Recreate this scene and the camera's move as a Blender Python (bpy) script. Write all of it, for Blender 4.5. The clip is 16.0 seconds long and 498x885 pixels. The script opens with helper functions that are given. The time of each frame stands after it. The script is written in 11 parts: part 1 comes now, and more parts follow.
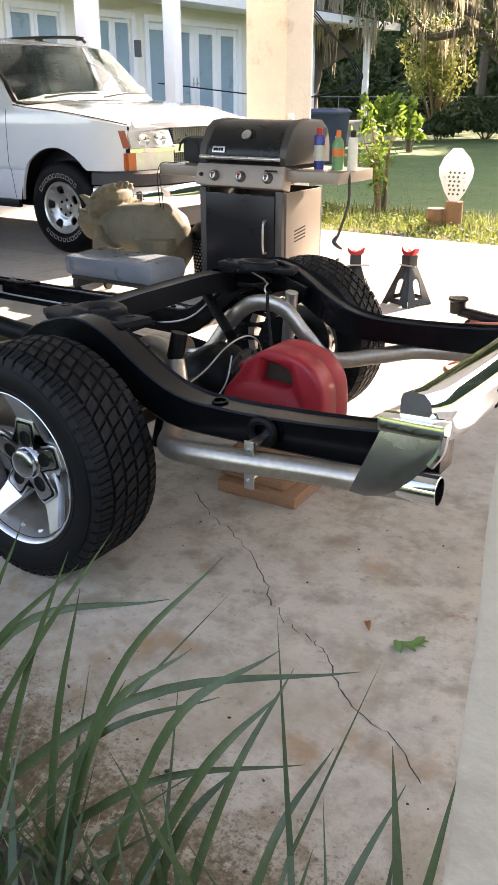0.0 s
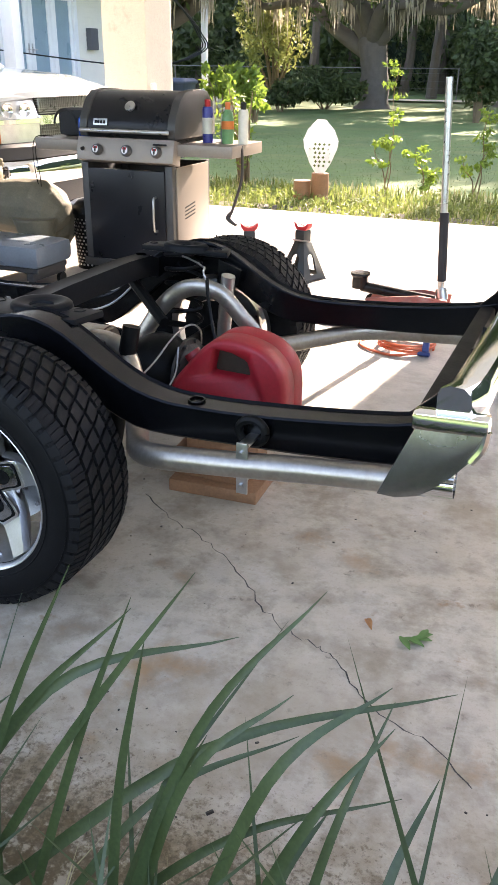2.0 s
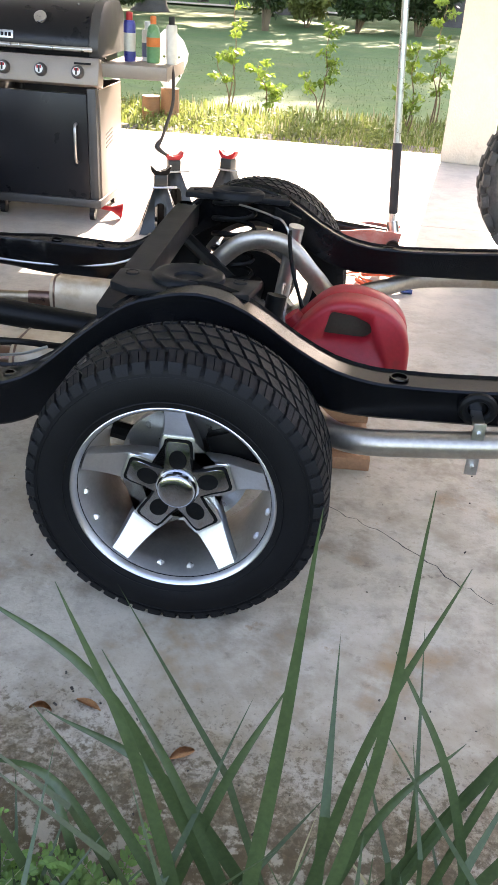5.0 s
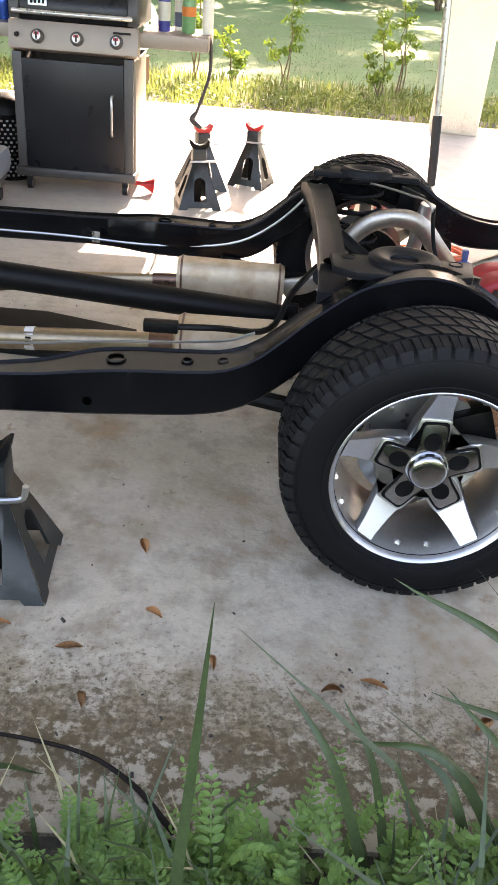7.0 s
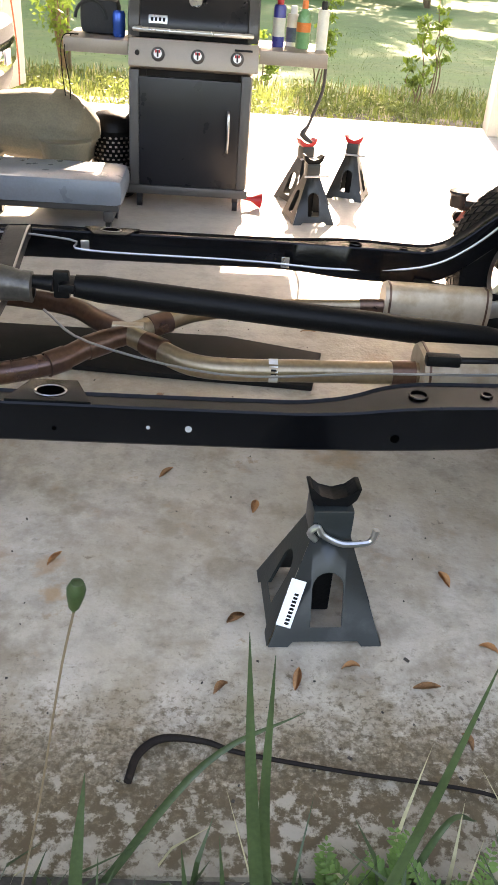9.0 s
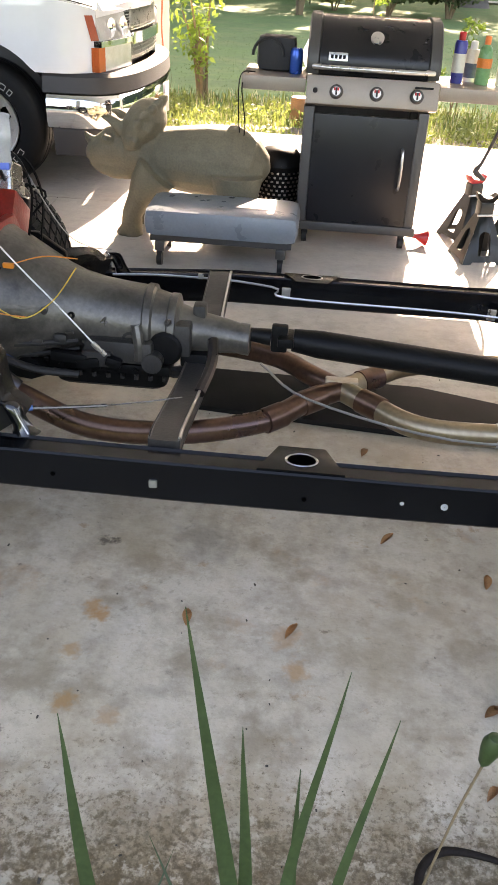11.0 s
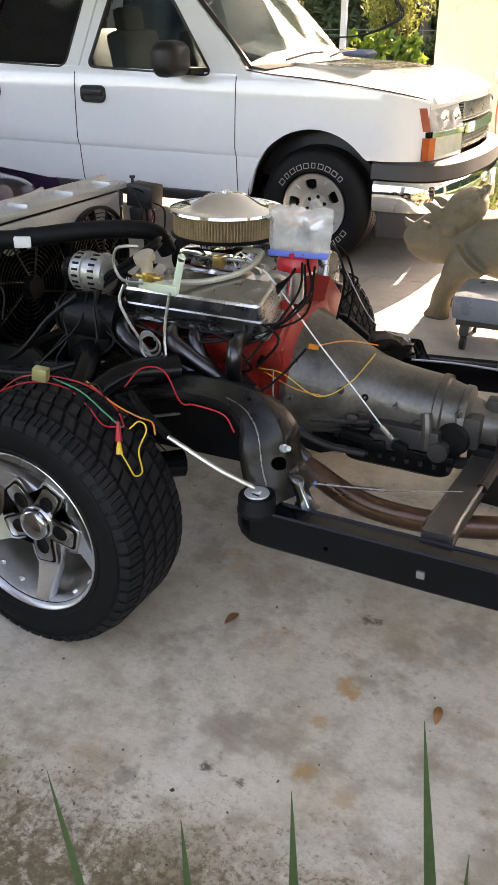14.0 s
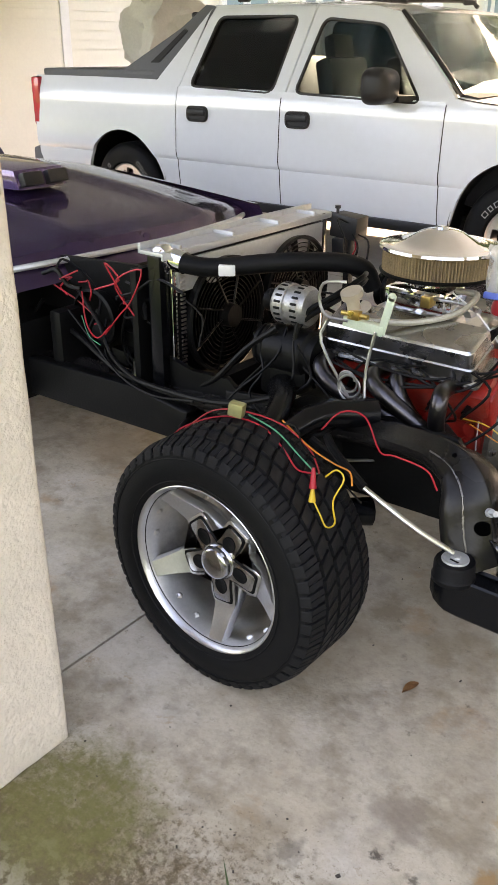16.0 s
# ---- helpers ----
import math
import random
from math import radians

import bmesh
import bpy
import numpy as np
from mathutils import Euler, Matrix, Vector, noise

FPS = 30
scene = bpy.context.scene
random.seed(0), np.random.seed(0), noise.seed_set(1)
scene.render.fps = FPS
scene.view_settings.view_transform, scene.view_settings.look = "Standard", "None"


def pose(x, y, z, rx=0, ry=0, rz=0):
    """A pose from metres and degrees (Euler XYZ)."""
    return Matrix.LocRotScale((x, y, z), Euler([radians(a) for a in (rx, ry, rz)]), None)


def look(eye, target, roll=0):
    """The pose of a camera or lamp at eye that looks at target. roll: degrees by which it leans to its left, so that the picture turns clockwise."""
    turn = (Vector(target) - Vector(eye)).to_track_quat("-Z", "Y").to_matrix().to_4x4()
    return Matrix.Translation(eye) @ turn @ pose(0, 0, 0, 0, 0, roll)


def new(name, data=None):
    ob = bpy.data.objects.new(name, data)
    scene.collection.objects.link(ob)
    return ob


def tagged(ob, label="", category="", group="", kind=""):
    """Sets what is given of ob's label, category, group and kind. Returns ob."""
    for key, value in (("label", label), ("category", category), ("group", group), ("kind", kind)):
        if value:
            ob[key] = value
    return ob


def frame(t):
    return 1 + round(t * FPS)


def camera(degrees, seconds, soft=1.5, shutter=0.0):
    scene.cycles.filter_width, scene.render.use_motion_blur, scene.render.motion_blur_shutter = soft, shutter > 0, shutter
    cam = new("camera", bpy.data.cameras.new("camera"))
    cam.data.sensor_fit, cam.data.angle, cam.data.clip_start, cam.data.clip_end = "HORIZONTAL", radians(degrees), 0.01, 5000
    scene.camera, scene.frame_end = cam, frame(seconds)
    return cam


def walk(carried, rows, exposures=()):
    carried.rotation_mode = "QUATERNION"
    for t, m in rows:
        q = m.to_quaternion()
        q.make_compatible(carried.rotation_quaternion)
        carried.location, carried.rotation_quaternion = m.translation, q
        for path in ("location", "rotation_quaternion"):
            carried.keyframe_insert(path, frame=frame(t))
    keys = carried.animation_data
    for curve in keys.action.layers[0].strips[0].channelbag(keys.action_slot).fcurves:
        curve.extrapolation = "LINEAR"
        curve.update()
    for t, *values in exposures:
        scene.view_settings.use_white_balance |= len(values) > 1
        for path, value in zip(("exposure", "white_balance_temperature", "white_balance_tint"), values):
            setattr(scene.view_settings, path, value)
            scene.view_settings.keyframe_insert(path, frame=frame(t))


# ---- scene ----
cam = camera(33.3, 16.0)
PATH = [
    (0, (1.681, -1.414, 1.268), (0.665, 0.126, 0.496), -0.1),
    (0.5, (1.635, -1.48, 1.284), (0.725, 0.136, 0.536), 0.2),
    (1, (1.568, -1.447, 1.282), (0.716, 0.19, 0.512), -1.6),
    (1.5, (1.46, -1.399, 1.271), (0.676, 0.253, 0.459), -1.0),
    (2, (1.316, -1.435, 1.273), (0.623, 0.248, 0.444), 0.6),
    (2.5, (1.113, -1.518, 1.292), (0.553, 0.211, 0.456), 0.8),
    (3, (0.953, -1.527, 1.302), (0.466, 0.222, 0.461), -0.2),
    (3.5, (0.787, -1.489, 1.308), (0.363, 0.253, 0.422), -0.2),
    (3.7, (0.724, -1.483, 1.31), (0.336, 0.257, 0.405), 0.6),
    (5.8, (0.007, -1.509, 1.316), (-0.043, 0.22, 0.311), 4.3),
    (6, (-0.066, -1.531, 1.302), (-0.091, 0.201, 0.302), 4.5),
    (6.5, (-0.26, -1.579, 1.307), (-0.225, 0.138, 0.281), 5.0),
    (7, (-0.444, -1.548, 1.312), (-0.397, 0.16, 0.271), 4.9),
    (7.5, (-0.637, -1.473, 1.316), (-0.581, 0.223, 0.256), 4.3),
    (8, (-0.853, -1.527, 1.335), (-0.743, 0.169, 0.281), 5.0),
    (8.5, (-1.055, -1.56, 1.36), (-0.922, 0.142, 0.317), 5.5),
    (9, (-1.251, -1.506, 1.348), (-1.139, 0.197, 0.304), 4.5),
    (9.5, (-1.442, -1.467, 1.366), (-1.341, 0.236, 0.322), 4.3),
    (9.6, (-1.489, -1.441, 1.333), (-1.377, 0.269, 0.301), 4.4),
    (9.7, (-1.512, -1.46, 1.347), (-1.405, 0.25, 0.316), 4.6),
    (11.8, (-1.7, -1.306, 1.405), (-1.986, 0.402, 0.405), 1.7),
    (12, (-1.715, -1.295, 1.4), (-2.056, 0.409, 0.41), 1.6),
    (12.5, (-1.742, -1.291, 1.414), (-2.234, 0.389, 0.447), 1.0),
    (13, (-1.716, -1.312, 1.433), (-2.301, 0.351, 0.488), 0.3),
    (13.5, (-1.66, -1.366, 1.451), (-2.344, 0.273, 0.533), -0.2),
    (14, (-1.626, -1.399, 1.466), (-2.396, 0.211, 0.563), 0.2),
    (14.5, (-1.659, -1.391, 1.478), (-2.497, 0.193, 0.589), 0.6),
    (15, (-1.725, -1.343, 1.476), (-2.654, 0.192, 0.594), 0.3),
    (15.5, (-1.763, -1.33, 1.47), (-2.802, 0.141, 0.599), 0.3),
    (16, (-1.771, -1.327, 1.468), (-2.878, 0.101, 0.611), 0.2),
]
walk(cam, [(t, look(eye, target, roll)) for t, eye, target, roll in PATH], [(0, 2.62, 8000, 23), (3.5, 2.92, 7100, 21), (7, 3.13, 8300, 24), (9.5, 3.15, 8450, 23), (12.5, 2.93, 8550, 25), (14, 2.98, 9000, 26), (16, 3.25, 9900, 27)])

# ---- light ----
world = bpy.data.worlds.new("sky")
scene.world = world
world.use_nodes = True
wn = world.node_tree.nodes
wl = world.node_tree.links
sky = wn.new("ShaderNodeTexSky")
sky.sky_type = "NISHITA"
sky.sun_disc = False
SUN_EL = radians(28.4)
SUN_AZ = Vector((0.13, 0.99, 0)).normalized()
sky.sun_elevation = SUN_EL
sky.sun_rotation = math.atan2(SUN_AZ.x, SUN_AZ.y)
sky.air_density, sky.dust_density = 1.0, 1.5
wl.new(sky.outputs[0], wn["Background"].inputs[0])
wn["Background"].inputs[1].default_value = 0.15
sun_data = bpy.data.lights.new("sun", "SUN")
sun_data.energy, sun_data.angle, sun_data.color = 5.0, radians(0.55), (1.0, 0.93, 0.82)
sun = new("sun", sun_data)
toward = Vector((SUN_AZ.x * math.cos(SUN_EL), SUN_AZ.y * math.cos(SUN_EL), math.sin(SUN_EL)))
sun.matrix_basis = look((0, 0, 30), Vector((0, 0, 30)) - toward)


# ---- materials ----
def mk(name, col, rough=0.5, metal=0.0, var=0.15, scale=8.0, bump=0.0, bscale=120.0, rvar=0.1, coat=0.0, col2=None, stain=0.5, sscale=3.0, island=0.0, obrand=0.0, spec=None, trans=0.0):
    """A surface of one colour with two scales of variation, an optional second colour in patches, and fine relief."""
    m = bpy.data.materials.new(name)
    m.use_nodes = True
    n, l = m.node_tree.nodes, m.node_tree.links
    b = n["Principled BSDF"]
    tc = n.new("ShaderNodeTexCoord")
    n1, n2 = n.new("ShaderNodeTexNoise"), n.new("ShaderNodeTexNoise")
    n1.inputs["Scale"].default_value, n1.inputs["Detail"].default_value = scale, 6
    n2.inputs["Scale"].default_value, n2.inputs["Detail"].default_value = scale * 9, 4
    for q in (n1, n2):
        l.new(tc.outputs["Object"], q.inputs["Vector"])
    add = n.new("ShaderNodeMath")
    add.operation = "ADD"
    l.new(n1.outputs[0], add.inputs[0])
    l.new(n2.outputs[0], add.inputs[1])
    last = add.outputs[0]
    for socket, weight in ((("Random Per Island", island)), (("Random", obrand))):
        if weight:
            src = n.new("ShaderNodeNewGeometry") if socket == "Random Per Island" else n.new("ShaderNodeObjectInfo")
            mul = n.new("ShaderNodeMath")
            mul.operation = "MULTIPLY_ADD"
            l.new(src.outputs[socket], mul.inputs[0])
            mul.inputs[1].default_value = weight
            l.new(last, mul.inputs[2])
            off = n.new("ShaderNodeMath")
            off.operation = "SUBTRACT"
            l.new(mul.outputs[0], off.inputs[0])
            off.inputs[1].default_value = weight / 2
            last = off.outputs[0]
    ramp = n.new("ShaderNodeValToRGB")
    ramp.color_ramp.elements[0].position, ramp.color_ramp.elements[1].position = 0.0, 1.0
    lo = tuple(max(0, c * (1 - 2.2 * var)) for c in col)
    hi = tuple(min(1, c * (1 + 2.2 * var)) for c in col)
    ramp.color_ramp.elements[0].color, ramp.color_ramp.elements[1].color = (*lo, 1), (*hi, 1)
    half = n.new("ShaderNodeMath")
    half.operation = "MULTIPLY"
    half.inputs[1].default_value = 0.5
    l.new(last, half.inputs[0])
    l.new(half.outputs[0], ramp.inputs[0])
    colour = ramp.outputs[0]
    if col2:
        n3 = n.new("ShaderNodeTexNoise")
        n3.inputs["Scale"].default_value, n3.inputs["Detail"].default_value, n3.inputs["Roughness"].default_value = sscale, 8, 0.65
        l.new(tc.outputs["Object"], n3.inputs["Vector"])
        r2 = n.new("ShaderNodeValToRGB")
        r2.color_ramp.elements[0].position, r2.color_ramp.elements[1].position = 0.62 - stain * 0.25, 0.75 - stain * 0.1
        l.new(n3.outputs[0], r2.inputs[0])
        mix = n.new("ShaderNodeMixRGB")
        l.new(r2.outputs[0], mix.inputs[0])
        l.new(colour, mix.inputs[1])
        mix.inputs[2].default_value = (*col2, 1)
        colour = mix.outputs[0]
    l.new(colour, b.inputs["Base Color"])
    rr = n.new("ShaderNodeMapRange")
    rr.inputs[3].default_value, rr.inputs[4].default_value = max(0.02, rough - rvar), min(1, rough + rvar)
    l.new(n1.outputs[0], rr.inputs[0])
    l.new(rr.outputs[0], b.inputs["Roughness"])
    b.inputs["Metallic"].default_value = metal
    if coat:
        b.inputs["Coat Weight"].default_value, b.inputs["Coat Roughness"].default_value = coat, 0.04
    if spec is not None:
        b.inputs["Specular IOR Level"].default_value = spec
    if bump:
        n4 = n.new("ShaderNodeTexNoise")
        n4.inputs["Scale"].default_value, n4.inputs["Detail"].default_value = bscale, 5
        l.new(tc.outputs["Object"], n4.inputs["Vector"])
        bp = n.new("ShaderNodeBump")
        bp.inputs["Strength"].default_value, bp.inputs["Distance"].default_value = bump, 0.01
        l.new(n4.outputs[0], bp.inputs["Height"])
        l.new(bp.outputs[0], b.inputs["Normal"])
    if trans:
        tr = n.new("ShaderNodeBsdfTranslucent")
        l.new(colour, tr.inputs[0])
        ms = n.new("ShaderNodeMixShader")
        ms.inputs[0].default_value = trans
        l.new(b.outputs[0], ms.inputs[1])
        l.new(tr.outputs[0], ms.inputs[2])
        l.new(ms.outputs[0], n["Material Output"].inputs[0])
    return m


def glass(name, tint, rough=0.02, ior=1.08):
    m = bpy.data.materials.new(name)
    m.use_nodes = True
    b = m.node_tree.nodes["Principled BSDF"]
    b.inputs["Base Color"].default_value = (*tint, 1)
    b.inputs["Transmission Weight"].default_value, b.inputs["Roughness"].default_value, b.inputs["IOR"].default_value = 1.0, rough, ior
    return m


BLACK_PAINT = mk("black_chassis_paint", (0.0026, 0.0028, 0.0034), 0.22, var=0.3, scale=6, rvar=0.12, col2=(0.012, 0.0118, 0.012), stain=0.12, bump=0.03, bscale=40, spec=0.22)
DULL_BLACK = mk("dull_black_steel", (0.0042, 0.0042, 0.0042), 0.42, var=0.3, scale=10, col2=(0.013, 0.011, 0.010), stain=0.12, bump=0.1, spec=0.12)
CROSS_STEEL = mk("worn_dark_cross_steel", (0.040, 0.037, 0.035), 0.36, metal=0.35, var=0.35, scale=12, col2=(0.075, 0.068, 0.062), stain=0.35, sscale=7, bump=0.08, spec=0.3)
# near-black colour stands for shade in holes and behind the fan guards
HOLE = mk("unlit_hole", (0.0008, 0.0008, 0.0008), 0.9, var=0.1, spec=0.0)
GLOSS_BLACK = mk("fresh_gloss_black", (0.004, 0.004, 0.0045), 0.14, var=0.2, scale=8, rvar=0.06, spec=0.6, coat=0.4)
SATIN_BLACK = mk("satin_black_steel", (0.0085, 0.0092, 0.0108), 0.40, var=0.3, scale=9, col2=(0.014, 0.0145, 0.016), stain=0.15, bump=0.03, bscale=60, spec=0.10)
GREY_PAINT = mk("grey_brown_primer_steel", (0.013, 0.0115, 0.0105), 0.24, metal=0.1, var=0.35, scale=9, col2=(0.007, 0.0065, 0.006), stain=0.45, bump=0.05, spec=0.2)
RUBBER = mk("tyre_rubber", (0.0042, 0.0042, 0.0046), 0.55, var=0.2, scale=15, bump=0.12, bscale=300, col2=(0.008, 0.0078, 0.0075), stain=0.12, spec=0.15)
TREAD = mk("tread_rubber", (0.0085, 0.0085, 0.009), 0.6, var=0.25, scale=40, bump=0.15, bscale=400, island=0.3, spec=0.15)
ALLOY = mk("cast_alloy", (0.68, 0.67, 0.65), 0.32, metal=1, var=0.12, scale=12, bump=0.06, bscale=350, col2=(0.3, 0.3, 0.3), stain=0.15)
MACHINED = mk("machined_alloy", (0.56, 0.56, 0.56), 0.32, metal=1, var=0.1, scale=20, rvar=0.1)
CHROME = mk("chrome", (0.85, 0.86, 0.87), 0.07, metal=1, var=0.04, scale=5, rvar=0.04)
BARE_ALU = mk("bare_aluminium", (0.62, 0.62, 0.6), 0.32, metal=1, var=0.12, scale=8, rvar=0.12)
PIPE = mk("aluminised_exhaust_pipe", (0.40, 0.36, 0.31), 0.36, metal=0.9, var=0.2, scale=9, col2=(0.27, 0.215, 0.155), stain=0.5)
MUFFLER = mk("tan_muffler_steel", (0.46, 0.365, 0.26), 0.42, metal=0.3, var=0.15, scale=6, col2=(0.31, 0.21, 0.115), stain=0.45, sscale=7)
HOT_PIPE = mk("heat_tinted_pipe", (0.135, 0.078, 0.055), 0.30, metal=0.9, var=0.35, scale=7, col2=(0.11, 0.07, 0.075), stain=0.5)
GOLD_PIPE = mk("straw_tinted_pipe", (0.33, 0.255, 0.165), 0.34, metal=0.85, var=0.3, scale=6, col2=(0.20, 0.125, 0.075), stain=0.5)
HEADER = mk("dark_header_pipe", (0.075, 0.072, 0.078), 0.30, metal=1, var=0.3, scale=12, col2=(0.05, 0.045, 0.045), stain=0.4)
CAST_DARK = mk("dusty_dark_casting", (0.022, 0.020, 0.018), 0.55, metal=0.2, var=0.35, scale=14, bump=0.2, bscale=120, col2=(0.05, 0.046, 0.04), stain=0.25)
ORANGE = mk("orange_engine_enamel", (0.30, 0.017, 0.011), 0.34, var=0.35, scale=14, col2=(0.11, 0.011, 0.007), stain=0.45, bump=0.15, bscale=80)
CAST_GREY = mk("cast_transmission_alloy", (0.098, 0.088, 0.074), 0.32, metal=0.4, var=0.35, scale=9, col2=(0.032, 0.028, 0.024), stain=0.6, sscale=6, bump=0.08, bscale=110)
RED_PLASTIC = mk("red_fuel_can_plastic", (0.33, 0.008, 0.016), 0.48, var=0.2, scale=9, col2=(0.10, 0.022, 0.018), stain=0.45, bump=0.06)
WOOD = mk("stained_lumber", (0.28, 0.14, 0.07), 0.6, var=0.3, scale=12, bump=0.2, bscale=90, obrand=0.4)
RED_PAINT = mk("red_paint", (0.42, 0.014, 0.018), 0.35, var=0.15)
STAND_GREY = mk("grey_stand_paint", (0.0125, 0.0165, 0.0165), 0.38, var=0.15, scale=10, bump=0.05, col2=(0.05, 0.052, 0.052), stain=0.08)
STEEL = mk("zinc_steel", (0.5, 0.5, 0.49), 0.3, metal=1, var=0.15, scale=30)
WHITE_PAINT = mk("white_truck_paint", (0.625, 0.66, 0.70), 0.2, var=0.03, scale=2, coat=1.0)
BLACK_TRIM = mk("black_plastic_trim", (0.010, 0.010, 0.011), 0.45, var=0.2, scale=30, spec=0.35)
GREY_TRIM = mk("grey_cladding_plastic", (0.085, 0.09, 0.1), 0.6, var=0.12, scale=40, bump=0.1, bscale=500)
DARK_GLASS = glass("tinted_glass", (0.02, 0.03, 0.035), ior=1.45)
CLEAR_GLASS = glass("clear_glass", (0.50, 0.62, 0.61), ior=1.3)
PURPLE = mk("purple_metallic_paint", (0.085, 0.046, 0.125), 0.16, metal=0.5, var=0.1, scale=3, coat=1.0)
WHITE_PLASTIC = mk("white_plastic", (0.7, 0.7, 0.68), 0.4, var=0.06)
WORN_STEEL = mk("worn_grey_steel", (0.13, 0.12, 0.11), 0.28, metal=0.7, var=0.3, scale=14, col2=(0.04, 0.036, 0.033), stain=0.35)

DULL_STEEL = mk("brushed_dull_steel", (0.44, 0.43, 0.42), 0.26, metal=0.95, var=0.2, scale=10, col2=(0.30, 0.29, 0.27), stain=0.3, sscale=6)
WHITE_ALU = mk("pale_oxidised_aluminium", (0.5, 0.51, 0.51), 0.34, metal=0.5, var=0.12, scale=9, col2=(0.4, 0.39, 0.36), stain=0.25, sscale=9)


# ---- shapes ----
def smooth_line(pts, n=6, closed=False):
    """A rounded line through the given points."""
    P = [Vector(p) for p in pts]
    out = []
    m = len(P)
    last = m if closed else m - 1
    for i in range(last):
        p1, p2 = P[i], P[(i + 1) % m]
        p0 = P[i - 1] if (i or closed) else p1 * 2 - p2
        p3 = P[(i + 2) % m] if (closed or i + 2 < m) else p2 * 2 - p1
        for k in range(n):
            t = k / n
            out.append(0.5 * ((2 * p1) + (p2 - p0) * t + (2 * p0 - 5 * p1 + 4 * p2 - p3) * t * t + (3 * p1 - p0 - 3 * p2 + p3) * t ** 3))
    if not closed:
        out.append(P[-1])
    return out


def ring_faces(bm, rings, caps=True, closed=True):
    for a, b in zip(rings, rings[1:]):
        m = len(a)
        for i in range(m if closed else m - 1):
            j = (i + 1) % m
            bm.faces.new((a[i], a[j], b[j], b[i]))
    if caps:
        bm.faces.new(rings[0][::-1])
        bm.faces.new(rings[-1])


def tube(bm, pts, r, seg=8, n=6, caps=True, radii=None):
    """A round bar or pipe along a rounded line."""
    line = smooth_line(pts, n) if n > 1 else [Vector(p) for p in pts]
    k = len(line)
    tang = [(line[min(i + 1, k - 1)] - line[max(i - 1, 0)]).normalized() for i in range(k)]
    side = tang[0].orthogonal().normalized()
    rings = []
    for i, (p, t) in enumerate(zip(line, tang)):
        side = (side - t * side.dot(t))
        side = side.normalized() if side.length > 1e-6 else t.orthogonal().normalized()
        up = t.cross(side)
        rad = r if radii is None else float(np.interp(i / (k - 1), np.linspace(0, 1, len(radii)), radii))
        rings.append([bm.verts.new(p + rad * (math.cos(a) * side + math.sin(a) * up)) for a in (2 * math.pi * s / seg for s in range(seg))])
    ring_faces(bm, rings, caps)


def cyl(bm, p0, p1, r0, r1=None, seg=20):
    tube(bm, (p0, p1), r0, seg, 1, True, (r0, r0 if r1 is None else r1))


def lathe(bm, prof, seg=32, m=None, caps=False):
    """A turned shape: (radius, height) pairs round the local z axis, placed by m."""
    m = m or Matrix()
    rings = [[bm.verts.new(m @ Vector((r * math.cos(a), r * math.sin(a), h))) for a in (2 * math.pi * s / seg for s in range(seg))] for r, h in prof]
    ring_faces(bm, rings, caps)


def box(bm, c, s, rot=(0, 0, 0), bev=0.0, m=None):
    """A block with softened edges: centre, size and turn in degrees."""
    mm = pose(*c, *rot) @ Matrix.Diagonal((*s, 1))
    if m is not None:
        mm = m @ mm
    vs = bmesh.ops.create_cube(bm, size=1, matrix=mm)["verts"]
    if bev:
        es = list({e for v in vs for e in v.link_edges})
        bmesh.ops.bevel(bm, geom=es, offset=bev, segments=2, profile=0.6, affect="EDGES", clamp_overlap=True)


def prism(bm, poly, depth, m=None, bev=0.0):
    """A plate: a flat outline in local x, y, drawn out along local z by depth, placed by m."""
    m = m or Matrix()
    a = [bm.verts.new(m @ Vector((x, y, 0))) for x, y in poly]
    b = [bm.verts.new(m @ Vector((x, y, depth))) for x, y in poly]
    ring_faces(bm, [a, b])
    if bev:
        es = list({e for v in a + b for e in v.link_edges})
        bmesh.ops.bevel(bm, geom=es, offset=bev, segments=2, profile=0.6, affect="EDGES", clamp_overlap=True)


def loft(bm, sections, caps=True):
    """A skin over cross sections with the same number of points."""
    rings = [[bm.verts.new(Vector(p)) for p in s] for s in sections]
    ring_faces(bm, rings, caps)


def rounded(w, h, r, n=3, cx=0.0, cy=0.0):
    """The outline of a rectangle with round corners."""
    out = []
    r = min(r, w / 2 - 1e-4, h / 2 - 1e-4)
    for qx, qy, a0 in ((1, 1, 0), (-1, 1, 90), (-1, -1, 180), (1, -1, 270)):
        for k in range(n + 1):
            a = radians(a0 + 90 * k / n)
            out.append((cx + qx * (w / 2 - r) + r * math.cos(a), cy + qy * (h / 2 - r) + r * math.sin(a)))
    return out


def bm_new():
    return bmesh.new()


def finish(bm, name, material, angle=38.0):
    bmesh.ops.recalc_face_normals(bm, faces=bm.faces)
    me = bpy.data.meshes.new(name)
    bm.to_mesh(me)
    bm.free()
    me.materials.append(material)
    me.polygons.foreach_set("use_smooth", [True] * len(me.polygons))
    me.set_sharp_from_angle(angle=radians(angle))
    return me


def part(name, bm, material, parent, label="", angle=38.0):
    ob = new(name, finish(bm, name, material, angle))
    ob.parent = parent
    if label:
        tagged(ob, label)
    return ob


def thing(name, m, label, category, group="", kind=""):
    ob = new(name)
    ob.empty_display_size = 0.1
    ob.matrix_basis = m
    return tagged(ob, label, category, group, kind)


def solo(name, bm, material, label="", category="", kind="", m=None, angle=38.0, group=""):
    ob = new(name, finish(bm, name, material, angle))
    if m is not None:
        ob.matrix_basis = m
    return tagged(ob, label, category, group, kind)


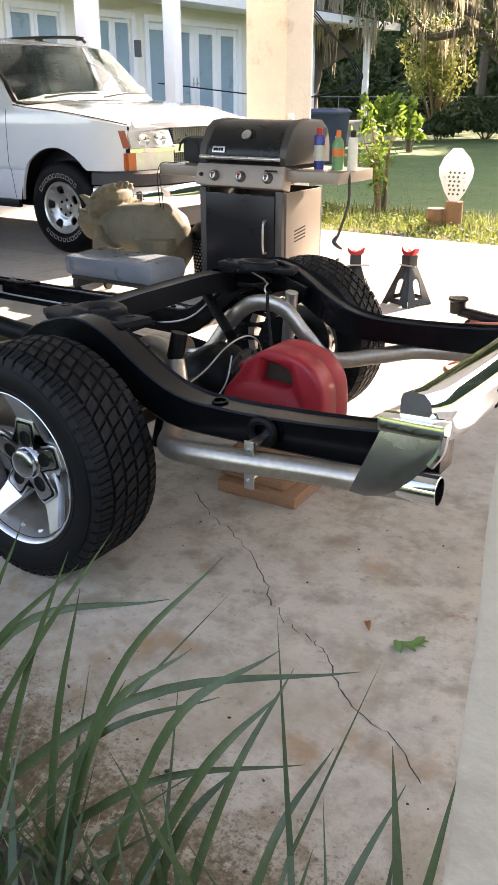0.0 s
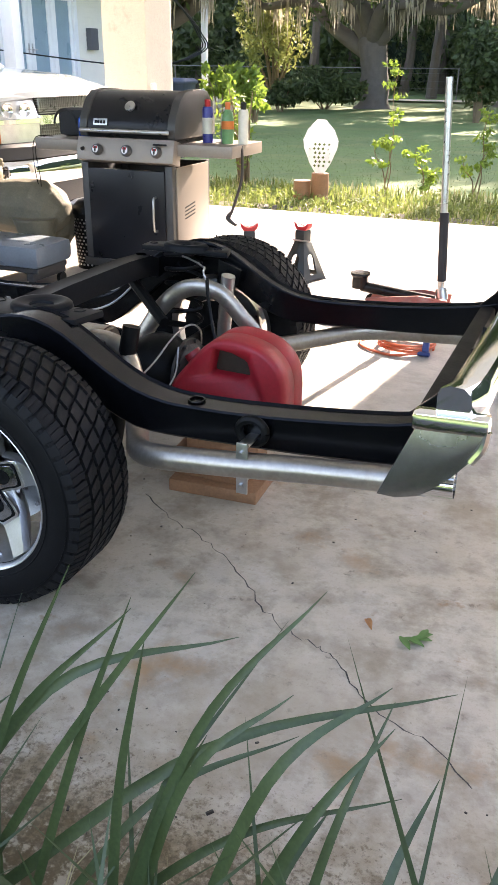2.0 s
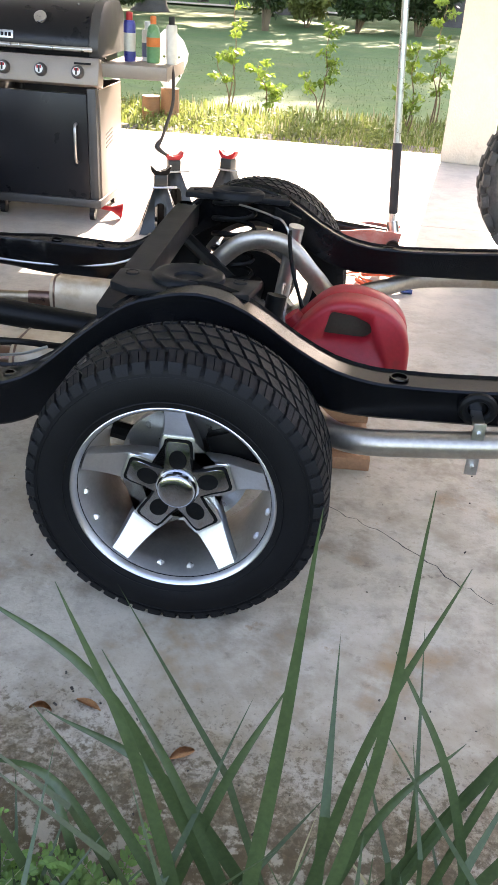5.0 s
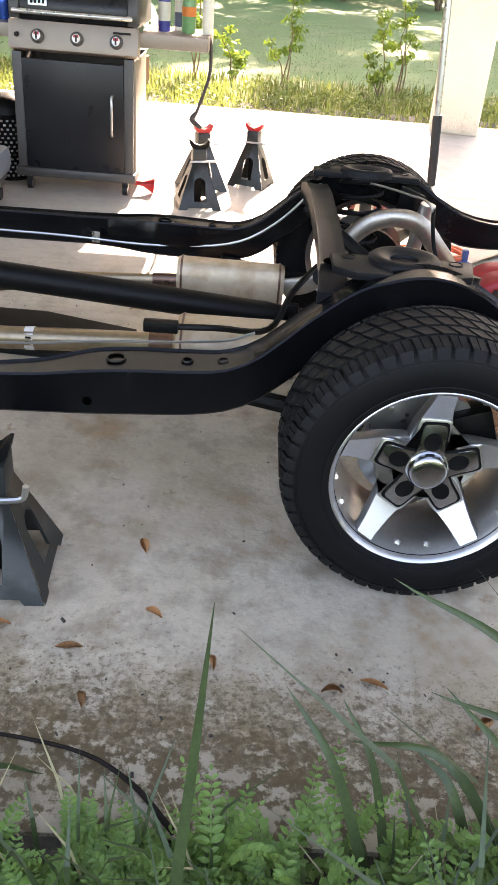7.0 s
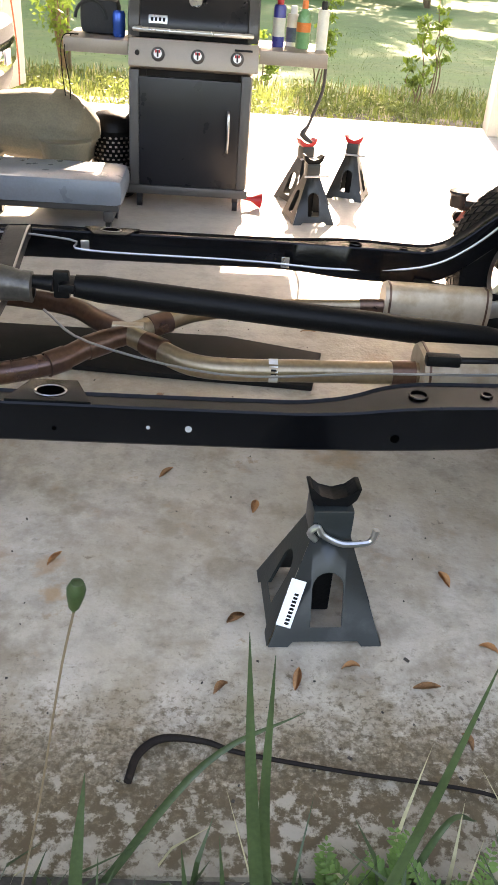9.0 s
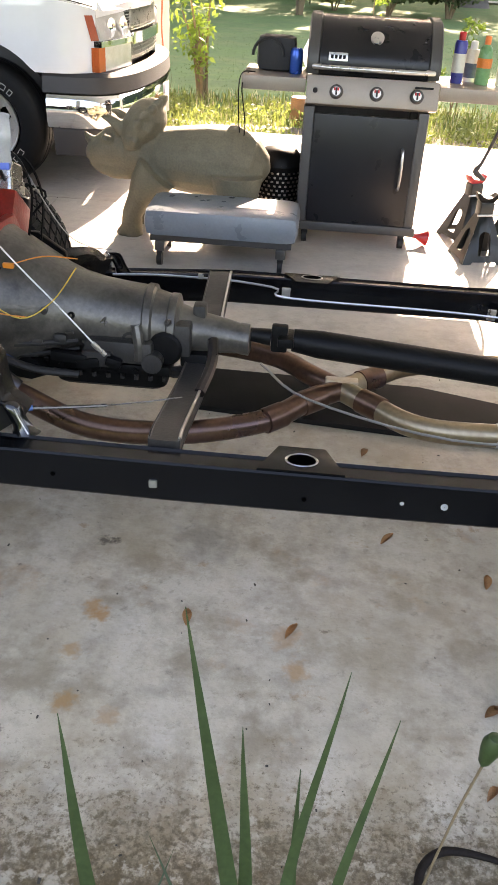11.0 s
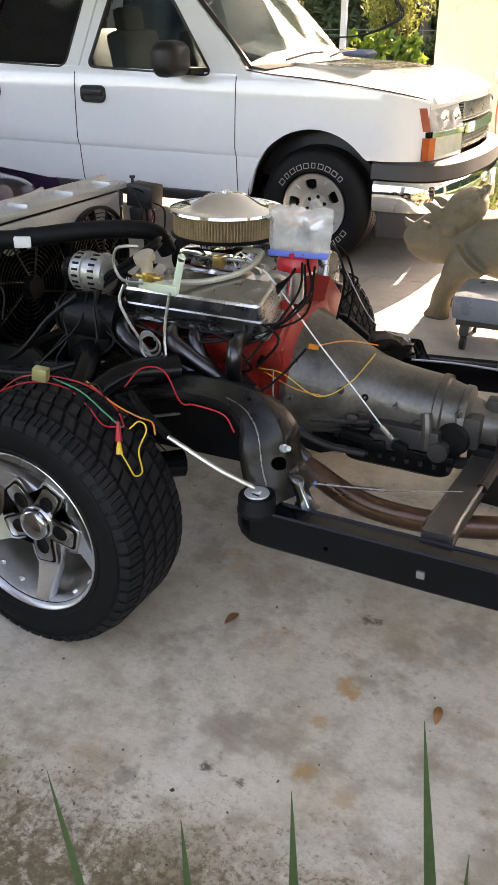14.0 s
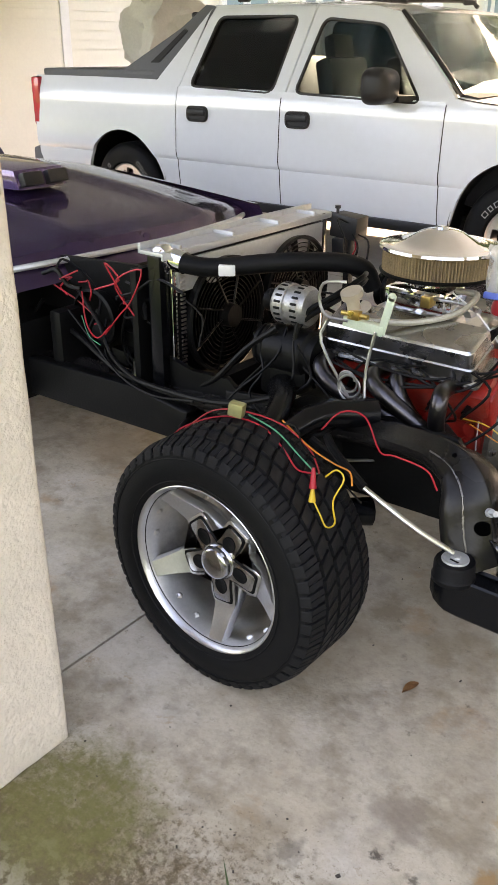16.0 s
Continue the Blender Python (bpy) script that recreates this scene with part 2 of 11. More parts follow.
def ribbon(bm, line, width, fold=0.25, taper=1.6, ups=None):
    """A grass blade along a line: pointed, with a slight fold along its middle."""
    k = len(line)
    prev = None
    for i, p in enumerate(line):
        t = (line[min(i + 1, k - 1)] - line[max(i - 1, 0)]).normalized()
        side = t.cross(Vector((0, 0, 1)))
        if ups is not None:
            side = t.cross(ups)
        side = side.normalized() if side.length > 1e-4 else Vector((1, 0, 0))
        nrm = side.cross(t)
        w = width * 0.5 * (1 - (i / (k - 1)) ** taper) + 0.0004
        row = (bm.verts.new(p - side * w), bm.verts.new(p - nrm * w * fold), bm.verts.new(p + side * w))
        if prev:
            bm.faces.new((prev[0], prev[1], row[1], row[0]))
            bm.faces.new((prev[1], prev[2], row[2], row[1]))
        prev = row


# ---- ground, slab and carport ----
def concrete_material():
    """Weathered broom-finished concrete: blotches, a dark mildewed margin, rust marks and fine pits."""
    m = mk("weathered_concrete", (0.49, 0.425, 0.325), 0.58, var=0.10, scale=1.6, bump=0.22, bscale=60, rvar=0.14, col2=(0.40, 0.36, 0.30), stain=0.38, sscale=2.3)
    n, l = m.node_tree.nodes, m.node_tree.links
    b = n["Principled BSDF"]
    src = b.inputs["Base Color"].links[0].from_socket
    tc = n.new("ShaderNodeTexCoord")
    sep = n.new("ShaderNodeSeparateXYZ")
    l.new(tc.outputs["Object"], sep.inputs[0])
    edge = n.new("ShaderNodeMapRange")
    edge.inputs[1].default_value, edge.inputs[2].default_value = -0.10, -0.74
    edge.inputs[3].default_value, edge.inputs[4].default_value = 0.0, 0.46
    tilt = n.new("ShaderNodeMath")
    tilt.operation = "MULTIPLY_ADD"
    off_centre, away = n.new("ShaderNodeMath"), n.new("ShaderNodeMath")
    off_centre.operation, away.operation = "ADD", "ABSOLUTE"
    off_centre.inputs[1].default_value = 0.75
    l.new(sep.outputs[0], off_centre.inputs[0])
    l.new(off_centre.outputs[0], away.inputs[0])
    l.new(away.outputs[0], tilt.inputs[0])
    tilt.inputs[1].default_value = 0.075
    l.new(sep.outputs[1], tilt.inputs[2])
    l.new(tilt.outputs[0], edge.inputs[0])
    for scale, lo, hi, colour, margin, strength in (
            (0.75, 0.42, 0.62, (0.44, 0.39, 0.325), False, 0.75), (0.9, 0.46, 0.68, (0.35, 0.285, 0.205), False, 0.58), (11.0, 0.47, 0.66, (0.26, 0.215, 0.16), False, 0.70),
            (110.0, 0.55, 0.68, (0.24, 0.20, 0.15), False, 0.40), (3.7, 0.52, 0.70, (0.60, 0.55, 0.47), False, 0.55), (5.2, 0.50, 0.64, (0.24, 0.19, 0.13), False, 0.80),
            (1.7, 0.5, 0.64, (0.33, 0.265, 0.18), False, 0.6), (2.7, 0.58, 0.70, (0.36, 0.20, 0.085), False, 0.65), (7.5, 0.64, 0.70, (0.27, 0.15, 0.06), False, 0.6), (14.0, 0.65, 0.69, (0.12, 0.09, 0.06), False, 0.6), (26.0, 0.58, 0.68, (0.16, 0.13, 0.095), False, 0.50), (48.0, 0.65, 0.71, (0.12, 0.095, 0.07), False, 0.40),
            (2.1, 0.44, 0.66, (0.26, 0.20, 0.12), True, 0.60), (7.0, 0.45, 0.68, (0.185, 0.122, 0.052), True, 0.60), (38.0, 0.52, 0.61, (0.10, 0.066, 0.027), True, 0.78), (17.0, 0.50, 0.64, (0.125, 0.082, 0.035), True, 0.60), (60.0, 0.50, 0.62, (0.085, 0.062, 0.032), True, 0.60), (95.0, 0.52, 0.60, (0.08, 0.054, 0.023), True, 0.6), (24.0, 0.60, 0.67, (0.52, 0.46, 0.36), True, 0.60), (3.1, 0.58, 0.76, (0.12, 0.088, 0.048), True, 0.60)):
        q = n.new("ShaderNodeTexNoise")
        q.inputs["Scale"].default_value, q.inputs["Detail"].default_value, q.inputs["Roughness"].default_value = scale, 9, 0.68
        l.new(tc.outputs["Object"], q.inputs["Vector"])
        value = q.outputs[0]
        if margin:
            add = n.new("ShaderNodeMath")
            add.operation = "MULTIPLY_ADD"
            l.new(edge.outputs[0], add.inputs[0])
            add.inputs[1].default_value = 0.75
            l.new(value, add.inputs[2])
            value = add.outputs[0]
            lo, hi = lo + 0.14, hi + 0.14
        r = n.new("ShaderNodeMapRange")
        r.inputs[1].default_value, r.inputs[2].default_value = lo, hi
        r.inputs[4].default_value = strength
        l.new(value, r.inputs[0])
        mix = n.new("ShaderNodeMixRGB")
        l.new(r.outputs[0], mix.inputs[0])
        l.new(src, mix.inputs[1])
        mix.inputs[2].default_value = (*colour, 1)
        src = mix.outputs[0]
    # ochre rust rings and drips, and two dark oil marks
    for px0, py0, rad, colour, strength in ((-2.085, 0.125, 0.035, (0.36, 0.19, 0.07), 0.75), (-2.062, 0.098, 0.032, (0.36, 0.18, 0.06), 0.8), (-2.098, -0.026, 0.030, (0.36, 0.21, 0.09), 0.7), (-2.075, -0.172, 0.032, (0.34, 0.19, 0.075), 0.85), (-1.583, -0.023, 0.036, (0.38, 0.22, 0.10), 0.7), (-1.612, 0.078, 0.045, (0.37, 0.22, 0.11), 0.6), (-1.975, -0.20, 0.03, (0.36, 0.22, 0.11), 0.6),
                                             (-2.118, 0.383, 0.022, (0.07, 0.05, 0.035), 0.85), (-2.088, 0.388, 0.018, (0.07, 0.05, 0.035), 0.85), (-2.275, -0.253, 0.016, (0.05, 0.04, 0.03), 0.9), (-2.19, -0.26, 0.014, (0.08, 0.065, 0.05), 0.8), (-2.42, -0.36, 0.04, (0.17, 0.145, 0.11), 0.7), (-1.85, 0.42, 0.10, (0.16, 0.135, 0.11), 0.55), (-2.28, -0.14, 0.08, (0.24, 0.19, 0.15), 0.6)):
        spot = n.new("ShaderNodeVectorMath")
        spot.operation = "DISTANCE"
        spot.inputs[1].default_value = (px0, py0, 0.0)
        l.new(tc.outputs["Object"], spot.inputs[0])
        q = n.new("ShaderNodeTexNoise")
        q.inputs["Scale"].default_value, q.inputs["Detail"].default_value = 1.6 / rad, 6
        l.new(tc.outputs["Object"], q.inputs["Vector"])
        wob = n.new("ShaderNodeMath")
        wob.operation = "MULTIPLY_ADD"
        l.new(q.outputs[0], wob.inputs[0])
        wob.inputs[1].default_value = rad * 2.4
        l.new(spot.outputs["Value"], wob.inputs[2])
        r = n.new("ShaderNodeMapRange")
        r.inputs[1].default_value, r.inputs[2].default_value, r.inputs[3].default_value, r.inputs[4].default_value = rad * 1.55, rad * 2.2, strength, 0.0
        l.new(wob.outputs[0], r.inputs[0])
        mix = n.new("ShaderNodeMixRGB")
        l.new(r.outputs[0], mix.inputs[0])
        l.new(src, mix.inputs[1])
        mix.inputs[2].default_value = (*colour, 1)
        src = mix.outputs[0]
    # a patch of green algae beside the near column
    where = n.new("ShaderNodeVectorMath")
    where.operation = "DISTANCE"
    where.inputs[1].default_value = (-2.86, -0.56, 0.0)
    l.new(tc.outputs["Object"], where.inputs[0])
    q = n.new("ShaderNodeTexNoise")
    q.inputs["Scale"].default_value, q.inputs["Detail"].default_value, q.inputs["Roughness"].default_value = 24.0, 9, 0.75
    l.new(tc.outputs["Object"], q.inputs["Vector"])
    near = n.new("ShaderNodeMapRange")
    near.inputs[1].default_value, near.inputs[2].default_value = 0.12, 0.36
    near.inputs[3].default_value, near.inputs[4].default_value = 0.22, -0.3
    l.new(where.outputs["Value"], near.inputs[0])
    add = n.new("ShaderNodeMath")
    l.new(near.outputs[0], add.inputs[0])
    l.new(q.outputs[0], add.inputs[1])
    r = n.new("ShaderNodeMapRange")
    r.inputs[1].default_value, r.inputs[2].default_value, r.inputs[4].default_value = 0.48, 0.76, 0.9
    l.new(add.outputs[0], r.inputs[0])
    mix = n.new("ShaderNodeMixRGB")
    l.new(r.outputs[0], mix.inputs[0])
    l.new(src, mix.inputs[1])
    mix.inputs[2].default_value = (0.14, 0.128, 0.036, 1)
    src = mix.outputs[0]
    # mixed towards neutral grey as y rises to the driveway
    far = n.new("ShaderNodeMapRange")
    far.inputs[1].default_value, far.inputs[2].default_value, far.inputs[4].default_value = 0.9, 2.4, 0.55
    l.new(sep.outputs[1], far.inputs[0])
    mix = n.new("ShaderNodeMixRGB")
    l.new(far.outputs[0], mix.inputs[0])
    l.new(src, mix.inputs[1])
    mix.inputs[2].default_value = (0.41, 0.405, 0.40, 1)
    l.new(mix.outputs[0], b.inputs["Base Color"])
    return m


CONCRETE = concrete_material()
STUCCO = mk("cream_stucco", (0.72, 0.635, 0.52), 0.85, var=0.08, scale=5, bump=0.5, bscale=70, col2=(0.5, 0.42, 0.32), stain=0.10)
for bump_node in STUCCO.node_tree.nodes:
    if bump_node.type == "BUMP":
        bump_node.inputs["Distance"].default_value = 0.016
SIDING = mk("cream_yellow_siding", (0.70, 0.68, 0.595), 0.55, var=0.05, scale=3, obrand=0.15)
TRIM_WHITE = mk("white_trim_paint", (0.74, 0.75, 0.75), 0.5, var=0.05, scale=6)
BLUE_DOOR = mk("pale_blue_door_panel", (0.23, 0.33, 0.38), 0.3, var=0.12, scale=3)
SHINGLE = mk("brown_roof_shingle", (0.11, 0.085, 0.07), 0.85, var=0.3, scale=9, bump=0.4, bscale=50)
LAWN = mk("lawn_soil_and_grass", (0.075, 0.13, 0.028), 0.9, var=0.3, scale=0.8, bump=0.6, bscale=25, col2=(0.12, 0.15, 0.04), stain=0.5, sscale=0.9)
SOIL = mk("dark_bed_soil", (0.06, 0.05, 0.035), 0.95, var=0.3, scale=12, bump=0.9, bscale=35, col2=(0.12, 0.1, 0.07), stain=0.4, sscale=9)
# blue tint put in to cool the unseen ceiling's bounce and reflections
PLASTER = mk("pale_blue_white_carport_ceiling", (0.52, 0.60, 0.71), 0.8, var=0.05, scale=4)

B_ROT = -10.0
EDGE_Y = 6.2

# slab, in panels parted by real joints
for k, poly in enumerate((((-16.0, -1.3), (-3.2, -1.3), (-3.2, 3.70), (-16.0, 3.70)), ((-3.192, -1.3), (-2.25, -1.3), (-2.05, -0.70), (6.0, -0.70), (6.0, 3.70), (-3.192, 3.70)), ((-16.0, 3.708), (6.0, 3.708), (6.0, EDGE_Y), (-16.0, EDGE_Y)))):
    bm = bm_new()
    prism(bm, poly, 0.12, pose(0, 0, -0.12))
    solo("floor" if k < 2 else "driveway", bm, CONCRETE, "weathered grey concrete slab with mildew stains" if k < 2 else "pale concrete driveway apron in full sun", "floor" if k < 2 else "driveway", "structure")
bm = bm_new()
box(bm, (-5.0, 3.0, -0.11), (23, 8, 0.06))
solo("joint_filler", bm, SOIL, "dark filler in the slab joints", "joint", "structure")

# one sheet of ground out to the horizon, lower than the slab
bm = bm_new()
N = 56
grid = []
for i in range(N + 1):
    u = -1 + 2 * i / N
    gx = -3 + 22 * u + 260 * u ** 5
    row = []
    for j in range(N + 1):
        v = -1 + 2 * j / N
        gy = 8 + 22 * v + 260 * v ** 5
        h = 0.05 * (noise.noise(Vector((gx * 0.25, gy * 0.25, 0)))) if abs(gy - 3) > 5 else 0.0
        row.append(bm.verts.new((gx, gy, -0.16 + h)))
    grid.append(row)
for i in range(N):
    for j in range(N):
        bm.faces.new((grid[i][j], grid[i + 1][j], grid[i + 1][j + 1], grid[i][j + 1]))
solo("ground", bm, LAWN, "mown green lawn in dappled sun and shade", "lawn", "structure")
bm = bm_new()
M = 40
rows = []
for i in range(M + 1):
    gx = -2.3 + 8.3 * i / M
    row = []
    for j in range(9):
        gy = -0.68 - 2.6 * j / 8
        row.append(bm.verts.new((gx, gy, (-0.012 if j < 2 else -0.03) + (0.008 if j < 2 else 0.035) * noise.noise(Vector((gx * 3, gy * 3, 1))) - (0.04 if i == 0 else 0))))
    rows.append(row)
for i in range(M):
    for j in range(8):
        bm.faces.new((rows[i][j], rows[i + 1][j], rows[i + 1][j + 1], rows[i][j + 1]))
solo("planting_bed", bm, SOIL, "bare dark soil bed along the slab", "soil", "structure")


def column(name, c, w, d, h, rz=0.0):
    """A stuccoed square post with a rough skin and worn edges."""
    bm = bm_new()
    box(bm, (0, 0, h / 2), (w, d, h), bev=0.008)
    bmesh.ops.subdivide_edges(bm, edges=[e for e in bm.edges if e.calc_length() > 0.3], cuts=24, use_grid_fill=True)
    for v in bm.verts:
        q = noise.noise(v.co * 22) * 0.003
        v.co += Vector((q, q * 0.7, 0))
    return solo(name, bm, STUCCO, "rough cream stucco carport column", "column", "structure", pose(*c, 0, 0, rz), 60)


column("column_east", (1.28, 6.02, 0), 0.40, 0.42, 2.6, B_ROT)
column("column_west", (-3.36, 6.82, 0), 0.56, 0.42, 2.6, B_ROT)
column("column_near", (-3.235, -0.62, 0), 0.46, 0.40, 2.6, 0)
south = column("column_south", (1.745, -0.62, 0), 0.46, 0.40, 2.6, 0)
# same stucco with its shade put into a darker, warmer colour
south.data.materials[0] = mk("shaded_tan_stucco", (0.46, 0.37, 0.29), 0.9, var=0.12, scale=5, bump=0.35, bscale=70, col2=(0.34, 0.26, 0.19), stain=0.25)

# roof of the carport: ceiling, beam and deck, all out of view
bm = bm_new()
box(bm, (-0.3, 2.72, 2.66), (5.9, 6.44, 0.10))
box(bm, (-8.2, 2.37, 2.66), (9.9, 5.74, 0.098))
solo("ceiling", bm, PLASTER, "plain white carport ceiling", "ceiling", "structure", pose(0, 0, 0, 0, 0, -8))
bm = bm_new()
# set back west of x -3.25 so the sun reaches the truck hood
prism(bm, ((-13.2, -0.7), (2.7, -0.7), (2.7, 6.35), (-3.25, 6.35), (-3.25, 5.5), (-13.2, 5.5)), 0.22, pose(0, 0, 2.72))
solo("carport_roof", bm, SHINGLE, "brown shingled carport roof", "roof", "structure", pose(0, 0, 0, 0, 0, -8))
bm = bm_new()
box(bm, (-0.3, 6.05, 2.57), (5.96, 0.22, 0.20), bev=0.01)
box(bm, (-8.2, 5.35, 2.57), (9.8, 0.22, 0.20), bev=0.01)
box(bm, (-3.2, 5.7, 2.57), (0.22, 0.50, 0.196), bev=0.01)
solo("beam", bm, TRIM_WHITE, "white fascia beam at the carport edge", "beam", "structure", pose(0, 0, 0, 0, 0, -8))


# ---- house beyond the truck ----
def along_y(x, y, z):
    return Matrix.Translation((x, y, z)) @ Matrix(((1, 0, 0, 0), (0, 0, -1, 0), (0, 1, 0, 0), (0, 0, 0, 1)))


def house():
    """A raised clapboard house; its east wall runs along y, with french doors, windows and a porch at its end."""
    h = thing("house", pose(-11.5, 0, -0.16), "single-storey cream sided house with pale blue french doors", "house")
    openings = ((10.45, 11.85, 1.62, 2.98, 2, "window"), (12.72, 13.98, 1.62, 2.98, 2, "window"), (14.40, 18.08, 0.72, 2.98, 4, "door"), (20.7, 21.86, 1.5, 2.98, 2, "window"))
    y0, y1, top = 1.0, 22.05, 3.35
    walls, y = [], y0
    bm = bm_new()
    for a, b, z0, z1, leaves, kind in openings:
        box(bm, (-0.09, (y + a) / 2, top / 2), (0.18, a - y, top))
        box(bm, (-0.09, (a + b) / 2, (z1 + top) / 2), (0.18, b - a, top - z1))
        box(bm, (-0.09, (a + b) / 2, z0 / 2), (0.18, b - a, z0))
        walls.append((y, a))
        y = b
    walls.append((y, y1))
    box(bm, (-0.09, (y + y1) / 2, top / 2), (0.18, y1 - y, top))
    box(bm, (-4.2, y1 - 0.09, top / 2), (8.0, 0.18, top))
    box(bm, (-4.2, y0 + 0.09, top / 2), (8.0, 0.18, top))
    box(bm, (-8.1, (y0 + y1) / 2, top / 2), (0.18, y1 - y0 - 0.36, top))
    part("wall", bm, SIDING, h)
    board = ((0, -0.06), (0.018, -0.06), (0.004, 0.066), (0, 0.066))
    for i in range(27):
        z = 0.10 + i * 0.12
        for s0, s1 in walls + [(a, b) for a, b, z0, z1, leaves, kind in openings if not (z0 - 0.06 < z < z1 + 0.06)]:
            bm = bm_new()
            prism(bm, board, s1 - s0 - 0.004, along_y(0.001, s1, z))
            part("clapboard", bm, SIDING, h)
    for yy in (y0 + 0.07, 7.1, y1 - 0.07):
        bm = bm_new()
        box(bm, (0.016, yy, top / 2), (0.036, 0.15, top), bev=0.004)
        part("corner_board", bm, TRIM_WHITE, h)
    for a, b, z0, z1, leaves, kind in openings:
        bm = bm_new()
        for yy in (a, b):
            box(bm, (0.02, yy, (z0 + z1) / 2), (0.1, 0.13, z1 - z0 + 0.13), bev=0.006)
        for zz in (z0, z1):
            box(bm, (0.02, (a + b) / 2, zz), (0.098, b - a - 0.13, 0.13), bev=0.006)
        frame_part = part("window_frame" if kind == "window" else "door_frame", bm, TRIM_WHITE, h)
        if kind == "window":
            bm = bm_new()
            box(bm, (0.06, (a + b) / 2, z0 - 0.08), (0.14, b - a + 0.2, 0.04), bev=0.006)
            part("sill", bm, TRIM_WHITE, frame_part)
        w = (b - a) / leaves
        for i in range(leaves):
            c = a + (i + 0.5) * w
            bm = bm_new()
            t = 0.17 if kind == "door" else 0.09
            for yy in (c - w / 2 + t / 2 + 0.004, c + w / 2 - t / 2 - 0.004):
                box(bm, (-0.03, yy, (z0 + z1) / 2), (0.05, t, z1 - z0 - 0.1), bev=0.005)
            for zz in (z0 + 0.05 + t / 2, z1 - 0.05 - t / 2):
                box(bm, (-0.03, c, zz), (0.049, w - 2 * t, t), bev=0.005)
            leaf = part("door" if kind == "door" else "window", bm, TRIM_WHITE, h)
            bm = bm_new()
            box(bm, (-0.04, c, (z0 + z1) / 2), (0.012, w - t * 1.6, z1 - z0 - 2 * t))
            part("pane", bm, BLUE_DOOR, leaf, "pale blue curtained pane")
            if kind == "door" and i in (1, 2):
                e = 1 if i == 1 else -1
                bm = bm_new()
                tube(bm, ((-0.005, c + (w / 2 - 0.07) * e, z0 + 0.95), (0.05, c + (w / 2 - 0.07) * e, z0 + 0.95), (0.05, c + (w / 2 - 0.18) * e, z0 + 0.95)), 0.011, 6, 3)
                box(bm, (-0.003, c + (w / 2 - 0.07) * e, z0 + 0.98), (0.006, 0.05, 0.2))
                part("handle", bm, STEEL, leaf)
    # roof with a deep eave over the porch
    bm = bm_new()
    prism(bm, ((0.95, 3.36), (-4.1, 5.0), (-9.2, 3.36), (-9.2, 3.48), (-4.1, 5.16), (0.95, 3.48)), 26.4, along_y(0, 25.9, 0))
    part("roof", bm, SHINGLE, h)
    bm = bm_new()
    box(bm, (0.94, 12.7, 3.38), (0.04, 26.4, 0.2))
    part("fascia", bm, TRIM_WHITE, h)
    bm = bm_new()
    box(bm, (-0.3, 12.7, 3.31), (2.4, 26.3, 0.04))
    part("soffit", bm, TRIM_WHITE, h)
    for y in (24.3,):
        bm = bm_new()
        box(bm, (0.6, y, 1.65), (0.16, 0.16, 3.3), bev=0.01)
        part("porch_post", bm, TRIM_WHITE, h)
    bm = bm_new()
    box(bm, (0.06, 14.05, 2.35), (0.1, 0.2, 0.34), bev=0.02)
    part("wall_light", bm, GREY_TRIM, h, "grey wall box")
    bm = bm_new()
    box(bm, (0.08, 18.75, 1.95), (0.16, 0.34, 0.5), bev=0.02)
    part("meter_box", bm, GREY_TRIM, h, "grey meter box")
    bm = bm_new()
    box(bm, (0.5, 19.0, 0.32), (1.0, 14.0, 0.64))
    part("porch_floor", bm, CONCRETE, h)
    return h


house()
for x, y, w in ((-7.9, 10.80, 0.22), (-7.9, 8.78, 0.26)):
    bm = bm_new()
    box(bm, (x, y, 1.3), (w, w, 2.84), bev=0.012)
    box(bm, (x, y, -0.02), (w + 0.08, w + 0.08, 0.24), bev=0.012)
    solo("post", bm, TRIM_WHITE, "white square wooden post by the house", "post", "structure")


# ---- wheels ----
TYRE_R = 0.317


def settle(verts, hub=0.3172):
    """The tyre under load: what would sink into the slab is pressed flat and bulges outwards."""
    for v in verts:
        if v.co.z < -hub + 0.045:
            f = (-hub + 0.045 - v.co.z) / 0.045
            v.co.y *= 1 + 0.035 * min(1.0, f)
        if v.co.z < -hub:
            v.co.z = -hub + 0.0004


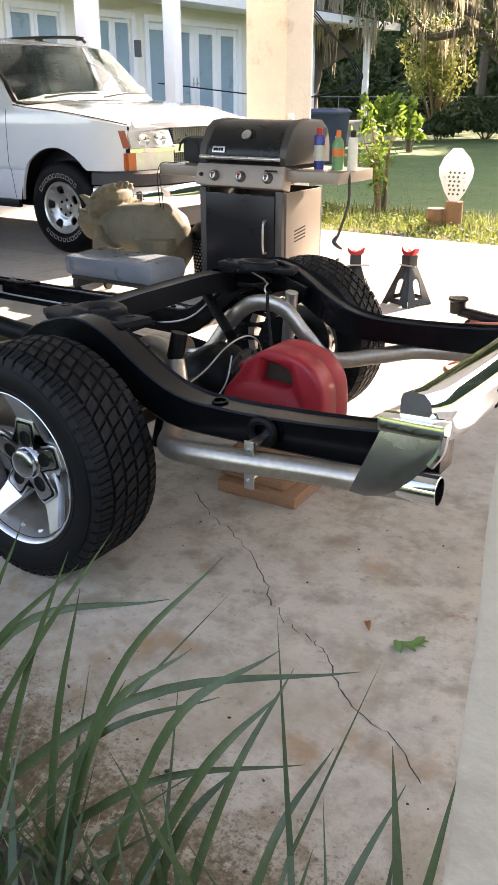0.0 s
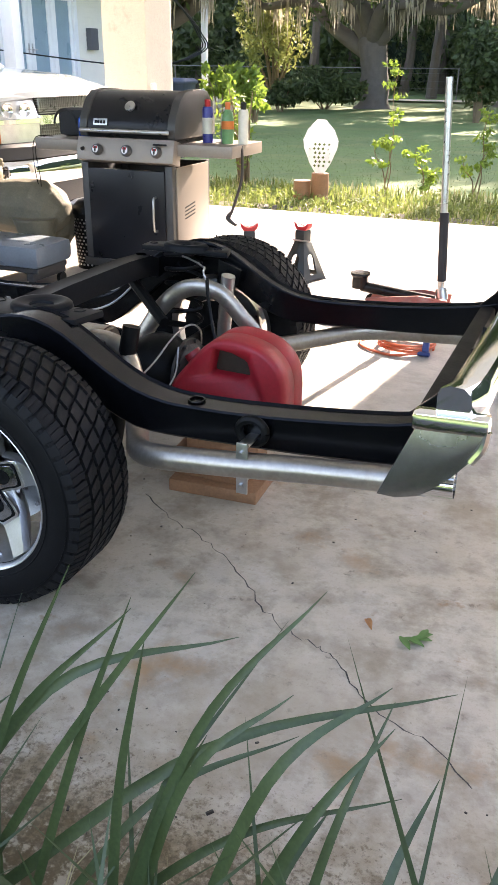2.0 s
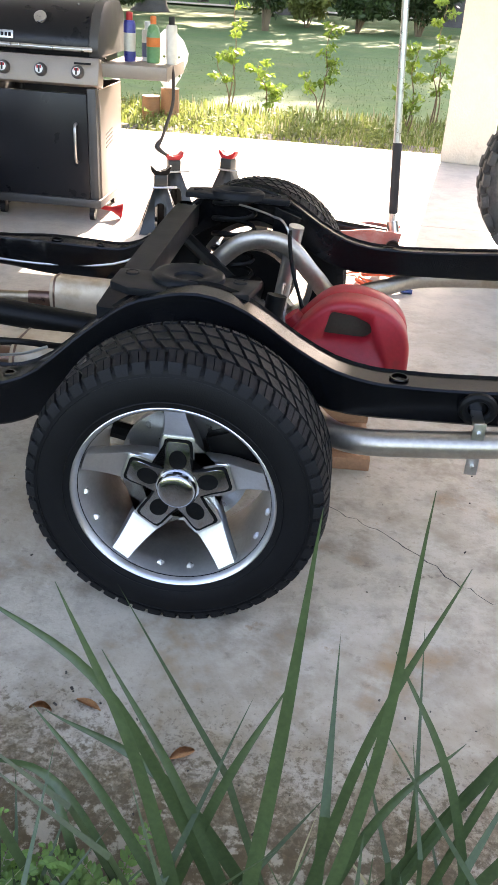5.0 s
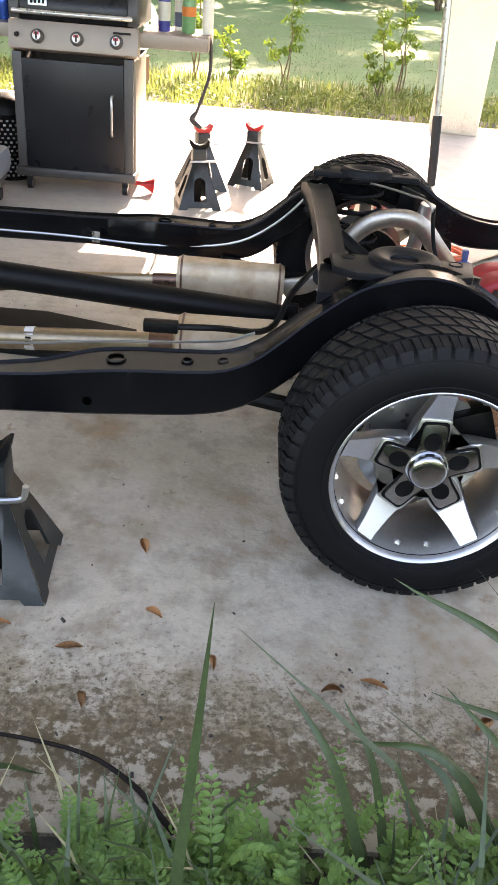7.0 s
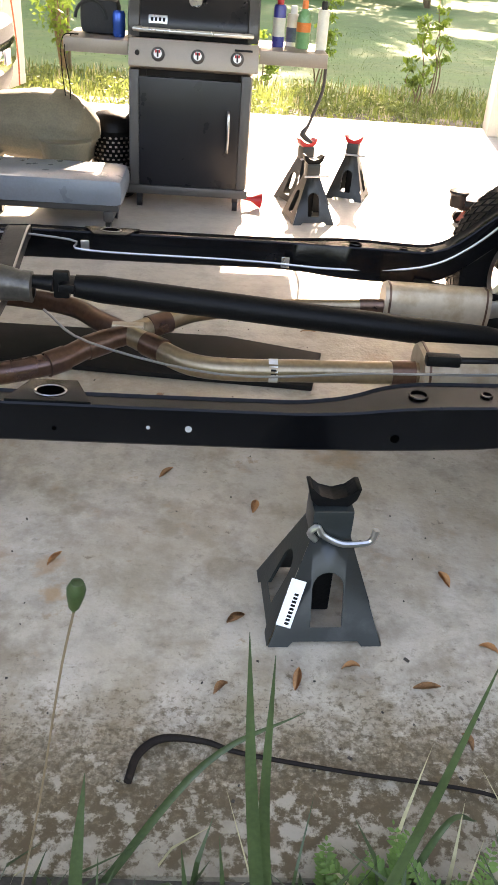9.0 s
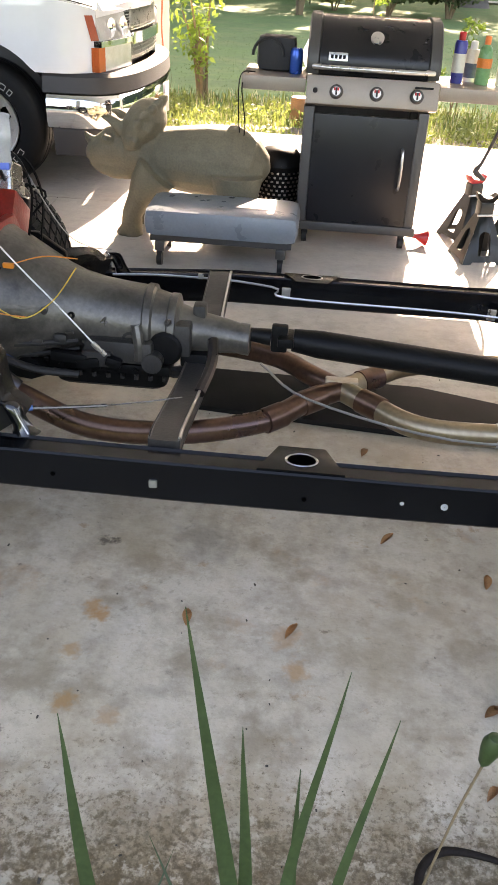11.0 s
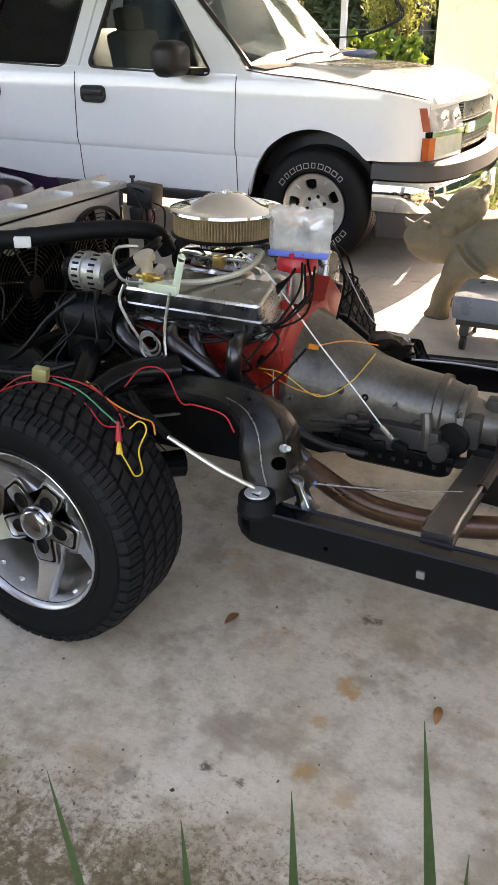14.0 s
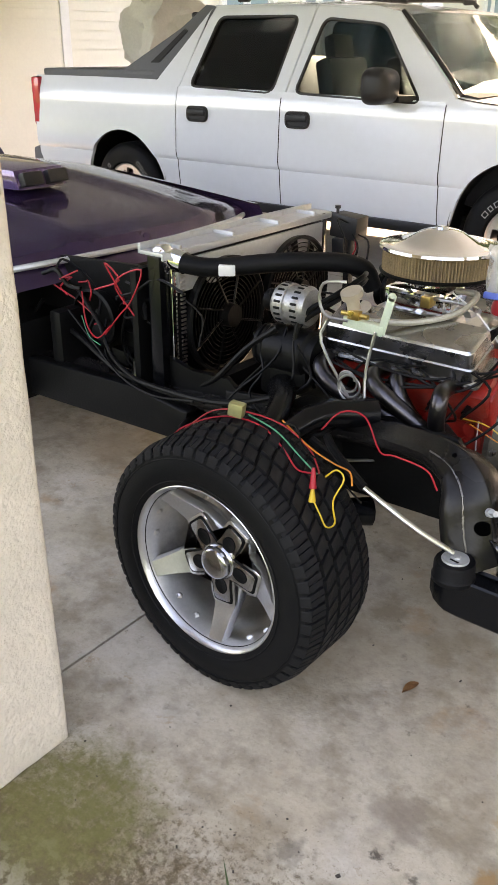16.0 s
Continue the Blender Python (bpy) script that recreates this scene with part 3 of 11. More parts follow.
def tyre_meshes():
    """Meshes of one wheel about its own centre, the outer face towards -y."""
    turn = pose(0, 0, 0, 90, 0, 0)  # local z to -y
    out = {}
    bm = bm_new()
    prof = [(0.205, 0.098), (0.214, 0.108), (0.217, 0.113), (0.222, 0.1145), (0.236, 0.118), (0.240, 0.1195), (0.262, 0.1215), (0.286, 0.118), (0.296, 0.1135), (0.300, 0.1135), (0.306, 0.108), (0.3135, 0.092), (0.316, 0.05), (0.316, -0.05), (0.3135, -0.092), (0.306, -0.108), (0.286, -0.118), (0.262, -0.1215), (0.235, -0.118), (0.216, -0.112), (0.205, -0.098)]
    lathe(bm, prof, 96, turn)
    for r0 in (0.232, 0.287):
        lathe(bm, [(r0 - 0.0015, 0.1172), (r0, 0.1195), (r0 + 0.0015, 0.1185)], 96, turn)
    settle(bm.verts)
    out["tyre"] = finish(bm, "tyre", RUBBER)
    # tread: ribs of slanted blocks, each split by fine sipes, and shoulder lugs that run down the side
    verts, faces = [], []
    count = 54

    def block(corners, base, top, inset):
        n0 = len(verts)
        cw = sum(q[0] for q in corners) / 4
        ca = sum(q[1] for q in corners) / 4
        for rad, k in ((base, 1.0), (top, inset)):
            for w, g in corners:
                ww, gg = cw + (w - cw) * k, ca + (g - ca) * k
                rr = rad - 0.0105 * max(0.0, (abs(ww) - 0.078) / 0.03) ** 1.6
                verts.append((rr * math.cos(gg), ww, rr * math.sin(gg)))
        faces.extend((tuple(n0 + i for i in f) for f in ((4, 5, 6, 7), (0, 1, 5, 4), (1, 2, 6, 5), (2, 3, 7, 6), (3, 0, 4, 7))))

    pitch = 2 * math.pi / count
    for w0, w1, slant, gap, off, sipes in ((-0.109, -0.071, 0.15, 0.82, 0.0, 2), (-0.063, -0.026, 0.55, 0.80, 0.42, 1), (-0.018, 0.018, 0.45, 0.80, 0.15, 1), (0.026, 0.063, 0.55, 0.80, 0.62, 1), (0.071, 0.109, 0.15, 0.82, 0.3, 2)):
        for k in range(count):
            a0 = pitch * (k + off)
            for j in range(sipes):
                g0 = a0 + pitch * gap * j / sipes + (pitch * 0.02 if j else 0)
                g1 = a0 + pitch * gap * (j + 1) / sipes - (pitch * 0.02 if j < sipes - 1 else 0)
                block(((w0, g0), (w1, g0 + slant * pitch), (w1, g1 + slant * pitch), (w0, g1)), 0.3125, 0.3245, 0.94)
    for sgn in (-1, 1):
        for k in range(count):
            g = pitch * (k + (0.0 if sgn < 0 else 0.3)) + (0.35 * pitch if sgn > 0 else 0)
            n0 = len(verts)
            for rad, w in ((0.3150, 0.1085), (0.3060, 0.1130), (0.2935, 0.1180)):
                for d, proud in ((0.04, 0.0), (0.12, 0.0009), (0.72, 0.0009), (0.80, 0.0)):
                    gg = g + d * pitch
                    verts.append((rad * math.cos(gg), sgn * (w + proud - 0.001), rad * math.sin(gg)))
            for r in range(2):
                for c in range(3):
                    i = n0 + r * 4 + c
                    faces.append((i, i + 1, i + 5, i + 4))
    me = bpy.data.meshes.new("tread")
    me.from_pydata(verts, [], faces)
    me.materials.append(TREAD)
    bmt = bm_new()
    bmt.from_mesh(me)
    bmesh.ops.recalc_face_normals(bmt, faces=bmt.faces)
    settle(bmt.verts)
    bmt.to_mesh(me)
    bmt.free()
    out["tread"] = me
    # rim barrel, smooth and pale inside, with a thin bright lip
    bm = bm_new()
    lathe(bm, [(0.2085, 0.090), (0.218, 0.099), (0.2185, 0.106), (0.2145, 0.109), (0.2085, 0.104), (0.2045, 0.092), (0.199, 0.06), (0.192, 0.02), (0.186, -0.02), (0.188, -0.09), (0.21, -0.104)], 80, turn)
    out["rim"] = finish(bm, "rim", ALLOY)
    bm = bm_new()
    lathe(bm, [(0.2195, 0.1085), (0.2190, 0.1130), (0.2165, 0.1145), (0.2130, 0.1125), (0.2095, 0.1075), (0.2070, 0.1015), (0.2055, 0.096)], 80, turn)
    out["rim_lip"] = finish(bm, "rim_lip", MACHINED)
    # small cast nubs on the barrel between the spokes
    nubs = []
    for k in range(5):
        for d in (-0.17, 0.17):
            a = math.pi / 2 + 2 * math.pi * (k + 0.5) / 5 + d
            bm = bm_new()
            lathe(bm, [(0.010, -0.004), (0.0075, 0.003), (0.003, 0.006), (0.0005, 0.0065)], 5, pose(0.1985 * math.cos(a), -0.066, 0.1985 * math.sin(a)) @ Matrix.Rotation(-a - math.pi / 2, 4, "Y"))
            nubs.append(finish(bm, "rim_nub", ALLOY, 30))
    out["nubs"] = nubs
    # five spokes that narrow outwards, flat-faced with hollow flanks, dished towards the hub
    spokes = []
    for k in range(5):
        bm = bm_new()
        a = math.pi / 2 + 2 * math.pi * k / 5
        secs = []
        for r, half, y, th in ((0.040, 0.050, -0.022, 0.030), (0.085, 0.0435, -0.027, 0.034), (0.112, 0.0375, -0.035, 0.036), (0.135, 0.0320, -0.046, 0.036), (0.158, 0.0275, -0.059, 0.034), (0.182, 0.0240, -0.073, 0.030), (0.2015, 0.0225, -0.085, 0.024)):
            sec = []
            for s, yy in ((-half - 0.004, y + 0.012), (-half, y - 0.006), (-half * 0.93, y - 0.010), (half * 0.93, y - 0.010), (half, y - 0.006), (half + 0.004, y + 0.012), (half * 0.72, y + th), (-half * 0.72, y + th)):
                sec.append((r * math.cos(a) - s * math.sin(a), yy, r * math.sin(a) + s * math.cos(a)))
            secs.append(sec)
        loft(bm, secs)
        spokes.append(finish(bm, "spoke", MACHINED, 25))
    out["spokes"] = spokes

    def star(grow):
        poly = []
        for k in range(5):
            a = math.pi / 2 + 2 * math.pi * k / 5
            c, s = math.cos(a), math.sin(a)
            for r, h in ((0.042, -0.0295), (0.070, -0.0265), (0.098, -0.0262), (0.107, -0.0235), (0.111, -0.017), (0.111, 0.017), (0.107, 0.0235), (0.098, 0.0262), (0.070, 0.0265), (0.042, 0.0295)):
                rr, hh = r + grow * (r > 0.1), h + math.copysign(grow, h)
                poly.append((rr * c - hh * s, rr * s + hh * c))
        return poly

    # centre: a five-armed bright pad in a dark groove, with five lug holes as black discs coloured for their shade, and
    # a domed cap
    bm = bm_new()
    prism(bm, star(0.0115), 0.0235, pose(0, -0.030, 0, 90, 0, 0), 0.004)
    out["hub_rim"] = finish(bm, "hub_rim", MACHINED, 30)
    bm = bm_new()
    prism(bm, star(0.0055), 0.0245, pose(0, -0.030, 0, 90, 0, 0))
    out["hub_groove"] = finish(bm, "hub_groove", DULL_BLACK, 30)
    bm = bm_new()
    prism(bm, star(0.0), 0.0275, pose(0, -0.030, 0, 90, 0, 0), 0.006)
    out["hub_pad"] = finish(bm, "hub_pad", GREY_TRIM_METAL, 30)
    lug = []
    for k in range(5):
        a = math.pi / 2 + 2 * math.pi * k / 5
        bm = bm_new()
        lathe(bm, [(0.0005, 0.0578), (0.0150, 0.0578), (0.0172, 0.0586), (0.0190, 0.0582)], 20, pose(0.068 * math.cos(a), 0, 0.068 * math.sin(a)) @ Matrix.Rotation(-a, 4, "Y") @ Matrix.Diagonal((1.22, 1, 1, 1)) @ turn)
        lug.append(finish(bm, "lug_hole", DULL_BLACK))
    out["lugs"] = lug
    bm = bm_new()
    lathe(bm, [(0.050, 0.052), (0.047, 0.060), (0.043, 0.063), (0.0415, 0.072), (0.039, 0.0765), (0.034, 0.079), (0.027, 0.0805), (0.020, 0.081), (0.0005, 0.0815)], 40, turn)
    out["hub_cap"] = finish(bm, "hub_cap", GREY_TRIM_METAL)
    bm = bm_new()
    cyl(bm, (0, 0.03, 0), (0, 0.05, 0), 0.145, seg=40)
    out["brake_disc"] = finish(bm, "brake_disc", STEEL)
    bm = bm_new()
    box(bm, (0.11, 0.035, 0.05), (0.09, 0.07, 0.13), (0, -20, 0), 0.01)
    out["brake_caliper"] = finish(bm, "brake_caliper", DULL_BLACK)
    return out


GREY_TRIM_METAL = mk("dark_polished_alloy", (0.40, 0.40, 0.41), 0.16, metal=1, var=0.2, scale=20, rvar=0.06)
WHEEL = tyre_meshes()


def wheel(parent, m, label, spin=0.0):
    w = new("wheel", WHEEL["tyre"])
    w.parent = parent
    w.matrix_basis = m
    tagged(w, label)
    new("tread", WHEEL["tread"]).parent = w
    pieces = [(key, WHEEL[key]) for key in ("rim", "rim_lip", "hub_rim", "hub_groove", "hub_pad", "hub_cap", "brake_disc", "brake_caliper")]
    for key, name in (("spokes", "spoke"), ("lugs", "lug_hole"), ("nubs", "rim_nub")):
        pieces += [(name, me) for me in WHEEL[key]]
    for name, me in pieces:
        o = new(name, me)
        o.parent = w
        o.matrix_basis = pose(0, 0, 0, 0, spin, 0)
    return w


# ---- rolling chassis ----
YC = 0.925
chassis = thing("rolling_chassis", pose(0, YC, 0), "black painted bare car chassis with engine, axles and alloy wheels", "car chassis")


def rail(side):
    """One side of the perimeter frame: a closed box section with a kick-up over the rear axle."""
    prof = ((-2.425, 0.712, 0.325, 0.375, 0.012), (-2.41, 0.706, 0.304, 0.390, 0.045), (-2.38, 0.702, 0.292, 0.391, 0.068), (-2.34, 0.702, 0.290, 0.39, 0.07), (-1.9, 0.702, 0.284, 0.387, 0.068), (-1.4, 0.702, 0.287, 0.388, 0.068), (-1.02, 0.700, 0.290, 0.390, 0.07), (-0.90, 0.690, 0.294, 0.398, 0.09), (-0.80, 0.668, 0.296, 0.412, 0.13), (-0.70, 0.658, 0.298, 0.418, 0.135),
            (-0.56, 0.652, 0.302, 0.420, 0.13), (-0.46, 0.646, 0.312, 0.424, 0.12), (-0.38, 0.64, 0.345, 0.462, 0.11), (-0.295, 0.635, 0.42, 0.545, 0.10), (-0.169, 0.63, 0.53, 0.645, 0.095), (-0.045, 0.63, 0.575, 0.682, 0.095), (0.03, 0.63, 0.575, 0.680, 0.095), (0.11, 0.63, 0.54, 0.650, 0.095),
            (0.225, 0.632, 0.462, 0.573, 0.095), (0.312, 0.635, 0.428, 0.530, 0.095), (0.40, 0.637, 0.425, 0.512, 0.095), (0.55, 0.637, 0.43, 0.512, 0.095), (0.72, 0.637, 0.435, 0.522, 0.095), (0.86, 0.637, 0.442, 0.535, 0.09), (0.985, 0.64, 0.452, 0.552, 0.085), (1.10, 0.64, 0.475, 0.585, 0.08))
    xs = [p[0] for p in prof]
    line = []
    for a, b in zip(xs, xs[1:]):
        steps = max(2, int((b - a) / 0.03))
        line += [a + (b - a) * k / steps for k in range(steps)]
    line.append(xs[-1])
    cols = list(zip(*prof))
    sections = []
    for x in line:
        y, zb, zt, w = (float(np.mean([np.interp(x + d, xs, c) for d in ((-0.03, 0, 0.03) if x > -2.3 else (-0.004, 0, 0.004))])) for c in cols[1:])
        y0, y1 = y - w / 2, y + w / 2
        # closed box with a rolled lip along both upper edges
        pts = [(y1 - 0.004, zt + 0.003), (y1, zt - 0.002), (y1 - 0.001, zb + 0.006), (y1 - 0.006, zb), (y0 + 0.006, zb), (y0, zb + 0.006), (y0, zt - 0.002), (y0 + 0.004, zt + 0.003), (y0 + 0.010, zt - 0.003), (y1 - 0.010, zt - 0.003)]
        sections.append([(x, side * a, b) for a, b in pts])
    bm = bm_new()
    loft(bm, sections)
    r = part("frame_rail", bm, BLACK_PAINT, chassis, "glossy black boxed frame rail")

    def top_at(x):
        return float(np.interp(x, xs, cols[2 + 0 + 1])), float(np.interp(x, xs, cols[1])), float(np.interp(x, xs, cols[4]))

    # drilled holes: dark sunk discs with a bright rim
    for x, rad in ((-0.731, 0.020), (-0.56, 0.011), (-0.472, 0.011), (0.463, 0.018)):
        zt, y, w = top_at(x)
        bm, bm2 = bm_new(), bm_new()
        lathe(bm, [(0.0005, -0.006), (rad, -0.006), (rad, 0.0022)], 18, pose(x, side * (y - 0.005), zt + 0.0005))
        lathe(bm2, [(rad, 0.0024), (rad + 0.004, 0.0028), (rad + 0.005, 0.0)], 18, pose(x, side * (y - 0.005), zt + 0.0005))
        part("hole", bm, HOLE, r)
        part("hole_rim", bm2, BLACK_PAINT, r)
    for x, z, rad in ((-1.285, 0.338, 0.012), (-1.38, 0.338, 0.007), (-0.79, 0.335, 0.016), (-1.60, 0.325, 0.008), (-2.18, 0.335, 0.008)):
        y = float(np.interp(x, xs, cols[1])) + float(np.interp(x, xs, cols[4])) / 2
        bm = bm_new()
        lathe(bm, [(0.0005, 0.0012), (rad * 0.7, 0.0012), (rad * 0.7, -0.001)], 14, pose(x, side * y, z, -90 * side, 0, 0))
        # pale discs imitate lit floor showing through these two holes
        if x in (-1.285, -1.38):
            part("side_plug", bm, WHITE_ALU, r, "pale disc for light through the hole")
        else:
            part("side_hole", bm, HOLE, r)
    # seat pad with an oval hole, midway
    bm = bm_new()
    prism(bm, ((-0.10, 0.0), (0.10, 0.0), (0.055, -0.105), (-0.055, -0.105)) if side > 0 else ((-0.10, 0.0), (-0.055, 0.105), (0.055, 0.105), (0.10, 0.0)), 0.008, pose(-1.613, side * 0.73, 0.388), 0.002)
    part("mount_pad", bm, BLACK_PAINT, r)
    bm = bm_new()
    lathe(bm, [(0.0005, 0.0), (0.028, 0.0), (0.028, -0.002)], 20, pose(-1.613, side * 0.685, 0.3985) @ Matrix.Diagonal((1.15, 0.85, 1, 1)))
    part("mount_hole", bm, HOLE, r)
    bm = bm_new()
    lathe(bm, [(0.028, 0.0), (0.031, 0.0022), (0.034, 0.0)], 24, pose(-1.613, side * 0.685, 0.3975) @ Matrix.Diagonal((1.15, 0.85, 1, 1)))
    part("hole_rim", bm, DULL_STEEL, r, "bright steel rim")
    # spring seat: a domed plate with a ring inside the kick-up
    bm = bm_new()
    prism(bm, [(p, q * -side) for p, q in (((-0.20, 0.06), (0.15, 0.06), (0.13, -0.05), (0.04, -0.075), (-0.15, -0.075), (-0.20, -0.04)) if side < 0 else ((-0.20, 0.06), (-0.20, -0.04), (-0.15, -0.075), (0.04, -0.075), (0.13, -0.05), (0.15, 0.06)))], 0.02, Matrix.Translation((-0.03, side * 0.55, 0.645)), 0.006)
    lathe(bm, [(0.090, -0.008), (0.087, 0.010), (0.080, 0.016), (0.066, 0.018), (0.050, 0.012), (0.036, 0.008), (0.032, -0.006), (0.031, -0.03)], 36, pose(-0.055, side * 0.525, 0.664) @ Matrix.Diagonal((1, 0.9, 1, 1)))
    for hx in (-0.19, 0.07):
        lathe(bm, [(0.014, 0.002), (0.016, 0.003), (0.018, 0.0)], 12, pose(hx, side * 0.53, 0.668))
    part("spring_seat", bm, SATIN_BLACK, r)
    bm = bm_new()
    prism(bm, ((0.06, 0.50), (0.15, 0.55), (0.16, 0.60), (0.07, 0.635)), 0.04, Matrix.Translation((0, side * 0.59 if side < 0 else side * 0.535, 0)) @ Matrix(((1, 0, 0, 0), (0, 0, 1, 0), (0, 1, 0, 0), (0, 0, 0, 1))), 0.006)
    part("shock_bracket", bm, BLACK_PAINT, r)
    # body mount at the front end: rubber puck, flat washer, low bolt
    bm = bm_new()
    lathe(bm, [(0.049, 0.382), (0.050, 0.392), (0.047, 0.396), (0.047, 0.424), (0.044, 0.431), (0.0005, 0.431)], 28, Matrix.Translation((-2.370, side * 0.722, 0)))
    mount = part("body_mount", bm, RUBBER, r, "black rubber body mount")
    bm = bm_new()
    lathe(bm, [(0.0305, 0.431), (0.0315, 0.433), (0.0305, 0.4365), (0.012, 0.4372), (0.0005, 0.4372)], 28, Matrix.Translation((-2.370, side * 0.722, 0)))
    washer = part("washer", bm, WHITE_ALU, mount, "pale zinc washer")
    bm = bm_new()
    cyl(bm, (-2.370, side * 0.722, 0.437), (-2.370, side * 0.722, 0.4425), 0.0125, 0.0115, 6)
    part("bolt_head", bm, WHITE_ALU, washer)
    bm = bm_new()
    box(bm, (-2.366, side * 0.738, 0.4378), (0.022, 0.005, 0.0012), (0, 0, 10 * side), 0.0005)
    part("washer_slot", bm, DULL_BLACK, washer)
    # glossy pressed bracket standing on the rail, a flared half tube
    bm = bm_new()
    secs = []
    for z, dx, r0, r1 in ((0.389, 0.016, 0.034, 0.030), (0.396, 0.012, 0.026, 0.024), (0.412, 0.004, 0.021, 0.020), (0.434, -0.006, 0.020, 0.019), (0.452, -0.014, 0.021, 0.019), (0.462, -0.022, 0.022, 0.014), (0.466, -0.030, 0.020, 0.006)):
        arc = [math.radians(g) for g in range(-10, 191, 20)]
        out = [(-2.280 + dx + r0 * math.cos(g), side * (0.648 + r1 * math.sin(g)), z) for g in arc]
        back = [(-2.280 + dx + (r0 - 0.004) * math.cos(g), side * (0.648 + (r1 - 0.004) * math.sin(g)), z - 0.001) for g in reversed(arc)]
        secs.append(out + back)
    loft(bm, secs)
    br = part("bracket", bm, GLOSS_BLACK, r, "glossy black pressed bracket", 50)
    # bright strips draw the highlights along the glossy black edges
    bm = bm_new()
    tube(bm, [(-2.280 + dx - r0, side * 0.650, z + 0.001) for z, dx, r0 in ((0.392, 0.014, 0.030), (0.412, 0.004, 0.021), (0.434, -0.006, 0.020), (0.452, -0.014, 0.021), (0.463, -0.022, 0.022))], 0.0024, 6, 4)
    part("bracket_edge", bm, BARE_ALU, br, "bare metal strip for the highlight")
    bm = bm_new()
    tube(bm, [(-2.280 + dx + r0 * 0.55, side * (0.650 + r1 * 0.85), z) for z, dx, r0, r1 in ((0.394, 0.012, 0.026, 0.024), (0.412, 0.004, 0.021, 0.020), (0.434, -0.006, 0.020, 0.019), (0.455, -0.014, 0.021, 0.019))], 0.0022, 6, 4)
    part("bracket_edge", bm, BARE_ALU, br, "bare metal strip for the highlight")
    return r


for side in (-1, 1):
    rail(side)

# front section: the rail climbs steeply behind the front wheel, then runs forward inside it
HORN = ((-2.335, 0.680, 0.386), (-2.362, 0.679, 0.430), (-2.383, 0.667, 0.487), (-2.396, 0.654, 0.541), (-2.418, 0.639, 0.579), (-2.458, 0.620, 0.604), (-2.53, 0.590, 0.611), (-2.63, 0.555, 0.598), (-2.75, 0.515, 0.574), (-2.95, 0.485, 0.53), (-3.2, 0.455, 0.50), (-3.6, 0.445, 0.47), (-4.15, 0.46, 0.46))
for side in (-1, 1):
    # the off-side rail keeps low behind the bell housing
    path = smooth_line([(x, y, z if side < 0 else 0.386 + (z - 0.386) * 0.35) for x, y, z in HORN], 5)
    secs, faces_at = [], []
    for i, p in enumerate(path):
        t = (path[min(i + 1, len(path) - 1)] - path[max(i - 1, 0)]).normalized()
        n = Vector((t.z, 0, -t.x)).normalized()
        k = float(np.interp(i, (14, 30), (0, 1)))
        foot = float(np.interp(i, (0, 6), (0.022, 0)))
        inner = p + n * (0.062 + foot - 0.052 * k) - Vector((0, 0.030 + 0.035 * k, 0))
        outer = p - n * (0.050 + foot * 0.2 - 0.020 * k) + Vector((0, 0.020, 0))
        bulge = (p + outer) / 2 + Vector((0, 0.012, 0)) + n * 0.010 * k
        deep = Vector((0, 0.075, 0)) + n * 0.055 * k
        lip = (inner - p).normalized()
        sec = [p, p + lip * 0.006 - Vector((0, 0.003, 0)), inner - lip * 0.010, inner - lip * 0.004 + Vector((0, 0.004, 0)), inner, inner - deep, outer - deep, outer, outer + (bulge - outer) * 0.35 + Vector((0, 0.004, 0)), bulge, p + (bulge - p) * 0.3]
        secs.append([(q.x, side * q.y, q.z) for q in sec])
        faces_at.append((p, inner, outer))
    bm = bm_new()
    loft(bm, secs)
    horn = part("front_frame_rail", bm, GREY_PAINT, chassis, "dusty dark grey front frame rail", 50)

    def on_face(q, inward, along, radius, name, mt, proud=0.0008):
        """A round near-black disc, coloured as a hole's shade, on the climbing face of the rail."""
        p, a, b = faces_at[q]
        edge = (a if inward > 0 else b)
        c = p + (edge - p) * abs(inward)
        t = (path[q + 1] - path[q - 1]).normalized()
        nrm = (edge - p).cross(t).normalized()
        nrm = nrm if nrm.y > 0 else -nrm
        c = c + nrm * (0.006 if inward < 0 else 0.0)
        m = Matrix.Translation((c.x, side * c.y, c.z)) @ Vector((nrm.x, side * nrm.y, nrm.z)).to_track_quat("Z", "Y").to_matrix().to_4x4() @ Matrix.Diagonal((along, 1, 1, 1))
        bm = bm_new()
        lathe(bm, [(0.0005, proud), (radius * 0.8, proud), (radius, proud - 0.0005), (radius, -0.006)], 20, m)
        part(name, bm, mt, horn)

    on_face(9, 0.62, 1.2, 0.017, "hole", HOLE)
    on_face(17, -0.55, 1.0, 0.0065, "spot_hole", HOLE, 0.003)
    on_face(21, -0.6, 1.0, 0.0065, "spot_hole", HOLE, 0.003)
    on_face(25, 0.5, 1.0, 0.006, "spot_hole", HOLE)
    bm = bm_new()
    tube(bm, [(p.x + 0.0025 * noise.noise(Vector((i * 1.7, 0, 0))), side * (p.y + 0.001), p.z + 0.0015 * noise.noise(Vector((0, i * 1.3, 2)))) for i, p in enumerate(path[4:30])], 0.0026, 5, 2, True, [0.0022 + 0.0012 * abs(noise.noise(Vector((i * 2.1, 5, 0)))) for i in range(26)])
    part("weld_seam", bm, WORN_STEEL, horn, "rough grey weld seam")
    bm = bm_new()
    lift = 0.0 if side < 0 else -0.085
    cyl(bm, (-2.332, side * 0.642, 0.528 + lift), (-2.318, side * 0.652, 0.535 + lift), 0.0075, seg=6)
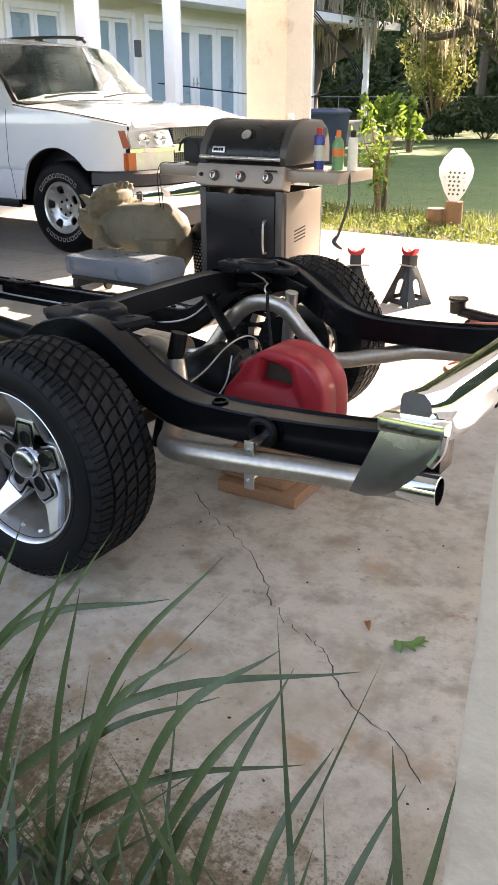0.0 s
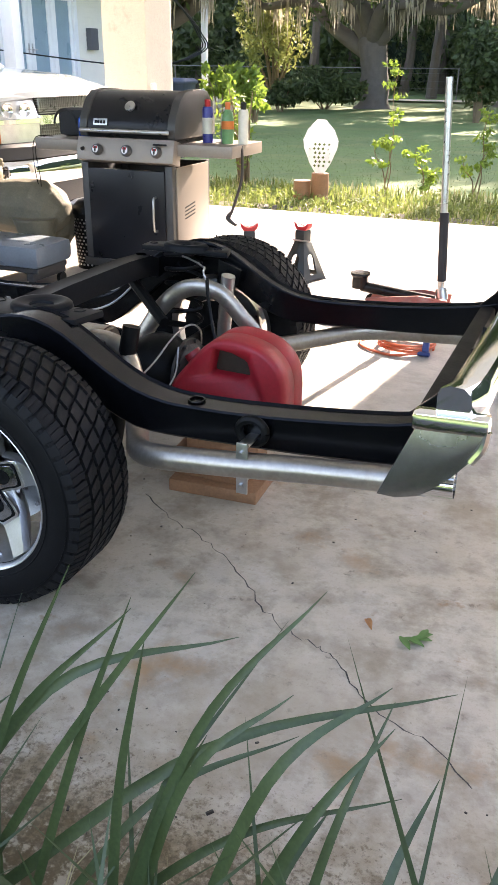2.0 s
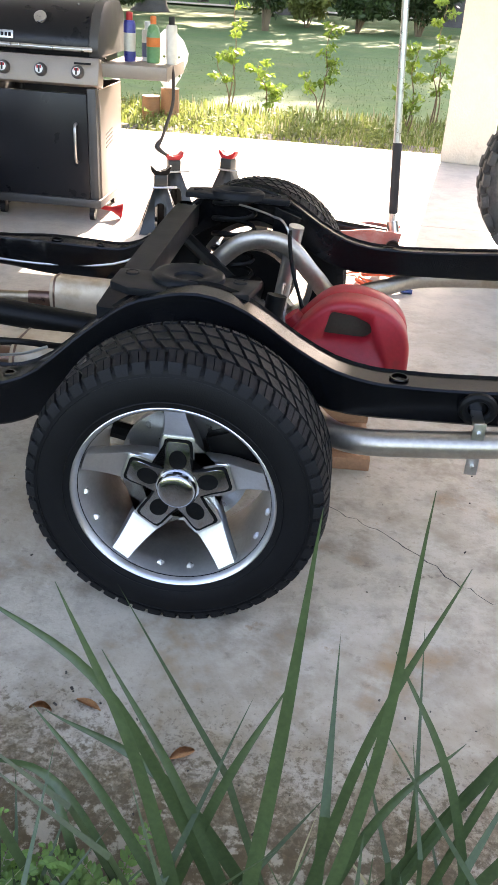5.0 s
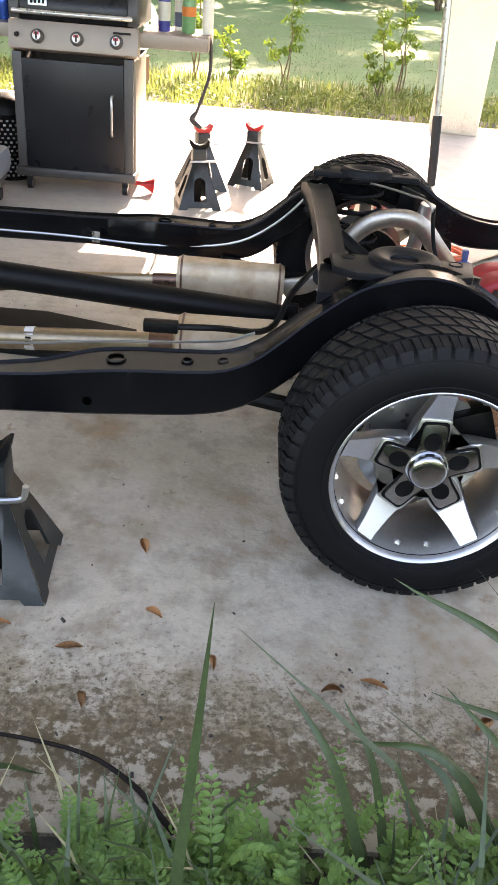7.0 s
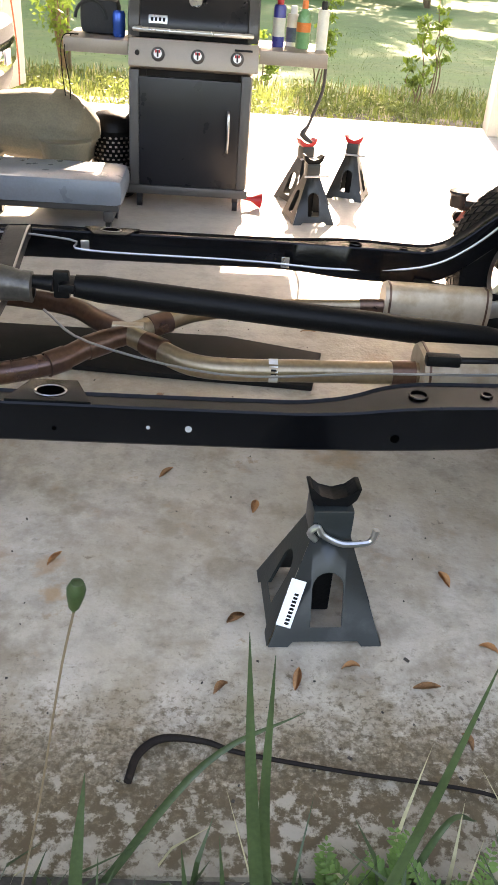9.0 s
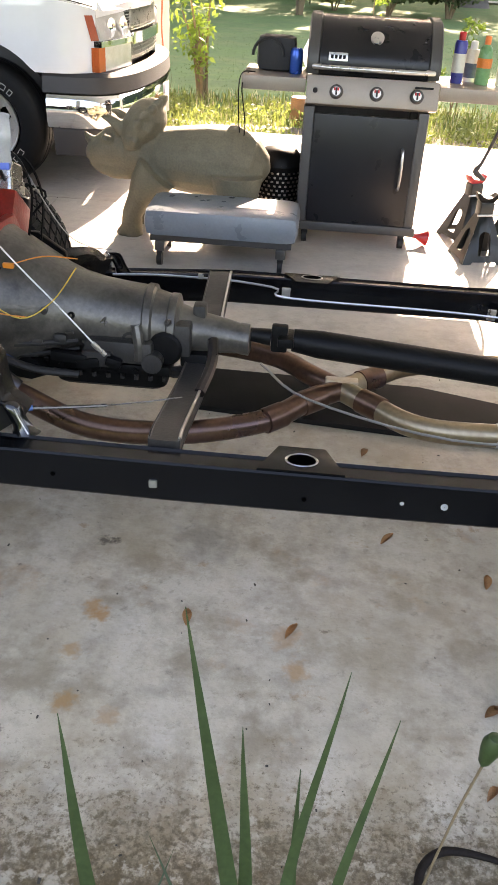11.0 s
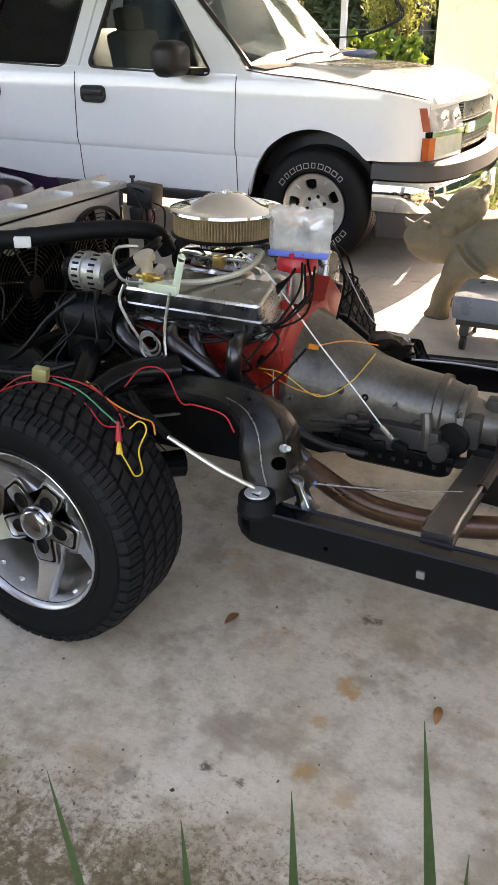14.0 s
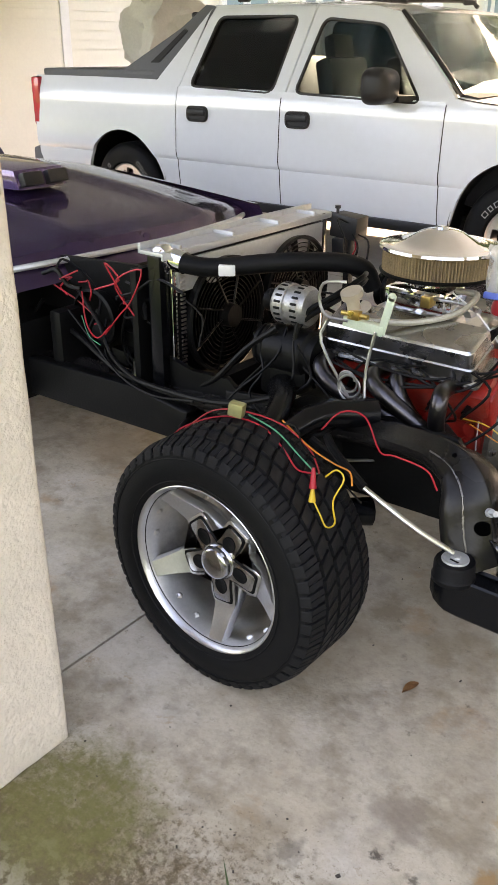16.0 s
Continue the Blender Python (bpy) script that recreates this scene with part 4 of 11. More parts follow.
    cyl(bm, (-2.340, side * 0.637, 0.525 + lift), (-2.332, side * 0.642, 0.528 + lift), 0.0105, seg=14)
    part("bolt", bm, WHITE_ALU, horn, "pale zinc bolt")
# front crossmember and spring towers
bm = bm_new()
box(bm, (-2.92, 0, 0.44), (0.28, 0.86, 0.13), bev=0.03)
box(bm, (-3.1, 0, 0.42), (0.12, 0.8, 0.1), bev=0.02)
part("front_crossmember", bm, DULL_BLACK, chassis)
for side in (-1, 1):
    bm = bm_new()
    lathe(bm, [(0.085, -0.13), (0.083, -0.02), (0.074, 0.0), (0.055, 0.008), (0.05, -0.03)], 24, pose(-2.90, side * 0.47, 0.56))
    box(bm, (-2.90, side * 0.43, 0.52), (0.24, 0.12, 0.09), bev=0.02)
    part("spring_tower", bm, DULL_BLACK, chassis)
    bm = bm_new()
    prism(bm, ((-2.43, 0.37), (-2.43, 0.50), (-2.52, 0.56), (-2.64, 0.56), (-2.90, 0.49), (-3.15, 0.45), (-3.15, 0.36)), 0.03, Matrix.Translation((0, side * 0.47 + 0.015, 0)) @ Matrix(((1, 0, 0, 0), (0, 0, -1, 0), (0, 1, 0, 0), (0, 0, 0, 1))), 0.004)
    part("inner_frame_web", bm, DULL_BLACK, chassis)
    for z0, z1, w, nm in ((0.595, 0.56, 0.15, "upper_control_arm"), (0.30, 0.25, 0.16, "lower_control_arm")):
        bm = bm_new()
        tube(bm, ((-2.90 - w, side * 0.45, z0), (-2.96, side * 0.58, z0 + 0.012), (-2.90, side * 0.74, z1), (-2.84, side * 0.58, z0 + 0.012), (-2.90 + w, side * 0.45, z0)), 0.034, 10, 6, True, (0.042, 0.034, 0.028, 0.034, 0.042))
        part(nm, bm, BLACK_PAINT, chassis)
    bm = bm_new()
    helix = [(-2.90 + 0.062 * math.cos(a), side * 0.52 + 0.062 * math.sin(a), 0.29 + 0.30 * a / (7 * 2 * math.pi)) for a in (k * 7 * 2 * math.pi / 90 for k in range(91))]
    tube(bm, helix, 0.007, 6, 1)
    part("coil_spring", bm, DULL_BLACK, chassis)
    bm = bm_new()
    cyl(bm, (-2.90, side * 0.62, 0.317), (-2.90, side * 0.80, 0.317), 0.05)
    box(bm, (-2.9, side * 0.72, 0.40), (0.06, 0.05, 0.32), bev=0.012)
    part("steering_knuckle", bm, DULL_BLACK, chassis)
    bm = bm_new()
    tube(bm, ((-2.78, side * 0.70, 0.60), (-2.66, side * 0.72, 0.565)), 0.012, 8, 1)
    part("bump_stop", bm, DULL_BLACK, chassis)

# crossmembers
bm = bm_new()
loft(bm, [[(x - 0.036, y, z + 0.004), (x - 0.028, y, z), (x + 0.024, y, z), (x + 0.032, y, z + 0.004), (x + 0.032, y, z - 0.03), (x + 0.026, y, z - 0.07), (x - 0.03, y, z - 0.07), (x - 0.036, y, z - 0.03)] for x, y, z in ((-0.225, -0.60, 0.60), (-0.215, -0.47, 0.625), (-0.21, -0.2, 0.635), (-0.21, 0.2, 0.635), (-0.215, 0.47, 0.625), (-0.225, 0.60, 0.60))])
cm = part("rear_crossmember", bm, SATIN_BLACK, chassis, "satin black pressed rear crossmember")
for y in (-0.465, 0.465):
    bm = bm_new()
    lathe(bm, [(0.0005, 0.001), (0.02, 0.001), (0.021, -0.002)], 16, pose(-0.222, y, 0.6335))
    part("hole", bm, HOLE, cm)
bm = bm_new()
box(bm, (1.02, 0, 0.52), (0.05, 1.22, 0.075), bev=0.012)
for y in (-0.48, -0.30, -0.10, 0.12):
    prism(bm, ((-0.05, 0.0), (0.05, 0.0), (0.035, 0.06), (-0.03, 0.075)), 0.012, Matrix.Translation((1.046, y, 0.50)) @ Matrix(((0, 0, 1, 0), (1, 0, 0, 0), (0, 1, 0, 0), (0, 0, 0, 1))), 0.003)
part("end_crossmember", bm, DULL_BLACK, chassis)
bm = bm_new()
loft(bm, [[(x - 0.038, y, z + 0.005), (x - 0.033, y, z + 0.001), (x + 0.033, y, z + 0.001), (x + 0.038, y, z + 0.005), (x + 0.037, y, z - 0.04), (x - 0.037, y, z - 0.04)] for x, y, z in ((-1.935, -0.66, 0.402), (-1.935, -0.60, 0.402), (-1.935, -0.45, 0.375), (-1.935, -0.22, 0.335), (-1.935, 0.0, 0.315), (-1.935, 0.22, 0.335), (-1.935, 0.45, 0.375), (-1.935, 0.60, 0.402), (-1.935, 0.66, 0.402))])
tcm = part("transmission_crossmember", bm, CROSS_STEEL, chassis, "worn dark grey steel gearbox crossmember")
# the upper +x lip is bare aluminium to imitate the edge highlight
for dx, r, dz in ((0.036, 0.0042, 0.004), (-0.036, 0.0026, 0.004), (0.036, 0.003, -0.038)):
    bm = bm_new()
    tube(bm, [(x + dx, y, z + dz) for x, y, z in ((-1.935, -0.65, 0.402), (-1.935, -0.60, 0.402), (-1.935, -0.45, 0.375), (-1.935, -0.22, 0.335), (-1.935, 0.0, 0.315), (-1.935, 0.22, 0.335), (-1.935, 0.45, 0.375), (-1.935, 0.60, 0.402), (-1.935, 0.65, 0.402))], r, 6, 4)
    part("rolled_lip", bm, BARE_ALU if dz > 0 and dx > 0 else CROSS_STEEL, tcm, "bright strip for the edge highlight" if dz > 0 and dx > 0 else "")
bm = bm_new()
tube(bm, ((-1.90, -0.30, 0.345), (-1.885, -0.22, 0.37), (-1.88, -0.17, 0.40), (-1.885, -0.13, 0.43)), 0.016, 8, 4)
part("mount_strap", bm, HEADER, tcm, "dark bent steel strap")

# axle, driveshaft
bm = bm_new()
cyl(bm, (0, -0.80, 0.317), (0, 0.80, 0.317), 0.040, seg=20)
axle = part("rear_axle", bm, DULL_BLACK, chassis)
bm = bm_new()
lathe(bm, [(0.06, -0.14), (0.11, -0.06), (0.135, 0.0), (0.13, 0.05), (0.09, 0.11), (0.05, 0.135), (0.0005, 0.14)], 28, pose(0.0, 0, 0.317, 0, 90, 0))
box(bm, (-0.14, 0, 0.31), (0.12, 0.13, 0.14), bev=0.03)
part("differential", bm, DULL_BLACK, axle)
bm = bm_new()
lathe(bm, [(0.128, 0.118), (0.126, 0.128), (0.108, 0.130), (0.098, 0.142), (0.07, 0.158), (0.03, 0.166), (0.0005, 0.167)], 30, pose(0.0, 0, 0.317, 0, 90, 0))
part("differential_cover", bm, CAST_DARK, axle, "dull dark cast axle cover")
for k in range(10):
    a = 2 * math.pi * k / 10
    bm = bm_new()
    cyl(bm, (0.126, 0.117 * math.cos(a), 0.317 + 0.117 * math.sin(a)), (0.138, 0.117 * math.cos(a), 0.317 + 0.117 * math.sin(a)), 0.008, seg=6)
    part("cover_bolt", bm, CAST_DARK, axle)
for side in (-1, 1):
    bm = bm_new()
    helix = [(-0.065 + 0.07 * math.cos(a), side * 0.515 + 0.07 * math.sin(a), 0.35 + 0.31 * a / (6 * 2 * math.pi)) for a in (k * 6 * 2 * math.pi / 84 for k in range(85))]
    tube(bm, helix, 0.008, 6, 1)
    part("coil_spring", bm, DULL_BLACK, chassis)
    bm = bm_new()
    tube(bm, ((0.10, side * 0.46, 0.24), (0.15, side * 0.40, 0.60)), 0.026, 12, 1)
    part("shock_absorber", bm, BARE_ALU if side > 0 else DULL_BLACK, chassis)
    bm = bm_new()
    tube(bm, ((-0.52, side * 0.56, 0.31), (-0.04, side * 0.60, 0.24)), 0.024, 8, 1)
    part("trailing_arm", bm, DULL_BLACK, chassis)
    bm = bm_new()
    tube(bm, ((-0.24, side * 0.38, 0.56), (-0.04, side * 0.16, 0.44)), 0.022, 8, 1)
    part("upper_arm", bm, DULL_BLACK, chassis)
    bm = bm_new()
    cyl(bm, (0, side * 0.70, 0.317), (0, side * 0.76, 0.317), 0.13, seg=28)
    part("brake_drum", bm, DULL_BLACK, axle)
bm = bm_new()
tube(bm, ((-1.66, 0, 0.392), (-1.58, 0, 0.384), (-0.36, 0, 0.285), (-0.30, 0, 0.28)), 0.040, 24, 1, True, (0.034, 0.042, 0.042, 0.036))
shaft = part("driveshaft", bm, DULL_BLACK, chassis, "dull black painted driveshaft")
for x, z in ((-1.68, 0.395), (-0.26, 0.285)):
    bm = bm_new()
    box(bm, (x, 0, z), (0.05, 0.09, 0.03), bev=0.008)
    box(bm, (x - 0.02, 0, z), (0.05, 0.03, 0.085), bev=0.008)
    cyl(bm, (x - 0.045, 0, z), (x - 0.11, 0, z + 0.005), 0.026, 0.02, 16)
    part("universal_joint", bm, DULL_BLACK, shaft)

# wheels
for x, y, rz, wide in ((0, -0.853, 0, 1.0), (0, 0.633, 180, 1.0), (-2.888, -0.868, -1.5, 1.06), (-2.858, 0.645, 178.5, 1.06)):
    wheel(chassis, pose(x, y, TYRE_R * 1.022, 0, 0, rz) @ Matrix.Diagonal((1.022, 1.022 * wide, 1.022, 1)), "worn black tyre on a five-spoke alloy wheel", 30 if x else 0)

# exhaust: X-pipe, mufflers, over-axle pipes, tailpipes
ex = [
    ("exhaust_pipe", HOT_PIPE, ((-2.42, -0.30, 0.30), (-2.2, -0.34, 0.235), (-1.95, -0.30, 0.215), (-1.72, -0.20, 0.22), (-1.60, -0.08, 0.235), (-1.50, 0.0, 0.24)), 0.034),
    ("exhaust_pipe", HOT_PIPE, ((-2.42, 0.30, 0.30), (-2.2, 0.34, 0.26), (-1.95, 0.30, 0.25), (-1.72, 0.20, 0.25), (-1.60, 0.08, 0.245), (-1.50, 0.0, 0.24)), 0.034),
    ("exhaust_pipe", GOLD_PIPE, ((-1.50, 0.0, 0.24), (-1.40, -0.09, 0.235), (-1.30, -0.18, 0.235), (-1.18, -0.215, 0.24), (-0.95, -0.22, 0.25), (-0.62, -0.22, 0.26)), 0.034),
    ("exhaust_pipe", GOLD_PIPE, ((-1.50, 0.0, 0.24), (-1.40, 0.09, 0.245), (-1.30, 0.18, 0.255), (-1.18, 0.23, 0.26), (-0.95, 0.25, 0.27), (-0.66, 0.26, 0.285)), 0.034),
]
for nm, mt, pts, r in ex:
    bm = bm_new()
    tube(bm, pts, r, 16, 6)
    part(nm, bm, mt, chassis, "heat-tinted exhaust pipe")
for a, b in (((-1.62, -0.10, 0.23), (-1.56, -0.05, 0.236)), ((-1.44, -0.055, 0.237), (-1.38, -0.105, 0.235)), ((-1.44, 0.055, 0.242), (-1.38, 0.105, 0.246)), ((-1.72, -0.205, 0.221), (-1.67, -0.16, 0.225)), ((-0.70, -0.22, 0.257), (-0.63, -0.22, 0.26)), ((-0.74, 0.258, 0.281), (-0.66, 0.26, 0.285))):
    bm = bm_new()
    cyl(bm, a, b, 0.038, seg=18)
    part("pipe_sleeve", bm, HOT_PIPE, chassis)
bm = bm_new()
box(bm, (-1.50, 0, 0.27), (0.10, 0.035, 0.012), bev=0.004)
part("weld_plate", bm, MUFFLER, chassis)
for side, x0, x1, z in ((1, -0.66, -0.30, 0.30), (-1, -0.62, -0.26, 0.265)):
    bm = bm_new()
    y = side * (0.30 if side > 0 else 0.21)
    loft(bm, [[(x, y + a * k, z + b * k) for a, b in rounded(0.20, 0.145, 0.065, 5)] for x, k in ((x0, 0.93), (x0 + 0.012, 1.0), (x0 + 0.016, 1.015), (x0 + 0.024, 1.0), (x1 - 0.024, 1.0), (x1 - 0.016, 1.015), (x1 - 0.012, 1.0), (x1, 0.93))])
    muf = part("muffler", bm, MUFFLER, chassis, "tan steel muffler with rusty seams")
    for xs in (x0 + 0.012, x1 - 0.020):
        bm = bm_new()
        loft(bm, [[(xs + dx, y + a * k, z + b * k) for a, b in rounded(0.20, 0.145, 0.065, 5)] for dx, k in ((0.0, 1.0), (0.001, 1.03), (0.007, 1.03), (0.008, 1.0))], False)
        part("seam", bm, HOT_PIPE, muf, "rusty rolled seam")
for side in (-1, 1):
    bm = bm_new()
    if side > 0:
        pts = ((-0.30, 0.30, 0.30), (-0.20, 0.32, 0.33), (-0.10, 0.36, 0.47), (0.0, 0.37, 0.545), (0.12, 0.38, 0.54), (0.22, 0.40, 0.44), (0.30, 0.46, 0.36), (0.45, 0.60, 0.375), (0.62, 0.72, 0.40), (1.08, 0.735, 0.43))
    else:
        pts = ((-0.26, -0.21, 0.27), (-0.18, -0.24, 0.32), (-0.08, -0.32, 0.47), (0.0, -0.36, 0.53), (0.12, -0.40, 0.52), (0.20, -0.48, 0.43), (0.27, -0.60, 0.375), (0.36, -0.72, 0.385), (0.55, -0.745, 0.408), (0.8, -0.735, 0.43), (1.06, -0.727, 0.450))
    tube(bm, pts, 0.031, 18, 7)
    tp = part("tailpipe", bm, PIPE, chassis, "bright bent steel tailpipe")
    if side < 0:
        bm = bm_new()
        lathe(bm, [(0.033, -0.09), (0.0345, 0.0), (0.0315, 0.0005), (0.030, -0.06), (0.0005, -0.07)], 24, pose(1.12, -0.725, 0.456, 0, 88, 2))
        part("pipe_tip", bm, CHROME, tp)
        bm = bm_new()
        box(bm, (0.64, -0.76, 0.415), (0.028, 0.006, 0.13), bev=0.002)
        box(bm, (0.64, -0.70, 0.47), (0.026, 0.10, 0.008), bev=0.002)
        tube(bm, ((0.64, -0.775, 0.375), (0.64, -0.69, 0.375)), 0.005, 6, 1)
        tube(bm, ((0.64, -0.775, 0.458), (0.64, -0.69, 0.458)), 0.005, 6, 1)
        part("clamp", bm, STEEL, tp, "zinc pipe clamp")
        bm = bm_new()
        tube(bm, [(0.64 + 0.034 * math.cos(a), -0.70, 0.485 + 0.03 * math.sin(a)) for a in (k * 2 * math.pi / 20 for k in range(21))], 0.011, 8, 1)
        part("hanger_loop", bm, DULL_BLACK, tp, "black rubber hanger loop")

# rear bumper with filler panels
bm = bm_new()
secs = []
for y in np.linspace(-0.915, 0.915, 37).tolist():
    bow = 1.155 - 0.02 * (y / 0.92) ** 2 - 0.015 * max(0, abs(y) - 0.86) / 0.055
    f = float(np.interp(abs(y), (0.74, 0.84, 0.895, 0.915), (1.0, 0.92, 0.8, 0.66)))
    prof = ((-0.035, 0.715), (-0.03, 0.736), (-0.01, 0.746), (0.025, 0.742), (0.042, 0.722), (0.047, 0.69), (0.040, 0.672), (0.045, 0.65), (0.034, 0.618), (0.01, 0.606), (-0.02, 0.61), (-0.034, 0.635))
    secs.append([(bow + a * (0.4 + 0.6 * f), y, 0.744 - (0.744 - b) * f) for a, b in prof])
loft(bm, secs)
bumper = part("rear_bumper", bm, CHROME, chassis, "bright chrome rear bumper")
for side in (-1, 1):
    bm = bm_new()
    prism(bm, ((0.997, 0.508), (1.035, 0.507), (1.078, 0.519), (1.103, 0.538), (1.135, 0.570), (1.165, 0.607), (1.182, 0.635), (1.190, 0.664), (1.060, 0.659)), 0.012, Matrix.Translation((0, side * 0.93, 0)) @ Matrix(((1, 0, 0, 0), (0, 0, -side, 0), (0, 1, 0, 0), (0, 0, 0, 1))), 0.003)
    fp = part("bumper_end_plate", bm, DULL_STEEL, bumper, "dull brushed silver end plate")
    bm = bm_new()
    box(bm, (1.123, side * 0.912, 0.676), (0.142, 0.046, 0.036), (0, -2, 0), 0.011)
    tube(bm, ((1.190, side * 0.925, 0.672), (1.186, side * 0.928, 0.640), (1.168, side * 0.928, 0.608)), 0.009, 8, 3)
    part("end_plate_flange", bm, CHROME, fp)
    bm = bm_new()
    prism(bm, ((0.93, 0.50), (0.98, 0.48), (1.19, 0.63), (1.19, 0.70), (1.12, 0.68)), 0.02, Matrix.Translation((0, side * 0.60, 0)) @ Matrix(((1, 0, 0, 0), (0, 0, 1, 0), (0, 1, 0, 0), (0, 0, 0, 1))), 0.004)
    part("bumper_bracket", bm, BLACK_PAINT, bumper)

# brake and fuel lines
LINE = mk("bright_brake_line", (0.40, 0.40, 0.39), 0.4, metal=1, var=0.1, scale=30)
for pts, r in ((((-2.3, 0.60, 0.40), (-2.1, 0.60, 0.40), (-1.75, 0.60, 0.375), (-1.70, 0.60, 0.34), (-1.2, 0.60, 0.335), (-0.8, 0.60, 0.33), (-0.5, 0.585, 0.37), (-0.34, 0.57, 0.46), (-0.2, 0.52, 0.62)), 0.0045),
               (((-0.10, 0.50, 0.645), (0.0, 0.40, 0.645), (0.08, 0.30, 0.64), (0.12, 0.14, 0.64), (0.14, 0.12, 0.61)), 0.0036),
               (((-1.75, -0.05, 0.33), (-1.6, -0.16, 0.28), (-1.2, -0.30, 0.265), (-0.8, -0.36, 0.32), (-0.5, -0.55, 0.43), (-0.4, -0.57, 0.47)), 0.004),
               (((0.05, -0.56, 0.36), (0.07, -0.40, 0.365), (0.11, -0.24, 0.42), (0.14, -0.14, 0.49), (0.14, -0.02, 0.50), (0.14, 0.06, 0.46), (0.10, 0.16, 0.36), (0.06, 0.34, 0.355)), 0.0032),
               (((0.12, -0.20, 0.30), (0.16, -0.17, 0.38), (0.155, -0.13, 0.46)), 0.0028)):
    bm = bm_new()
    tube(bm, pts, r, 6, 5)
    part("brake_line", bm, LINE, chassis)
for x, z in ((-1.70, 0.355), (-0.98, 0.335), (-0.55, 0.36)):
    bm = bm_new()
    box(bm, (x, 0.606, z), (0.03, 0.01, 0.04), bev=0.003)
    part("line_clip", bm, STEEL, chassis)
bm = bm_new()
tube(bm, ((0.138, 0.125, 0.625), (0.142, 0.118, 0.58), (0.16, 0.10, 0.50), (0.20, 0.06, 0.40)), 0.0065, 8, 5)
part("brake_hose", bm, DULL_BLACK, chassis, "black rubber brake hose")
bm = bm_new()
tube(bm, ((-0.62, -0.50, 0.44), (-0.5, -0.5, 0.445), (-0.36, -0.38, 0.40), (-0.30, -0.28, 0.47), (-0.2, -0.1, 0.52)), 0.009, 8, 5)
box(bm, (-0.64, -0.5, 0.44), (0.09, 0.03, 0.03), bev=0.006)
part("parking_brake_cable", bm, DULL_BLACK, chassis)
for x, y, z in ((-1.947, -0.737, 0.332), (-2.0, 0.60, 0.40)):
    bm = bm_new()
    box(bm, (x, y, z), (0.02, 0.008, 0.02), bev=0.003)
    part("rail_bolt", bm, STEEL, chassis)


def draw_in(ob):
    """Bring the far side of a chassis part in to the true track width."""
    if ob.name.startswith("wheel"):
        return
    for v in ob.data.vertices:
        x, y = v.co.x, v.co.y
        if y > 0.1:
            f = float(np.interp(x, (-4.2, -3.0, -2.35, -1.9, -1.0, -0.5, 0.0, 1.1), (0.80, 0.72, 0.68, 0.80, 0.80, 0.70, 0.67, 0.66)))
            if ob.name.startswith(("rear_bumper", "bumper_end", "end_plate")):
                f = 0.79
            v.co.y = y * (1 + (f - 1) * min(1.0, (y - 0.1) / 0.2))
    for child in ob.children:
        draw_in(child)


for ob in list(chassis.children):
    draw_in(ob)


# paper tag wrapped round the exhaust pipe
bm = bm_new()
cyl(bm, (-1.065, -0.218, 0.2445), (-1.038, -0.2185, 0.2457), 0.0352, seg=24)
tag = part("pipe_tag", bm, WHITE_PLASTIC, chassis, "white paper tag round the pipe")
bm = bm_new()
for z in (0.250, 0.262):
    box(bm, (-1.052, -0.2515, z), (0.016, 0.004, 0.006), (-20, 0, 0))
part("tag_print", bm, DULL_BLACK, tag)

# ---- engine, gearbox and front end ----
bm = bm_new()
box(bm, (-2.77, 0, 0.50), (0.48, 0.36, 0.22), bev=0.02)
for side in (-1, 1):
    box(bm, (-2.77, side * 0.175, 0.63), (0.50, 0.17, 0.15), (-side * 38, 0, 0), 0.015)
    for k in range(4):
        cyl(bm, (-2.96 + k * 0.125, side * 0.18, 0.50), (-2.96 + k * 0.125, side * 0.192, 0.50), 0.022, seg=12)
box(bm, (-2.77, 0, 0.37), (0.44, 0.24, 0.10), bev=0.03)
prism(bm, ((-0.17, 0.36), (0.12, 0.36), (0.15, 0.5), (0.16, 0.60), (0.10, 0.68), (-0.18, 0.70), (-0.245, 0.62), (-0.21, 0.5)), 0.03, Matrix.Translation((-2.542, 0, 0)) @ Matrix(((0, 0, 1, 0), (1, 0, 0, 0), (0, 1, 0, 0), (0, 0, 0, 1))), 0.006)
engine = part("engine_block", bm, ORANGE, chassis, "orange-red painted V8 engine block")
bm = bm_new()
box(bm, (-2.77, 0, 0.31), (0.42, 0.22, 0.09), bev=0.03)
part("oil_pan", bm, DULL_BLACK, engine)
for side in (-1, 1):
    for x, y, z, r in ((-2.60, 0.180, 0.56, 0.013), (-2.60, 0.178, 0.46, 0.012), (-2.535, 0.17, 0.62, 0.010), (-2.535, 0.19, 0.54, 0.010), (-2.66, 0.180, 0.43, 0.010)):
        bm = bm_new()
        cyl(bm, (x, side * y, z), (x, side * (y + 0.018), z), r, r * 0.85, 8)
        part("block_bolt", bm, ORANGE, engine)
    bm = bm_new()
    tube(bm, ((-2.56, side * 0.185, 0.66), (-2.555, side * 0.20, 0.56), (-2.555, side * 0.185, 0.46), (-2.55, side * 0.15, 0.38)), 0.013, 8, 4)
    tube(bm, ((-2.98, side * 0.19, 0.43), (-2.77, side * 0.195, 0.425), (-2.57, side * 0.19, 0.43)), 0.011, 8, 4)
    part("block_rib", bm, ORANGE, engine)
    bm = bm_new()
    cyl(bm, (-2.69, side * 0.20, 0.49), (-2.60, side * 0.235, 0.45), 0.032, 0.028, 16)
    part("starter_boss", bm, CAST_DARK, engine)
